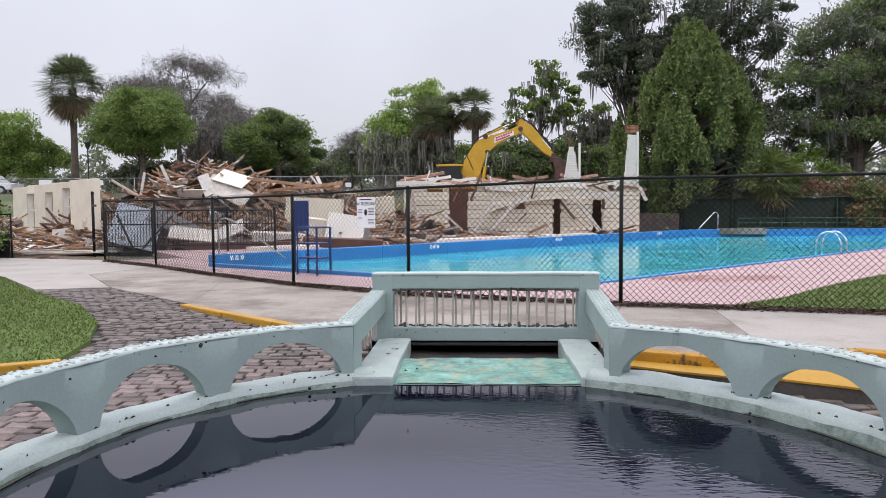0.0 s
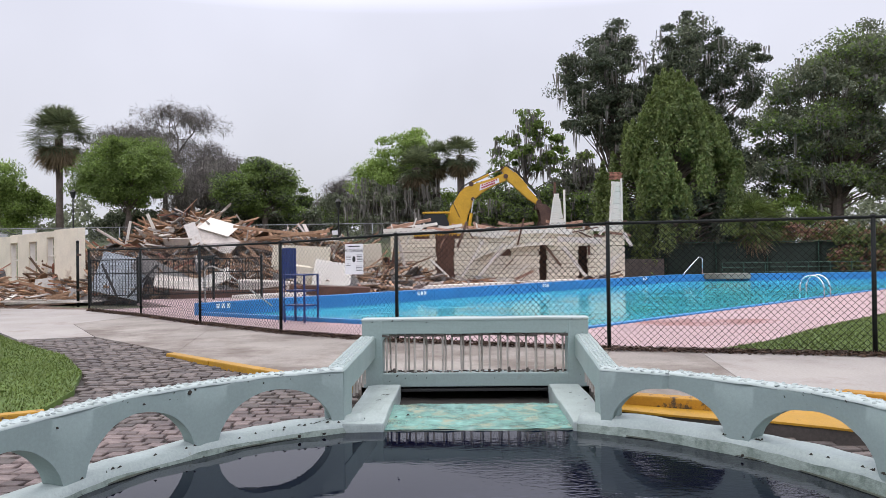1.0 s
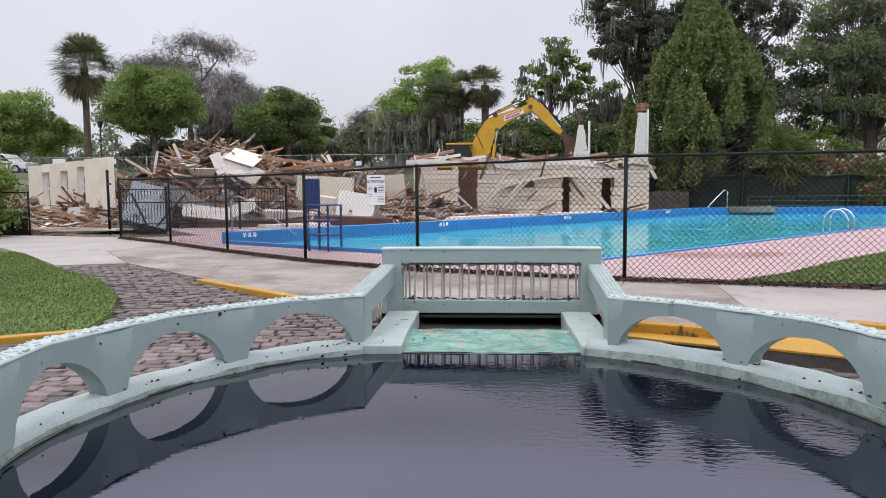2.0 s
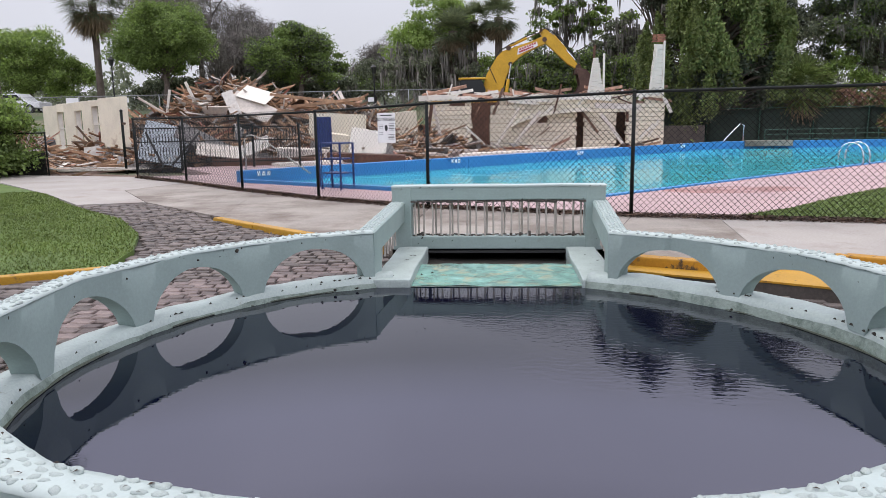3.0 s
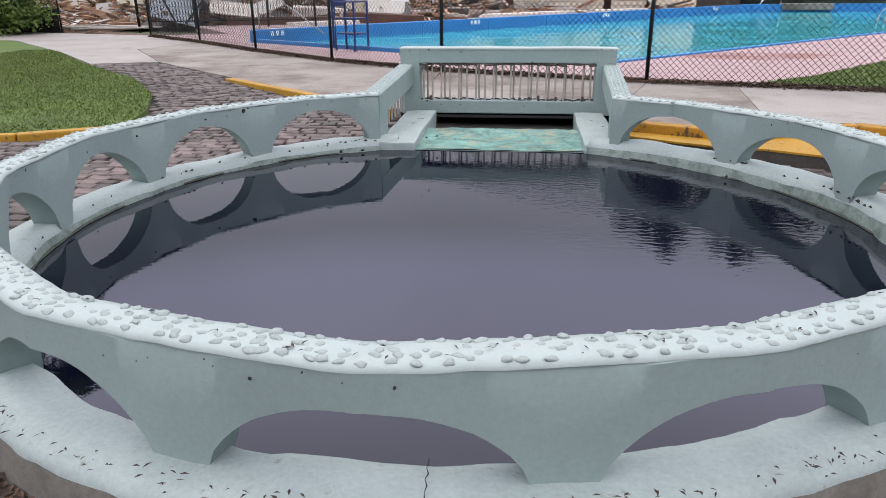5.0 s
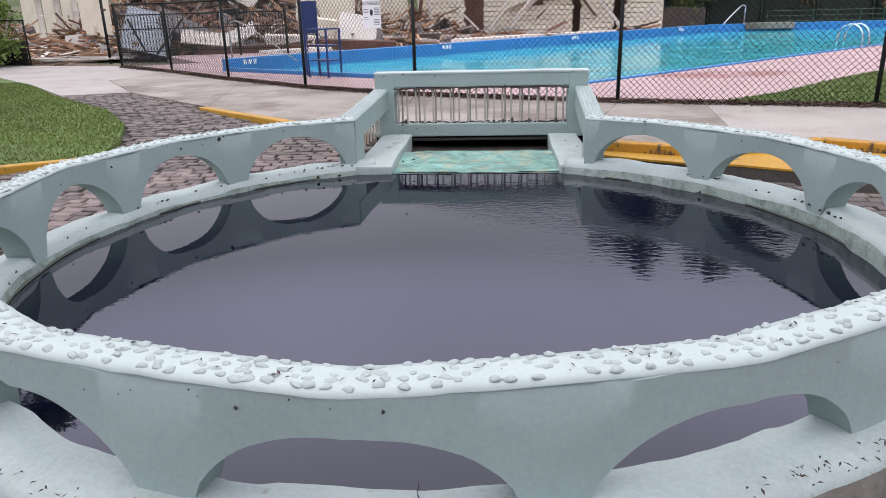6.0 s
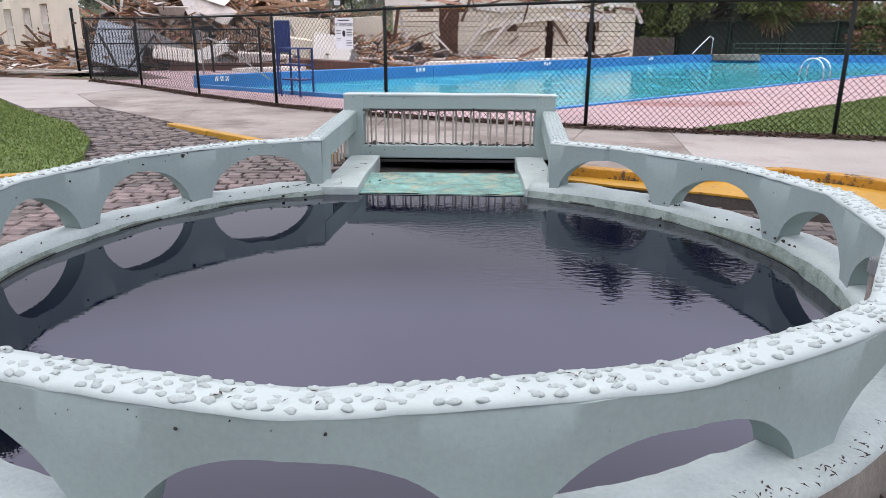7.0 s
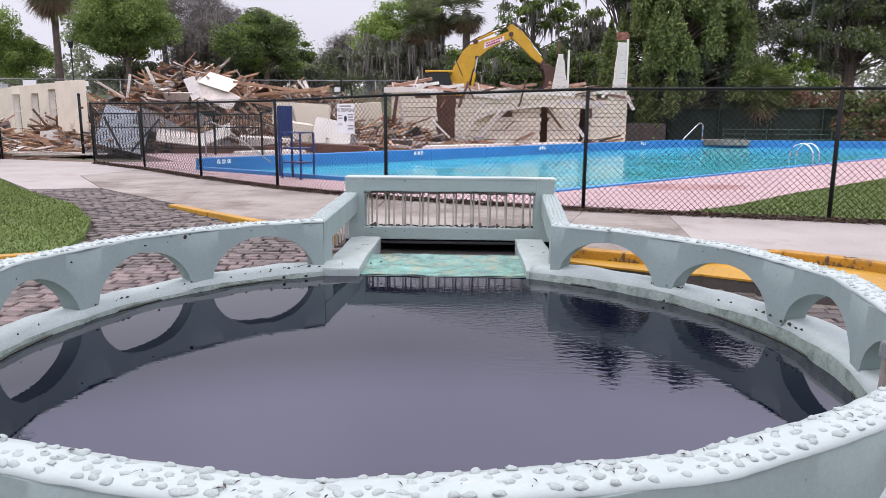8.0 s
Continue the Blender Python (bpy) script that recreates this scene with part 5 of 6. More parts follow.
def excavator():
    root = thing("excavator", "worn yellow crawler excavator with raised boom and brown bucket", "excavator", (0, 48.0, 0.05))
    for s in (-1.15, 1.15):
        bm = fresh()
        pts = [(-3.4, 0.35), (-3.1, 0.05), (0.4, 0.05), (0.8, 0.4), (0.6, 0.85), (0.2, 0.95), (-2.9, 0.95), (-3.3, 0.8)]
        prism(bm, pts, s - 0.3, s + 0.3, 0.05)
        part("track", bm, M["black"], root, "black steel crawler track")
    bm = fresh()
    box(bm, (-1.6, 0, 1.15), (2.2, 1.6, 0.5), bevel=0.05)
    part("turntable", bm, M["black"], root)
    bm = fresh()
    prism(bm, [(-4.3, 1.5), (-3.9, 1.35), (0.3, 1.35), (0.3, 2.3), (-0.6, 2.9), (-3.6, 3.35), (-4.3, 3.0)], -1.3, 1.3, 0.08)
    part("engine_house", bm, M["exc"], root)
    bm = fresh()
    for i in range(26):
        a = 2 * math.pi * i / 26
        box(bm, (-2.35 + 1.05 * math.cos(a), 0.9 * math.sin(a), 3.5), (0.3, 0.3, 0.28), Matrix.Rotation(a, 3, "Z"), 0.06)
    part("exhaust_guard", bm, M["black"], root, "grey-black rounded guard on the house")
    bm = fresh()
    prism(bm, [(-2.15, 2.6), (-0.55, 2.6), (-0.5, 3.6), (-0.75, 4.2), (-2.0, 4.2), (-2.15, 4.1)], -1.25, -0.35, 0.05)
    cab = part("cab", bm, M["glass"], root, "dark glazed cab")
    bm = fresh()
    box(bm, (-1.35, -0.8, 4.27), (1.75, 1.0, 0.13), bevel=0.04)
    part("cab_frame", bm, M["exc"], cab)
    bm = fresh()
    prism(bm, [(-0.9, 2.3), (-0.8, 3.4), (-0.42, 4.6), (0.22, 5.65), (0.62, 6.02), (1.1, 6.17), (2.5, 6.6), (3.2, 6.9), (3.42, 6.72), (3.3, 6.38), (2.5, 6.05), (1.78, 5.66), (1.25, 5.22), (0.85, 4.4), (0.55, 3.4), (0.3, 2.3)], -0.28, 0.28, 0.04)
    boom = part("boom", bm, M["exc"], root, "yellow cranked boom")
    bm = fresh()
    prism(bm, [(1.55, 5.75), (1.6, 6.16), (2.82, 6.56), (2.88, 6.28)], -0.305, -0.285, 0)
    part("decal", bm, M["sign"], boom, "white decal plate")
    for k, (za, w) in enumerate(((0.10, 1.0), (-0.06, 0.85))):
        bm = fresh()
        for i in range(7):
            t = (i + 0.5) / 7 * w
            box(bm, (1.66 + 1.1 * t, -0.312, 5.98 + za + 0.4 * t), (0.12, 0.012, 0.10), Matrix.Rotation(radians(-19), 3, "Y"))
        part("print_bar", bm, M["red"], boom)
    bm = fresh()
    prism(bm, [(2.95, 7.2), (3.12, 7.36), (3.4, 7.32), (3.85, 6.95), (5.2, 5.38), (5.55, 4.95), (5.3, 4.8), (4.75, 5.15), (3.75, 6.1), (3.38, 6.4), (3.2, 6.85)], -0.22, 0.22, 0.035)
    part("stick", bm, M["exc"], root, "yellow dipper stick")
    for p, q, r in (((0.95, 6.3), (3.05, 7.22), 0.1), ((0.75, 2.9), (1.15, 5.2), 0.11), ((3.9, 6.95), (5.3, 5.35), 0.075)):
        for s in ((-0.2, 0.2) if r > 0.1 else (0.0,)):
            bm = fresh()
            d = Vector((q[0] - p[0], 0, q[1] - p[1]))
            mid = Vector((p[0], s * 2, p[1])) + d * 0.58
            tube(bm, [(p[0], s * 2, p[1]), mid], r, 10)
            ram = part("cylinder", bm, M["exc"], root, smooth=False)
            bm = fresh()
            tube(bm, [mid, (q[0], s * 2, q[1])], r * 0.55, 8)
            part("ram", bm, M["steel"], ram, "bright steel ram")
    bm = fresh()
    prism(bm, [(5.3, 4.75), (5.9, 4.72), (6.35, 4.25), (6.32, 3.6), (5.85, 3.22), (5.15, 3.12), (5.18, 3.26), (5.72, 3.4), (6.05, 3.75), (6.02, 4.1), (5.62, 4.42), (5.28, 4.5)], -0.65, 0.65, 0.03)
    prism(bm, [(5.35, 5.05), (5.6, 5.1), (5.75, 4.7), (5.35, 4.65)], -0.25, 0.25, 0.03)
    for s in (-0.68, 0.62):
        prism(bm, [(5.35, 4.6), (5.9, 4.68), (6.3, 4.22), (6.28, 3.62), (5.83, 3.26), (5.3, 3.2), (5.55, 3.8)], s, s + 0.06, 0.01)
    bucket = part("bucket", bm, M["iron"], root, "brown worn iron bucket")
    for i in range(5):
        bm = fresh()
        box(bm, (5.05, -0.52 + 0.26 * i, 3.16), (0.34, 0.1, 0.12), Matrix.Rotation(radians(20), 3, "Y"), 0.02)
        part("tooth", bm, M["iron"], bucket)
    for at, r in (((1.0, 0, 6.2), 0.16), ((3.3, 0, 6.68), 0.15), ((3.08, 0, 7.26), 0.1), ((5.42, 0, 4.92), 0.12), ((1.1, 0, 5.2), 0.13)):
        bm = fresh()
        bmesh.ops.create_cone(bm, cap_ends=True, segments=14, radius1=r, radius2=r, depth=0.68, matrix=pose(*at, 90, 0, 0))
        part("pivot_pin", bm, M["iron"], boom, "dark greasy pivot pin")
    bm = fresh()
    for s in (-0.24, 0.24):
        tube(bm, [(1.15, s, 6.42), (2.2, s, 6.95), (3.0, s, 7.12), (3.35, s, 7.42), (3.9, s, 7.1), (4.5, s, 6.5), (5.1, s, 5.85), (5.4, s, 5.3)], 0.03, 6)
    part("hose", bm, M["black"], root, "black hoses along the stick")
    bm = fresh()
    for s in (-0.3, 0.3):
        tube(bm, [(0.2, s, 4.0), (-0.25, s, 5.0), (0.4, s, 6.05), (1.3, s, 6.55)], 0.025, 6)
    part("hose", bm, M["black"], root, "black hydraulic hoses")


excavator()

# ---- street fence, lamps and truck on the bank ----
fence_run("street_fence", [(-56 + 7 * i, 58.5) for i in range(9)], 1.5, 2.75, 0.3, 0.006, M["galv"], M["galv"], "grey galvanised chain-link fence on the bank", 0.04)
for at, w, h in (((-35.5, 58.3, 3.75), 1.1, 0.75), ((-30.9, 58.3, 3.85), 0.7, 0.4), ((-23.5, 58.3, 3.8), 0.8, 0.4), ((-10.0, 58.3, 3.5), 0.6, 0.35), ((7.25, 10.78, 1.47), 0.24, 0.19)):
    bm = fresh()
    box(bm, (0, 0, 0), (w, 0.02, h), bevel=0.005)
    small = thing("fence_sign", "small blank white sign tied to the fence", "sign", at)
    part("panel", bm, M["sign"], small)


def street_lamp(x, y, z0, h):
    root = thing("street_lamp", "black cast-iron street lamp with a lantern head", "street lamp", (x, y, z0), group="street lamps on the bank")
    bm = fresh()
    tube(bm, [(0, 0, 0), (0, 0, 0.5), (0, 0, 0.55), (0, 0, h - 0.7)], [0.14, 0.11, 0.06, 0.05], 10)
    part("pole", bm, M["lamp_black"], root)
    bm = fresh()
    bmesh.ops.create_cone(bm, cap_ends=True, segments=8, radius1=0.13, radius2=0.24, depth=0.5, matrix=Matrix.Translation((0, 0, h - 0.45)))
    part("lantern", bm, M["glass"], root)
    bm = fresh()
    bmesh.ops.create_cone(bm, cap_ends=True, segments=8, radius1=0.3, radius2=0.04, depth=0.25, matrix=Matrix.Translation((0, 0, h - 0.08)))
    part("cap", bm, M["lamp_black"], root)


street_lamp(-31.6, 58.0, land(-31.6, 58.0), 4.5)
street_lamp(-9.7, 58.0, land(-9.7, 58.0), 3.4)


def truck():
    root = thing("pickup_truck", "white pickup truck parked on the street", "truck", (-43.4, 62.5, land(-43.4, 62.5)), 0)
    bm = fresh()
    prism(bm, [(-2.8, 0.45), (2.75, 0.45), (2.8, 0.95), (1.5, 1.12), (0.75, 1.75), (-0.7, 1.75), (-0.85, 1.12), (-2.8, 1.12)], -0.95, 0.95, 0.06)
    body = part("body", bm, M["white_car"], root)
    bm = fresh()
    prism(bm, [(1.25, 1.15), (0.72, 1.66), (-0.62, 1.66), (-0.72, 1.15)], -0.965, 0.965, 0)
    part("window", bm, M["glass"], body, "dark side window")
    for x in (-1.85, 1.85):
        for y in (-0.85, 0.85):
            bm = fresh()
            bmesh.ops.create_cone(bm, cap_ends=True, segments=18, radius1=0.4, radius2=0.4, depth=0.24, matrix=pose(x, y, 0.4, 90, 0, 0))
            wheel = part("wheel", bm, M["black"], root)
            bm = fresh()
            bmesh.ops.create_cone(bm, cap_ends=True, segments=14, radius1=0.22, radius2=0.2, depth=0.27, matrix=pose(x, y, 0.4, 90, 0, 0))
            part("rim", bm, M["steel"], wheel)


truck()

# ---- far side of the pool: windscreen fence and rail ----


def windscreen():
    root = thing("windscreen_fence", "dark green windscreen cloth stretched on a fence", "fence")
    pts = [(9.9 + 3.1 * i, 45.2 - 0.1 * i) for i in range(10)]
    for x, y in pts:
        bm = fresh()
        tube(bm, [(x, y, -0.3), (x, y, 2.15)], 0.04, 8)
        part("post", bm, M["greenrail"], root)
    for (x0, y0), (x1, y1) in zip(pts, pts[1:]):
        bm = fresh()
        g = [[bm.verts.new((x0 + (x1 - x0) * i / 12, y0 - 0.06 + 0.05 * noise.noise(Vector((x0 + i * 0.4, j * 0.5, 0))), -0.25 + 2.35 * j / 6 - 0.1 * (j == 6) * math.sin(math.pi * i / 12))) for i in range(13)] for j in range(7)]
        for j in range(6):
            for i in range(12):
                bm.faces.new((g[j][i], g[j][i + 1], g[j + 1][i + 1], g[j + 1][i]))
        bmesh.ops.solidify(bm, geom=bm.faces[:], thickness=0.01)
        part("cloth", bm, M["screen"], root, smooth=True)
    bm = fresh()
    tube(bm, [(*pts[0], 2.1), (*pts[-1], 2.1)], 0.025, 6)
    part("top_rail", bm, M["greenrail"], root)


windscreen()
root = thing("pipe_railing", "low green pipe railing behind the pool", "railing")
for i in range(8):
    bm = fresh()
    tube(bm, [(15.6 + 1.25 * i, 42.6, -0.2), (15.6 + 1.25 * i, 42.6, 0.85)], 0.03, 6)
    part("post", bm, M["greenrail"], root)
for z in (0.3, 0.58, 0.85):
    bm = fresh()
    tube(bm, [(15.6, 42.6, z), (24.4, 42.6, z)], 0.022, 6)
    part("rail", bm, M["greenrail"], root)
bm = fresh()
box(bm, (14.4, 38.75, 0.22), (2.4, 0.6, 0.3), bevel=0.03)
tagged(part("starting_block", bm, M["path"]), "grey concrete step at the pool end", "pool step")
bm = fresh()
box(bm, (11.3, 43.8, 0.55), (2.4, 0.5, 1.2), bevel=0.03)
tagged(part("low_block_wall", bm, M["kerb_dark"]), "dark low block wall beside the building", "low wall")

# ---- trees ----
RNG = np.random.default_rng(5)


def leaf_cloud(centres, radii, counts, size, flat=0.0, droop=0.0, thin=0.5):
    """Many small leaf blades round the given twig ends: vertices and faces."""
    cs = np.repeat(np.asarray(centres, float), counts, axis=0)
    rs = np.repeat(np.asarray(radii, float), counts, axis=0)
    n = len(cs)
    d = RNG.normal(size=(n, 3))
    d /= np.linalg.norm(d, axis=1)[:, None]
    p = cs + d * rs * (0.15 + 0.95 * RNG.random((n, 1)) ** 0.7)
    a = RNG.normal(size=(n, 3))
    a[:, 2] = a[:, 2] * (1 - flat) - droop
    a /= np.linalg.norm(a, axis=1)[:, None]
    b = np.cross(a, RNG.normal(size=(n, 3)))
    b /= np.linalg.norm(b, axis=1)[:, None] + 1e-9
    s = size * RNG.uniform(0.6, 1.4, (n, 1))
    v = np.stack([p - a * s, p + b * s * thin, p + a * s, p - b * s * thin], axis=1).reshape(-1, 3)
    f = np.arange(4 * n).reshape(-1, 4)
    return v, f


def fast_mesh(name, v, f, mat, parent, label=""):
    me = bpy.data.meshes.new(name)
    k = f.shape[1]
    me.vertices.add(len(v))
    me.vertices.foreach_set("co", np.ascontiguousarray(v, dtype=np.float32).ravel())
    me.loops.add(f.size)
    me.loops.foreach_set("vertex_index", np.ascontiguousarray(f, dtype=np.int32).ravel())
    me.polygons.add(len(f))
    me.polygons.foreach_set("loop_start", np.arange(0, f.size, k, dtype=np.int32))
    me.update(calc_edges=True)
    me.validate()
    return link(name, me, mat, parent, label)


def tree(name, label, at, crown, leaf, twigs=60, per=170, size=0.16, twig_r=0.9, trunk_r=0.35, forks=None, hollow=0.35, droop=0.0, moss=0, seed=1, extra=None, group=""):
    """A broad tree: tapered trunk, limbs to each twig end, leaves round the twig ends. crown: ellipsoids (x, y, z, rx, ry, rz) from the foot."""
    rnd = random.Random(seed)
    x, y = at
    z0 = land(x, y) - 0.1
    root = thing(name, label, "tree", (x, y, z0), group=group)
    ends, rad = [], []
    vol = [c[3] * c[4] * c[5] for c in crown]
    for c in rnd.choices(crown, vol, k=twigs):
        while True:
            q = Vector((rnd.uniform(-1, 1), rnd.uniform(-1, 1), rnd.uniform(-1, 1)))
            if hollow < q.length < 1:
                break
        ends.append((c[0] + q.x * c[3], c[1] + q.y * c[4], c[2] + q.z * c[5]))
        r = twig_r * rnd.uniform(0.4, 1.4)
        rad.append((r * rnd.uniform(0.8, 1.3), r, r * rnd.uniform(0.45, 0.8)))
    top = max(e[2] for e in ends)
    fork = forks or top * 0.38
    bm = fresh()
    bend = [(0, 0, 0), (rnd.uniform(-0.2, 0.2), 0, fork * 0.5), (rnd.uniform(-0.3, 0.3), 0, fork)]
    tube(bm, bend + [(bend[-1][0] * 1.5, 0, fork + (top - fork) * 0.55)], [trunk_r * 1.25, trunk_r, trunk_r * 0.85, trunk_r * 0.25], 9)
    for i, e in enumerate(ends):
        if i % 2 == 0 or twigs < 50:
            h = fork * rnd.uniform(0.8, 1.1) + (min(e[2], top * 0.8) - fork) * rnd.uniform(0.1, 0.75)
            s = Vector((bend[-1][0], 0, max(fork * 0.7, h)))
            t = Vector(e)
            m = s.lerp(t, 0.5) + Vector((rnd.uniform(-0.4, 0.4), rnd.uniform(-0.4, 0.4), rnd.uniform(0.0, 0.6)))
            r = trunk_r * rnd.uniform(0.1, 0.22)
            tube(bm, [s, m, t], [r, r * 0.6, r * 0.15], 5)
    part("trunk", bm, M["bark"], root, "grey-brown trunk and limbs")
    v, f = leaf_cloud(ends, rad, int(per * 1.2), size * 0.82, droop=droop)
    tagged(fast_mesh("crown", v, f, M[leaf], root, "uneven leafy crown"), kind="stuff")
    if extra:
        k = rnd.sample(range(len(ends)), int(len(ends) * extra[1]))
        v, f = leaf_cloud([ends[i] for i in k], [rad[i] for i in k], int(per * 0.8), size)
        tagged(fast_mesh("young_leaves", v, f, M[extra[0]], root), kind="stuff")
    if moss:
        hang(root, ends, moss, rnd)
    return root


def hang(root, ends, count, rnd, mat="moss", longest=2.2, wide=0.05):
    """Strands of moss that hang from the limbs in tufts."""
    v, f = [], []
    for i in range(count):
        e = rnd.choice(ends)
        cx, cy, cz = (e[k] + rnd.gauss(0, 0.45) for k in range(3))
        ln = rnd.uniform(0.4, longest)
        for j in range(5):
            x, y = cx + rnd.gauss(0, 0.12), cy + rnd.gauss(0, 0.12)
            l2, a, w = ln * rnd.uniform(0.5, 1), rnd.uniform(0, 3.14), wide * rnd.uniform(0.5, 1.3)
            k = len(v)
            sx, sy = rnd.uniform(-0.1, 0.1), rnd.uniform(-0.1, 0.1)
            v += [(x - w * math.cos(a), y - w * math.sin(a), cz), (x + w * math.cos(a), y + w * math.sin(a), cz), (x + w * 0.8 * math.cos(a) + sx, y + w * 0.8 * math.sin(a) + sy, cz - l2 * 0.6), (x + sx, y + sy, cz - l2), (x - w * 0.8 * math.cos(a) + sx, y - w * 0.8 * math.sin(a) + sy, cz - l2 * 0.6)]
            f.append((k, k + 1, k + 2, k + 3, k + 4))
    tagged(raw("moss", v, f, M[mat], root, "grey hanging moss"), kind="stuff")


def bare_tree(name, label, at, height, spread, seed, moss=300, fine=2, trunk_r=0.4):
    """A leafless oak: limbs fork again and again down to fine twigs."""
    rnd = random.Random(seed)
    x, y = at
    root = thing(name, label, "tree", (x, y, land(x, y) - 0.1))
    bm = fresh()
    ends = []

    def grow(p, d, ln, r, level):
        pts, q = [p], p.copy()
        for i in range(3):
            d = (d + Vector((rnd.gauss(0, 0.2), rnd.gauss(0, 0.2), rnd.gauss(0.04, 0.15)))).normalized()
            q = q + d * ln / 3
            pts.append(q.copy())
        tube(bm, pts, [r, r * 0.85, r * 0.7, r * 0.5], 6 if level < 2 else 3, False)
        if level >= 2:
            ends.append(tuple(q))
        if level < 3 + fine - 1:
            for k in range(4 if level else 5):
                s = pts[rnd.choice((2, 3, 3))] if level else pts[3]
                e = (d * 0.55 + Vector((rnd.gauss(0, 0.75), rnd.gauss(0, 0.6), rnd.gauss(0.12, 0.4)))).normalized()
                e.x *= spread
                grow(s, e.normalized(), ln * rnd.uniform(0.5, 0.75), r * 0.5, level + 1)

    grow(Vector((0, 0, 0)), Vector((rnd.uniform(-0.1, 0.1), 0, 1)), height * 0.42, trunk_r, 0)
    part("trunk", bm, M["twig"], root, "grey trunk and bare limbs")
    v, f = leaf_cloud(ends, [(1.0, 1.0, 0.8)] * len(ends), 26, 0.4, thin=0.035)
    tagged(fast_mesh("twig_haze", v, f, M["twig"], root, "haze of fine bare twigs"), kind="stuff")
    hang(root, ends, moss, rnd, "moss", 1.1, 0.03)
    return root


def palm(name, label, at, trunk_h, frond, count, seed, dead=0.25, lean=0.0, z0=None, leaf="leaf_palm"):
    rnd = random.Random(seed)
    x, y = at
    root = thing(name, label, "palm", (x, y, land(x, y) - 0.1 if z0 is None else z0), group="palms")
    bm = fresh()
    tube(bm, [(lean * t, 0, trunk_h * t) for t in (0, 0.3, 0.6, 0.9, 1)], [0.4, 0.32, 0.3, 0.33, 0.36], 10)
    part("trunk", bm, M["bark"], root, "straight grey palm trunk")
    for which, mat, lo, hi, n in (("fronds", leaf, -45, 85, count), ("dead_fronds", "leaf_dead", -85, -45, int(count * dead))):
        v, f = [], []
        for i in range(n):
            el, az = radians(rnd.uniform(lo, hi)), rnd.uniform(0, 6.283)
            d = Vector((math.cos(el) * math.cos(az), math.cos(el) * math.sin(az), math.sin(el)))
            side = d.cross(Vector((0, 0, 1))).normalized()
            up = side.cross(d)
            p0 = Vector((lean, 0, trunk_h))
            hub = p0 + d * frond * 0.5
            k = len(v)
            w = 0.02
            v += [tuple(p0 + side * w), tuple(p0 - side * w), tuple(hub - side * w), tuple(hub + side * w)]
            f.append((k, k + 1, k + 2, k + 3))
            for j in range(15):
                a = radians(-105 + 210 * j / 14 + rnd.uniform(-5, 5))
                e = (d * math.cos(a) + side * math.sin(a) + up * rnd.uniform(-0.05, 0.2)).normalized()
                ln = frond * 0.55 * rnd.uniform(0.8, 1.1)
                tip = hub + e * ln - Vector((0, 0, ln * 0.14))
                mid = hub + e * ln * 0.55
                n2 = e.cross(up).normalized() * 0.045
                k = len(v)
                v += [tuple(hub), tuple(mid + n2), tuple(tip), tuple(mid - n2)]
                f.append((k, k + 1, k + 2, k + 3))
        tagged(raw(which, v, f, M[mat], root, "fan-shaped fronds" if which == "fronds" else "brown hanging dead fronds"), kind="stuff")
    return root


palm("cabbage_palm", "tall palm with a round head of dark fronds", (-37.3, 66), 10.1, 3.4, 130, 3, 0.45)
tree("maple_tree", "round spring-green broadleaf tree", (-29, 62), [(0, 0, 6.0, 4.6, 3.5, 2.6), (0.6, 0, 8.2, 2.8, 2.5, 1.5), (-2.2, 0, 5.2, 2.6, 2, 1.6)], "leaf_mid", 150, 330, 0.12, 1.1, 0.3, 2.0, seed=2, extra=("leaf_bright", 0.25))
bare_tree("bare_oak", "leafless grey oak hung with moss", (-32.5, 78), 15.0, 1.6, 6, 900, 3, 0.45)
bare_tree("bare_oak", "leafless brown oak hung with grey moss", (-25.0, 71), 8.5, 1.1, 9, 500, 2, 0.4)
tree("mossy_oak", "dull grey-brown oak thick with hanging moss", (-24.6, 72), [(0, 0, 5.5, 3.0, 2.5, 3.0)], "moss", 60, 90, 0.12, 0.8, 0.35, 2.5, moss=500, seed=31)
tree("oak_tree", "mid-green rounded oak behind the street fence", (-18.0, 66), [(-0.5, 0, 5.0, 3.4, 3, 2.6), (2.6, 0, 3.8, 2.0, 2, 1.8), (-2.6, 0, 4.6, 1.8, 2, 2.0)], "leaf_mid", 130, 300, 0.12, 1.0, 0.3, 2.0, seed=4, extra=("leaf_dark", 0.4))
tree("oak_tree", "light green tree at the street", (-44.5, 66), [(0, 0, 5.0, 4.0, 3, 3.0), (4.0, 0, 3.4, 2.2, 2, 1.8)], "leaf_bright", 120, 300, 0.12, 1.1, 0.3, 2.0, seed=5, extra=("leaf_mid", 0.5))
tree("small_tree", "small grey-green tree behind the street fence", (-12.2, 72), [(0, 0, 2.8, 2.6, 2, 1.9)], "leaf_grey", 60, 160, 0.13, 0.8, 0.2, 1.3, seed=8, extra=("leaf_mid", 0.4))
bare_tree("bare_sapling", "thin leafless tree behind the street fence", (-11.5, 75), 6.5, 1.3, 14, 60, 2, 0.15)
tree("sweetgum_tree", "tall spring-green tree with an uneven crown", (-4.6, 63), [(0.3, 0, 7.8, 2.4, 2, 2.2), (-2.4, 0, 4.8, 2.0, 2, 2.4), (1.8, 0, 5.6, 1.8, 2, 2.0), (2.8, 0, 3.5, 1.8, 1.6, 1.6)], "leaf_bright", 110, 250, 0.13, 0.9, 0.28, 2.8, hollow=0.3, seed=10)
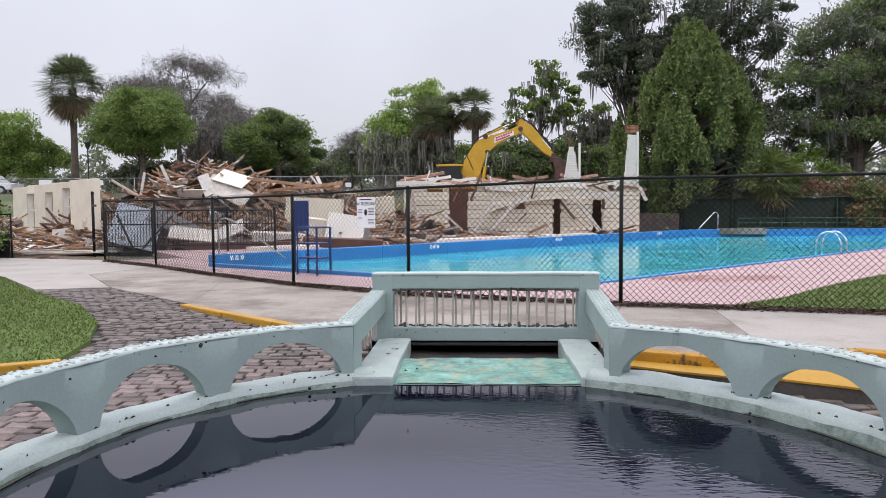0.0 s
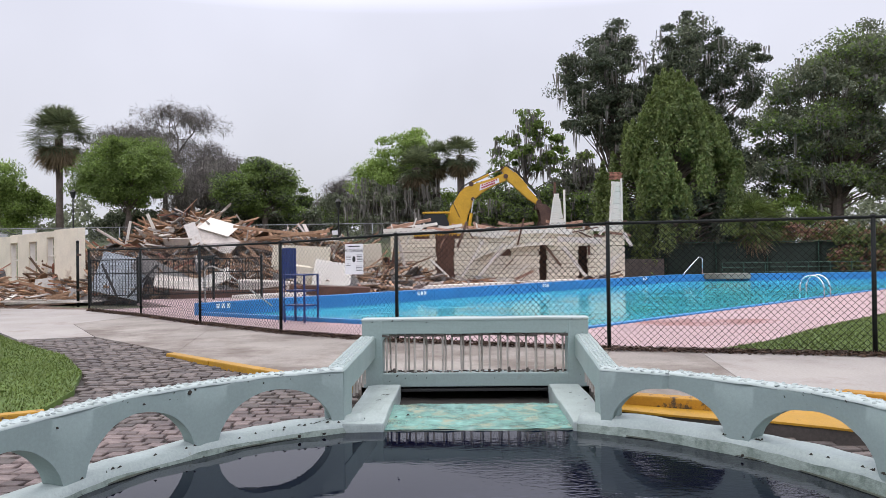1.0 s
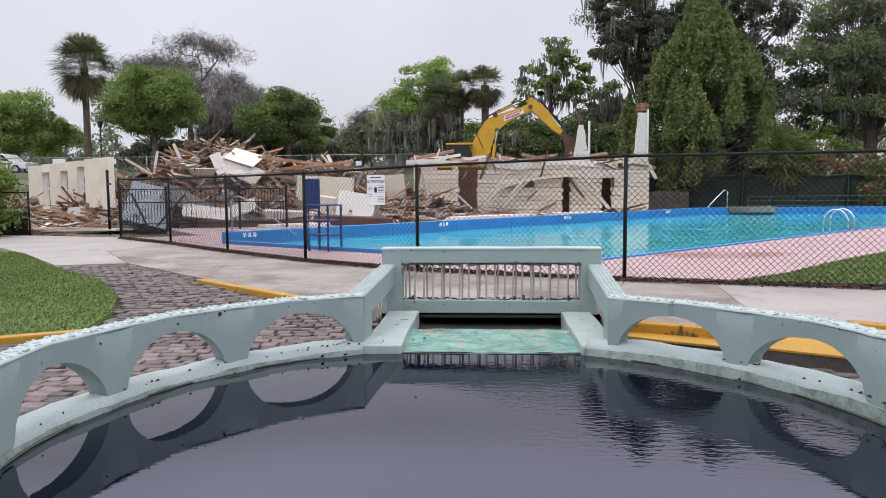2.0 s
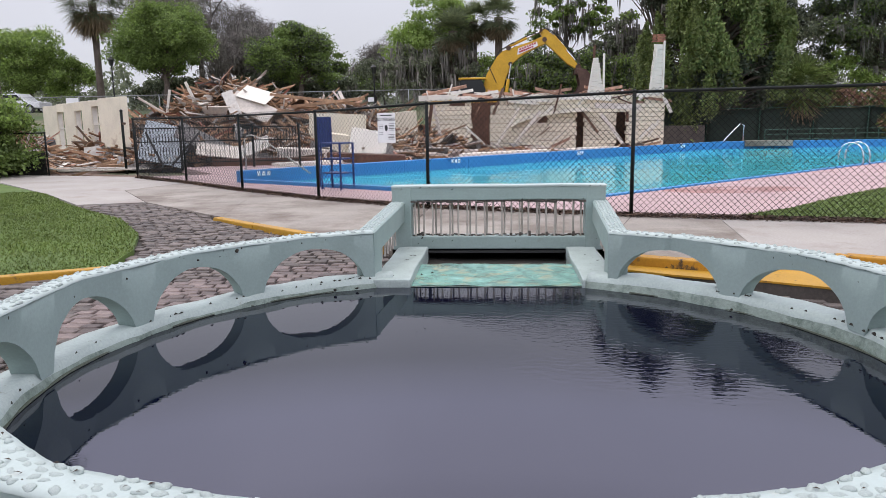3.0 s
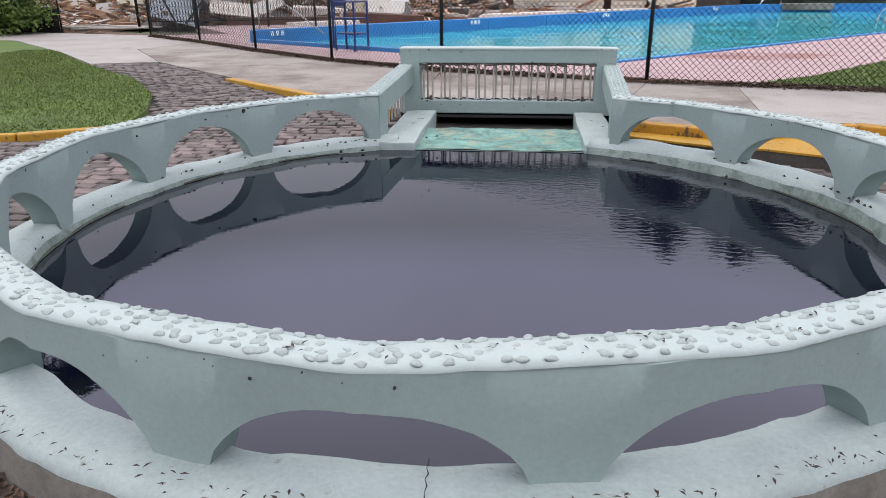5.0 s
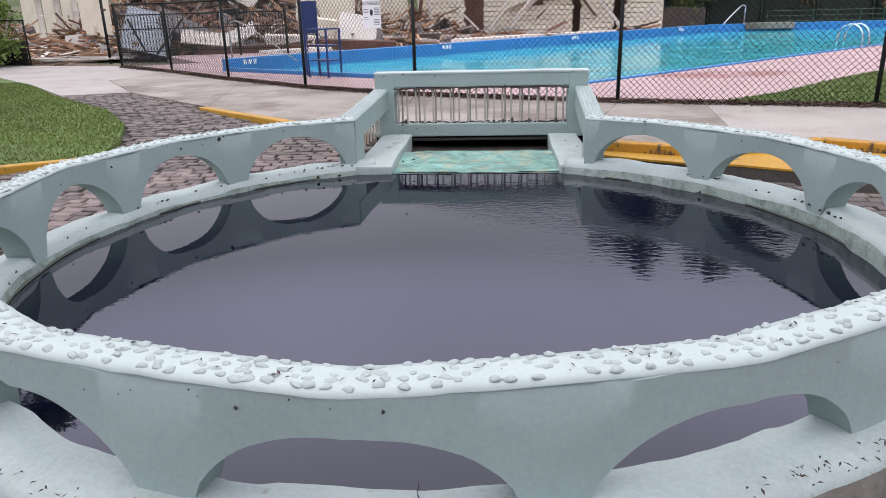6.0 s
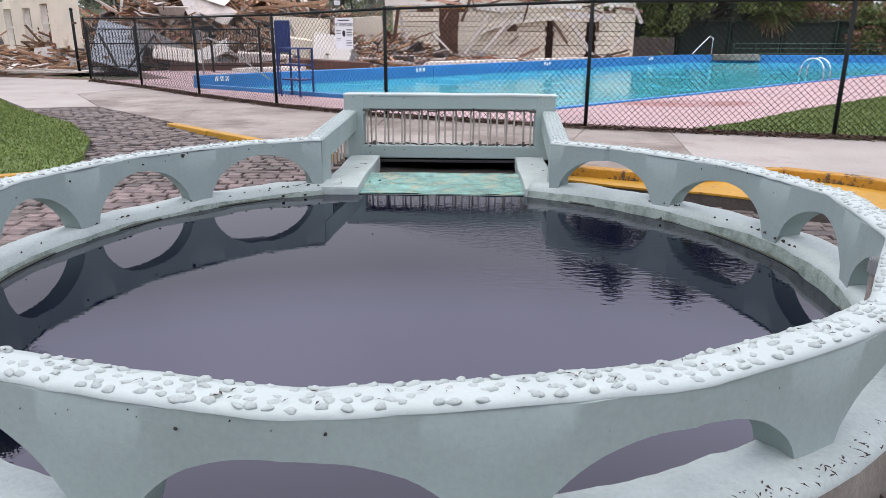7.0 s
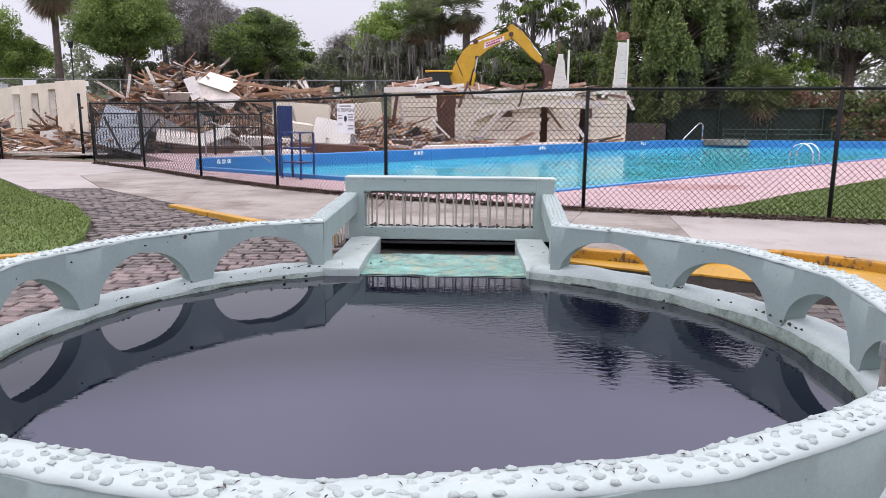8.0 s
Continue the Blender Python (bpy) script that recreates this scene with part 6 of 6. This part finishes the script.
tree("mossy_oak", "grey-green oak hung with moss behind the excavator", (-5.0, 60.5), [(-1.4, 0, 3.2, 2.6, 1.8, 2.2), (1.5, 0, 3.0, 2.2, 1.8, 2.2)], "leaf_grey", 70, 120, 0.15, 0.8, 0.25, 1.8, moss=420, seed=40)
palm("cabbage_palm", "palm with a shaggy drooping head", (0.3, 60), 7.0, 2.0, 55, 13, 0.8)
palm("cabbage_palm", "palm with grey-green drooping fronds", (-3.4, 60), 6.0, 2.2, 60, 14, 1.0)
palm("cabbage_palm", "palm with grey-green drooping fronds", (-1.8, 61), 6.8, 1.9, 45, 15, 0.8)
tree("storm_pruned_tree", "sparse broken-topped tree hung with moss", (6.2, 64), [(0, 0, 8.0, 1.9, 1.5, 3.4), (-2.2, 0, 7.2, 0.9, 0.8, 1.6), (2.3, 0, 8.6, 1.4, 1.2, 1.6), (3.4, 0, 5.6, 2.2, 1.6, 2.2), (-1.0, 0, 3.0, 2.8, 2, 2.2), (0.4, 0, 11.0, 1.3, 1, 1.2), (-2.4, 0, 9.0, 0.8, 0.8, 1.0)], "leaf_mid", 84, 130, 0.17, 0.6, 0.3, 4.0, hollow=0.2, moss=260, seed=17, extra=("leaf_bright", 0.35))
tree("storm_pruned_tree", "sparse mossy tree with bright young leaves", (10.5, 62), [(0, 0, 7.0, 2.2, 1.6, 3.0), (1.8, 0, 4.0, 2.0, 1.8, 2.0), (-1.5, 0, 3.5, 1.8, 1.6, 1.8)], "leaf_grey", 64, 120, 0.17, 0.6, 0.28, 3.5, hollow=0.2, moss=420, seed=18, extra=("leaf_bright", 0.3))
tree("dark_underwood", "dark green undergrowth behind the excavator", (3.5, 58), [(-1, 0, 2.2, 4.0, 1.6, 2.2), (4.5, 0, 2.0, 3.5, 1.6, 2.2)], "leaf_mid", 130, 220, 0.13, 0.9, 0.15, 0.9, moss=200, seed=19, extra=("leaf_dark", 0.7))
tree("dark_underwood", "dark hedge of shrubs behind the street fence", (-25.0, 69), [(-6, 0, 1.6, 5.0, 1.4, 1.7), (3, 0, 1.8, 5.0, 1.4, 1.9), (9, 0, 1.4, 4.0, 1.4, 1.6)], "leaf_dark", 150, 110, 0.16, 0.9, 0.15, 0.7, moss=160, seed=71, extra=("leaf_grey", 0.6))
tree("water_oak", "tall dark oak with ragged crown and moss", (12.1, 55), [(-1.2, 0, 14.2, 3.0, 2.4, 3.0), (1.0, 0, 11.0, 2.6, 2.4, 3.0), (-2.6, 0, 11.8, 1.9, 1.8, 1.8), (0.2, 0, 17.2, 2.2, 1.6, 2.0)], "leaf_dark", 150, 240, 0.12, 0.85, 0.42, 4.0, hollow=0.25, moss=130, seed=20, extra=("leaf_grey", 0.25))
tree("water_oak", "tall dark oak with ragged crown and moss", (17.8, 55), [(0, 0, 16.0, 2.8, 2.4, 4.4), (-2.4, 0, 13.0, 2.0, 2, 2.8), (2.8, 0, 14.0, 2.8, 2, 2.2), (1.8, 0, 10.5, 3.0, 2, 2.2), (4.6, 0, 16.5, 1.8, 1.2, 0.8), (3.5, 0, 6.5, 3.0, 1.8, 3.5)], "leaf_dark", 180, 240, 0.12, 0.85, 0.45, 4.5, hollow=0.25, moss=130, seed=21, extra=("leaf_grey", 0.25))
tree("live_oak", "broad grey-green oak with hanging moss", (26.5, 51), [(0, 0, 11.2, 4.6, 3, 4.2), (-3.6, 0, 9.0, 2.4, 2.4, 2.8), (3.6, 0, 10.5, 4.0, 3, 4.6), (3.0, 0, 15.2, 2.8, 2, 2.4), (0.3, 0, 6.4, 4.4, 3, 1.5), (2.0, 0, 14.6, 3.0, 2, 2.4)], "leaf_grey", 300, 260, 0.12, 1.1, 0.5, 4.0, hollow=0.25, moss=200, seed=22, extra=("leaf_mid", 0.35))
tree("live_oak", "dark oak beyond the green fence", (33.5, 46), [(0, 0, 10, 4.5, 3, 5.0)], "leaf_grey", 130, 260, 0.13, 1.1, 0.5, 4.0, seed=23, moss=200, extra=("leaf_grey", 0.4))


def cedar():
    """A dense pointed evergreen: drooping sprays on a cone with bulging shoulders."""
    rnd = random.Random(26)
    root = thing("cedar_tree", "dense olive-green pointed evergreen", "tree", (14.3, 47.5, -0.2))
    bm = fresh()
    tube(bm, [(0, 0, 0), (0, 0, 4), (0, 0, 9), (0, 0, 13.1)], [0.5, 0.4, 0.2, 0.04], 9)
    ends, rad = [], []
    for i in range(190):
        t = rnd.random() ** 0.8
        z = 1.7 + 10.9 * t
        a = rnd.uniform(0, 6.283)
        r = min(4.7, 6.6 * (1.02 - t) ** 0.85) * rnd.uniform(0.78, 1.05)
        tall = rnd.uniform(1.5, 2.8) * (0.75 + 0.4 * (1 - t))
        wide = rnd.uniform(0.55, 0.95)
        foot = Vector((r * math.cos(a), r * math.sin(a), z))
        # one bough: a plume that narrows to its tip and leans outwards a little
        for j in range(6):
            q = j / 5
            e = foot + Vector((0.25 * q * math.cos(a), 0.25 * q * math.sin(a), tall * (q - 0.45)))
            ends.append(tuple(e))
            w = wide * (1.05 - 0.85 * q ** 1.4)
            rad.append((w, w, tall * 0.2))
        tube(bm, [(0, 0, max(0.8, z - 1.6)), foot * 0.55 + Vector((0, 0, (z - 1.0) * 0.45)), foot], [0.08, 0.06, 0.02], 4, False)
    part("trunk", bm, M["bark"], root, "hidden dark trunk")
    v, f = leaf_cloud(ends, rad, 150, 0.11, droop=-0.9)
    tagged(fast_mesh("crown", v, f, M["leaf_cedar"], root, "dense feathery sprays"), kind="stuff")
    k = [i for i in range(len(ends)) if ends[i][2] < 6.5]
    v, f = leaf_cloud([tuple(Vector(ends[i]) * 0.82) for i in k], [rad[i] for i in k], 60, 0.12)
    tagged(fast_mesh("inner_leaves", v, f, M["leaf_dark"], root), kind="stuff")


cedar()
tree("shrub", "tall bushy green shrub at the lawn's edge", (-17.9, 22.6), [(0, 0, 1.9, 2.4, 2.0, 1.7), (-0.6, 0, 3.3, 1.7, 1.5, 1.2)], "leaf_mid", 110, 260, 0.09, 0.6, 0.1, 0.5, seed=61, extra=("leaf_bright", 0.35))
palm("cabbage_palm", "tall palm with a leaning bare brown trunk", (-17.3, 24.3), 13.0, 2.6, 70, 62, 0.4, lean=-1.0)
palm("cabbage_palm", "low palm with yellow-green fronds over dead ones", (18.6, 45.9), 3.6, 2.4, 60, 27, 1.1, z0=-0.3, leaf="leaf_cedar")
tree("shrub", "shrub with pinkish dry leaves over the fence", (21.0, 46.2), [(0, 0, 2.3, 2.2, 0.9, 1.2), (2.8, 0, 2.4, 1.6, 0.9, 1.3)], "leaf_rust", 50, 110, 0.13, 0.6, 0.1, 0.7, seed=28, extra=("leaf_cedar", 0.8))
tree("shrub", "olive shrub with dry leaves leaning over the fence", (24.6, 43.8), [(0, 0, 1.9, 2.0, 0.9, 1.5)], "leaf_cedar", 44, 120, 0.13, 0.6, 0.1, 0.6, seed=29, extra=("leaf_rust", 0.5))
tree("sapling", "pale green sapling behind the green fence", (22.6, 50), [(0, 0, 4.0, 1.6, 1.2, 2.2), (2.2, 0, 3.2, 1.3, 1.1, 1.6)], "leaf_bright", 50, 110, 0.14, 0.6, 0.12, 1.5, seed=30)


def far_woods():
    """The distant tree line, too far to count."""
    rnd = random.Random(44)
    ends, rad = [], []
    for i in range(900):
        x = rnd.uniform(-110, 120)
        y = 105 + rnd.uniform(-6, 14)
        h = 3.0 + 3.5 * (0.5 + noise.noise(Vector((x * 0.06, 3, 0)))) + (3.0 if x > 14 else 0)
        ends.append((x, y, land(x, y) + rnd.uniform(0.2, max(1, h))))
        q = rnd.uniform(1.0, 2.2)
        rad.append((q, q, q * 0.8))
    v, f = leaf_cloud(ends, rad, 70, 0.34)
    tagged(fast_mesh("far_woods", v, f, M["leaf_grey"], None), "distant grey-green tree line", "woods", kind="stuff")


far_woods()

# ---- pavers round the basin ----


def paver_field():
    rnd = random.Random(51)
    L, W, G = 0.2, 0.155, 0.022
    me_list = []
    for s in range(6):
        v, f = [], []
        a, b = (L - G) / 2, (W - G) / 2
        j = [rnd.uniform(-0.017, 0.017) for _ in range(8)]
        low = [(-a + j[0], -b + j[1], -0.05), (a + j[2], -b + j[3], -0.05), (a + j[4], b + j[5], -0.05), (-a + j[6], b + j[7], -0.05)]
        mid = [(x, y, -0.006) for x, y, _ in low]
        top = [(x * 0.93, y * 0.87, 0.0035 + rnd.uniform(-0.002, 0.002)) for x, y, _ in low]
        v = low + mid + top
        for k in range(4):
            n = (k + 1) % 4
            f.append((k, n, 4 + n, 4 + k))
            f.append((4 + k, 4 + n, 8 + n, 8 + k))
        f.append((8, 9, 10, 11))
        m = bpy.data.meshes.new("brick")
        m.from_pydata(v, [], f)
        m.materials.append(M["brick"])
        me_list.append((m, v, f))
    V, F = [], []
    picked = 0
    row = 0
    y = -3.2
    while y < 14.6:
        x = -9.2 + (row % 2) * L / 2 + rnd.uniform(-0.04, 0.04)
        while x < 9.0:
            xx = x + rnd.uniform(-0.014, 0.014)
            # rows swing gently with the path
            yy = y + 0.10 * math.sin(x * 0.45) + 0.16 * (x + 4) * (1 if x < 0 else 0) * 0.25 + rnd.uniform(-0.012, 0.012)
            ex, ey = xx - CX, yy - CY
            r = math.hypot(ex / (1.055 if ex > 0 else 1), ey)
            ok = r > 3.15 and inside((xx, yy), lowpoly) and not inside((xx, yy), lawn_left)
            if ok and -0.95 < xx < 1.85 and yy > 6.0:
                ok = False
            if ok and inside((xx, yy + 0.06), tread):
                ok = False
            if ok and xx < 0 and yy < 6.2 and inside((xx, yy), [(-12, 5.4), (-9, 6.3), (-5.3, 7.35), (-4.2, 7.95), (-4.3, 8.2), (-12, 8)]):
                ok = False
            if ok:
                m = pose(xx, yy, low_z(xx, yy) + rnd.uniform(-0.008, 0.008), rnd.uniform(-4, 4), rnd.uniform(-3, 3), rnd.uniform(-6, 6) + 3.5 * math.cos(x * 0.45))
                me, bv, bf = rnd.choice(me_list)
                if picked < 300 and -3.6 < xx < -0.9 and 5.4 < yy < 8.6 and r < 4.7:
                    o = link("brick", me, None, pavers)
                    o.matrix_basis = m
                    picked += 1
                else:
                    k = len(V)
                    V += [tuple(m @ Vector(p)) for p in bv]
                    F += [tuple(k + i for i in q) for q in bf]
            x += L
        y += W
        row += 1
    tagged(raw("brick_field", V, F, M["brick_far"], pavers, "worn grey-brown brick pavers"), kind="stuff")


paver_field()

# fallen twigs and leaf bits on the ledge and wall
rnd = random.Random(77)
v, f = [], []
for i in range(460):
    d = rnd.uniform(-165, -20)
    if rnd.random() < 0.75:
        x, y = stretch(rnd.uniform(3.02, 3.12), d)
        z = ledge_z(d) + 0.022
    else:
        x, y = ring_pt(d, rnd.uniform(-0.07, 0.07))
        z = top_z(d) + 0.02
    a, l2, w = rnd.uniform(0, 6.28), rnd.uniform(0.004, 0.02), rnd.uniform(0.002, 0.006)
    k = len(v)
    c, s_ = math.cos(a), math.sin(a)
    v += [(x - l2 * c, y - l2 * s_, z), (x + w * s_, y - w * c, z + 0.003), (x + l2 * c, y + l2 * s_, z), (x - w * s_, y + w * c, z + 0.003)]
    f.append((k, k + 1, k + 2, k + 3))
tagged(raw("leaf_bits", v, f, surface("brown_leaf_bits", (0.05, 0.035, 0.025), 0.5, 1.4, 20, 3, 0.9, 0)), "scattered dark leaf bits on the basin", "leaf litter", kind="stuff")

# soil and dead leaves gathered round the foot of the basin
v, f = [], []
for i in range(5000):
    d = rnd.uniform(-200, 30)
    x, y = stretch(3.13 + abs(rnd.gauss(0, 0.09)), d)
    z = low_z(x, y) + rnd.uniform(0.004, 0.03)
    a, l2, w = rnd.uniform(0, 6.28), rnd.uniform(0.012, 0.04), rnd.uniform(0.006, 0.016)
    k = len(v)
    c, s_ = math.cos(a), math.sin(a)
    v += [(x - l2 * c, y - l2 * s_, z), (x + w * s_, y - w * c, z + rnd.uniform(-0.006, 0.012)), (x + l2 * c, y + l2 * s_, z), (x - w * s_, y + w * c, z + rnd.uniform(-0.006, 0.012))]
    f.append((k, k + 1, k + 2, k + 3))
tagged(raw("leaf_drift", v, f, bpy.data.materials["dead_leaf_litter"]), "dead brown leaves drifted against the basin", "leaf litter", kind="stuff")

# ---- wear on the basin: pits, moss clumps, a crack, marks on the pool wall ----


def blob(bm, c, r, seed):
    res = bmesh.ops.create_icosphere(bm, subdivisions=2, radius=1.0, matrix=Matrix.Translation(c) @ Matrix.Diagonal((*r, 1)))
    for v in res["verts"]:
        v.co += noise.noise_vector(v.co * 40 + Vector((seed, 0, 0))) * min(r) * 0.8


wear = surface("black_moss_and_dirt", (0.022, 0.02, 0.014), 0.5, 1.6, 40, 5, 0.95, 0.6)
for i, (deg, off, z, s) in enumerate(((36.5, -0.19, -0.035, 0.03), (117.0, -0.19, -0.04, 0.03), (122.0, -0.2, -0.03, 0.035), (-80.0, -0.02, ledge_z(-80) + 0.02, 0.05))):
    bm = fresh()
    x, y = ring_pt(deg, off)
    blob(bm, (x, y, z), (s * 0.5, s * 0.3, s * 0.4), i)
    part("moss_clump", bm, wear, basin, "dark moss clump")
for i, (deg, z, s) in enumerate(((142.0, 0.47, 0.016), (141.0, 0.485, 0.008), (150.5, 0.45, 0.009), (128.0, 0.46, 0.007), (166.0, 0.44, 0.008), (131.0, 0.49, 0.006), (-97.0, 0.46, 0.006), (-88.0, 0.48, 0.005))):
    bm = fresh()
    x, y = ring_pt(deg, -0.095 if i < 6 else 0.095)
    blob(bm, (x, y, z), (s, s, s), i + 20)
    part("pit", bm, wear, basin, "dark chipped pit")
# a crack across the near ledge and one in the far left ledge
for pts in ([stretch(2.80 + 0.03 * i, -86.4 + 0.09 * math.sin(i * 2.7)) + (ledge_z(-86) + 0.024 - 0.002 * abs(i - 4),) for i in range(9)], [stretch(2.73 + 0.035 * i, 118.5 - 1.2 * i + 0.5 * math.sin(i * 3)) + (ledge_z(118) + 0.02,) for i in range(6)]):
    bm = fresh()
    tube(bm, pts, [0.0012 + 0.0012 * (i % 2) for i in range(len(pts))], 5)
    part("crack", bm, wear, basin, "dark crack in the ledge")
# dirt and flaked paint in short irregular patches along the ledge's inner edge
crnd = random.Random(44)
v, f = [], []
for i in range(64):
    d = crnd.choice((crnd.gauss(119, 3.5), crnd.gauss(37, 3), crnd.gauss(14, 4), crnd.uniform(100, 200)))
    c = Vector((*stretch(crnd.gauss(2.768, 0.012), d), ledge_z(d) - 0.005 + crnd.uniform(-0.01, 0.012)))
    t = Vector((-math.sin(radians(d)), math.cos(radians(d)), 0))
    o = Vector((math.cos(radians(d)), math.sin(radians(d)), 0.5))
    l2, w = crnd.uniform(0.004, 0.026), crnd.uniform(0.0015, 0.005)
    k = len(v)
    v += [tuple(c - t * l2), tuple(c + o * w + t * l2 * crnd.uniform(-0.6, 0.2) + Vector((0, 0, 0.012))), tuple(c + t * l2), tuple(c - o * w + t * l2 * crnd.uniform(-0.2, 0.6)), tuple(c + Vector((0, 0, 0.014)))]
    f += [(k, k + 1, k + 4), (k + 1, k + 2, k + 4), (k + 2, k + 3, k + 4), (k + 3, k, k + 4)]
tagged(raw("ledge_dirt", v, f, wear, basin, "dark dirt flecks along the ledge"), kind="stuff")
# algae along the waterline of the ledge
bm = fresh()
tube(bm, [stretch(2.744 + 0.035 * max(0, -math.sin(radians(60 - 2 * i))) + 0.02 * noise.noise(Vector((i * 0.23, 0, 9))), 60 - 2 * i) + (WATER + 0.004,) for i in range(154)], [0.010 + 0.010 * noise.noise(Vector((i * 0.41, 3, 0))) for i in range(154)], 6)
part("waterline_algae", bm, surface("dark_green_waterline_algae", (0.05, 0.062, 0.04), 0.5, 1.5, 40, 5, 0.6, 0.6), basin, "dark green algae at the waterline")
# depth marks on the far pool wall, too small to read
for x, y in ((-1.2, 25.32), (3.7, 30.3), (-6.45, 20.1), (9.3, 36.1)):
    mark = thing("depth_mark", "white painted depth mark on the blue pool wall", "pool marking", (x, y, 0.352), 47, group="depth marks on the pool wall")
    for k in range(3):
        bm = fresh()
        box(bm, (-0.16 + 0.16 * k, -0.02, 0), (0.1, 0.16, 0.006))
        box(bm, (-0.16 + 0.16 * k, -0.163, -0.12), (0.1, 0.006, 0.13))
        part("print_bar", bm, M["sign"], mark)


def valve_post():
    x, y = stretch(2.82, -18.5)
    root = thing("valve_post", "short grey metal pipe stub with a capped head on the ledge", "valve post", (x, y, ledge_z(-18) - 0.03))
    bm = fresh()
    tube(bm, [(0, 0, 0), (0, 0, 0.1), (0, 0, 0.24)], [0.055, 0.05, 0.05], 14)
    part("pipe", bm, M["path"], root, "grey weathered pipe")
    bm = fresh()
    bmesh.ops.create_cone(bm, cap_ends=True, segments=18, radius1=0.068, radius2=0.064, depth=0.085, matrix=Matrix.Translation((0, 0, 0.28)))
    bmesh.ops.bevel(bm, geom=bm.edges[:], offset=0.006, segments=2, affect="EDGES")
    head = part("head", bm, M["galv"], root, "dull metal capped head")
    bm = fresh()
    box(bm, (-0.03, -0.06, 0.29), (0.035, 0.02, 0.02), bevel=0.004)
    part("spout", bm, M["steel"], head)


valve_post()

# reddish stain where rusty water has dried on the deck
srnd = random.Random(88)
bm = fresh()
ring = []
for i in range(40):
    a = 2 * math.pi * i / 40
    r = 1 + 0.28 * noise.noise(Vector((math.cos(a) * 2.2, math.sin(a) * 2.2, 4)))
    ring.append(bm.verts.new((5.75 + 1.55 * r * math.cos(a) + 0.35 * r * math.sin(a), 16.05 + 0.75 * r * math.sin(a), 0.0165)))
bm.faces.new(ring)
part("rust_stain", bm, surface("reddish_dried_stain", (0.29, 0.15, 0.13), 0.75, 1.2, 9, 1.2, 0.8, 0.1, stain=(0.40, 0.27, 0.26), stain_scale=1.3, stain_at=(0.5, 0.62)), bpy.data.objects["pool_deck"], "reddish dried stain on the deck")


def paint_flakes(name, spots, parent, label):
    """Small ragged patches where paint has come off, a few millimetres proud of the face; normal: the way the face looks."""
    v, f = [], []
    for (x, y, z), normal, size in spots:
        w = Vector(normal).normalized()
        t = w.orthogonal().normalized()
        b = w.cross(t)
        k = len(v)
        n = 9
        for i in range(n):
            a = 2 * math.pi * i / n
            r = size * srnd.uniform(0.45, 1.1)
            v.append(tuple(Vector((x, y, z)) + t * r * math.cos(a) * 1.4 + b * r * math.sin(a) * 0.7 + w * 0.004))
        f.append(tuple(range(k, k + n)))
    tagged(raw(name, v, f, wear, parent, label), kind="stuff")


spots = []
for i in range(26):
    d = srnd.choice((srnd.uniform(100, 215), srnd.uniform(0, 62)))
    inner = Vector((-math.cos(radians(d)), -math.sin(radians(d)), 0))
    p = ring_pt(d, -0.091)
    top = srnd.random() < 0.6
    spots.append(((*p, top_z(d) - srnd.uniform(0.008, 0.03) if top else srnd.uniform(0.42, 0.47)), inner, srnd.uniform(0.003, 0.011)))
for i in range(14):
    d = srnd.uniform(-118, -58)
    p = ring_pt(d, 0.092)
    spots.append(((*p, srnd.uniform(0.40, 0.52)), (math.cos(radians(d)), math.sin(radians(d)), 0), srnd.uniform(0.002, 0.005)))
paint_flakes("paint_flakes", spots, basin, "dark chips in the wall's paint")
spill = bpy.data.objects["spillway"]
spots = []
for x0, x1 in ((-0.74, -0.44), (1.42, 1.68)):
    for i in range(4):
        spots.append(((srnd.uniform(x0, x1), srnd.uniform(7.3, 8.6), 0.035), (0, 0, 1), srnd.uniform(0.006, 0.035)))
paint_flakes("paint_flakes", spots, spill, "dark peeling patches on the blocks")
bridge_ob = bpy.data.objects["footbridge_parapet"]
spots = []
for i in range(22):
    spots.append(((srnd.uniform(-1.3, 1.3), -0.022, srnd.choice((srnd.uniform(0.755, 0.79), srnd.uniform(0.61, 0.63), srnd.uniform(-0.02, 0.13)))), (0, -1, 0), srnd.uniform(0.003, 0.012)))
paint_flakes("paint_flakes", spots, bridge_ob, "dark chips along the parapet's edges")
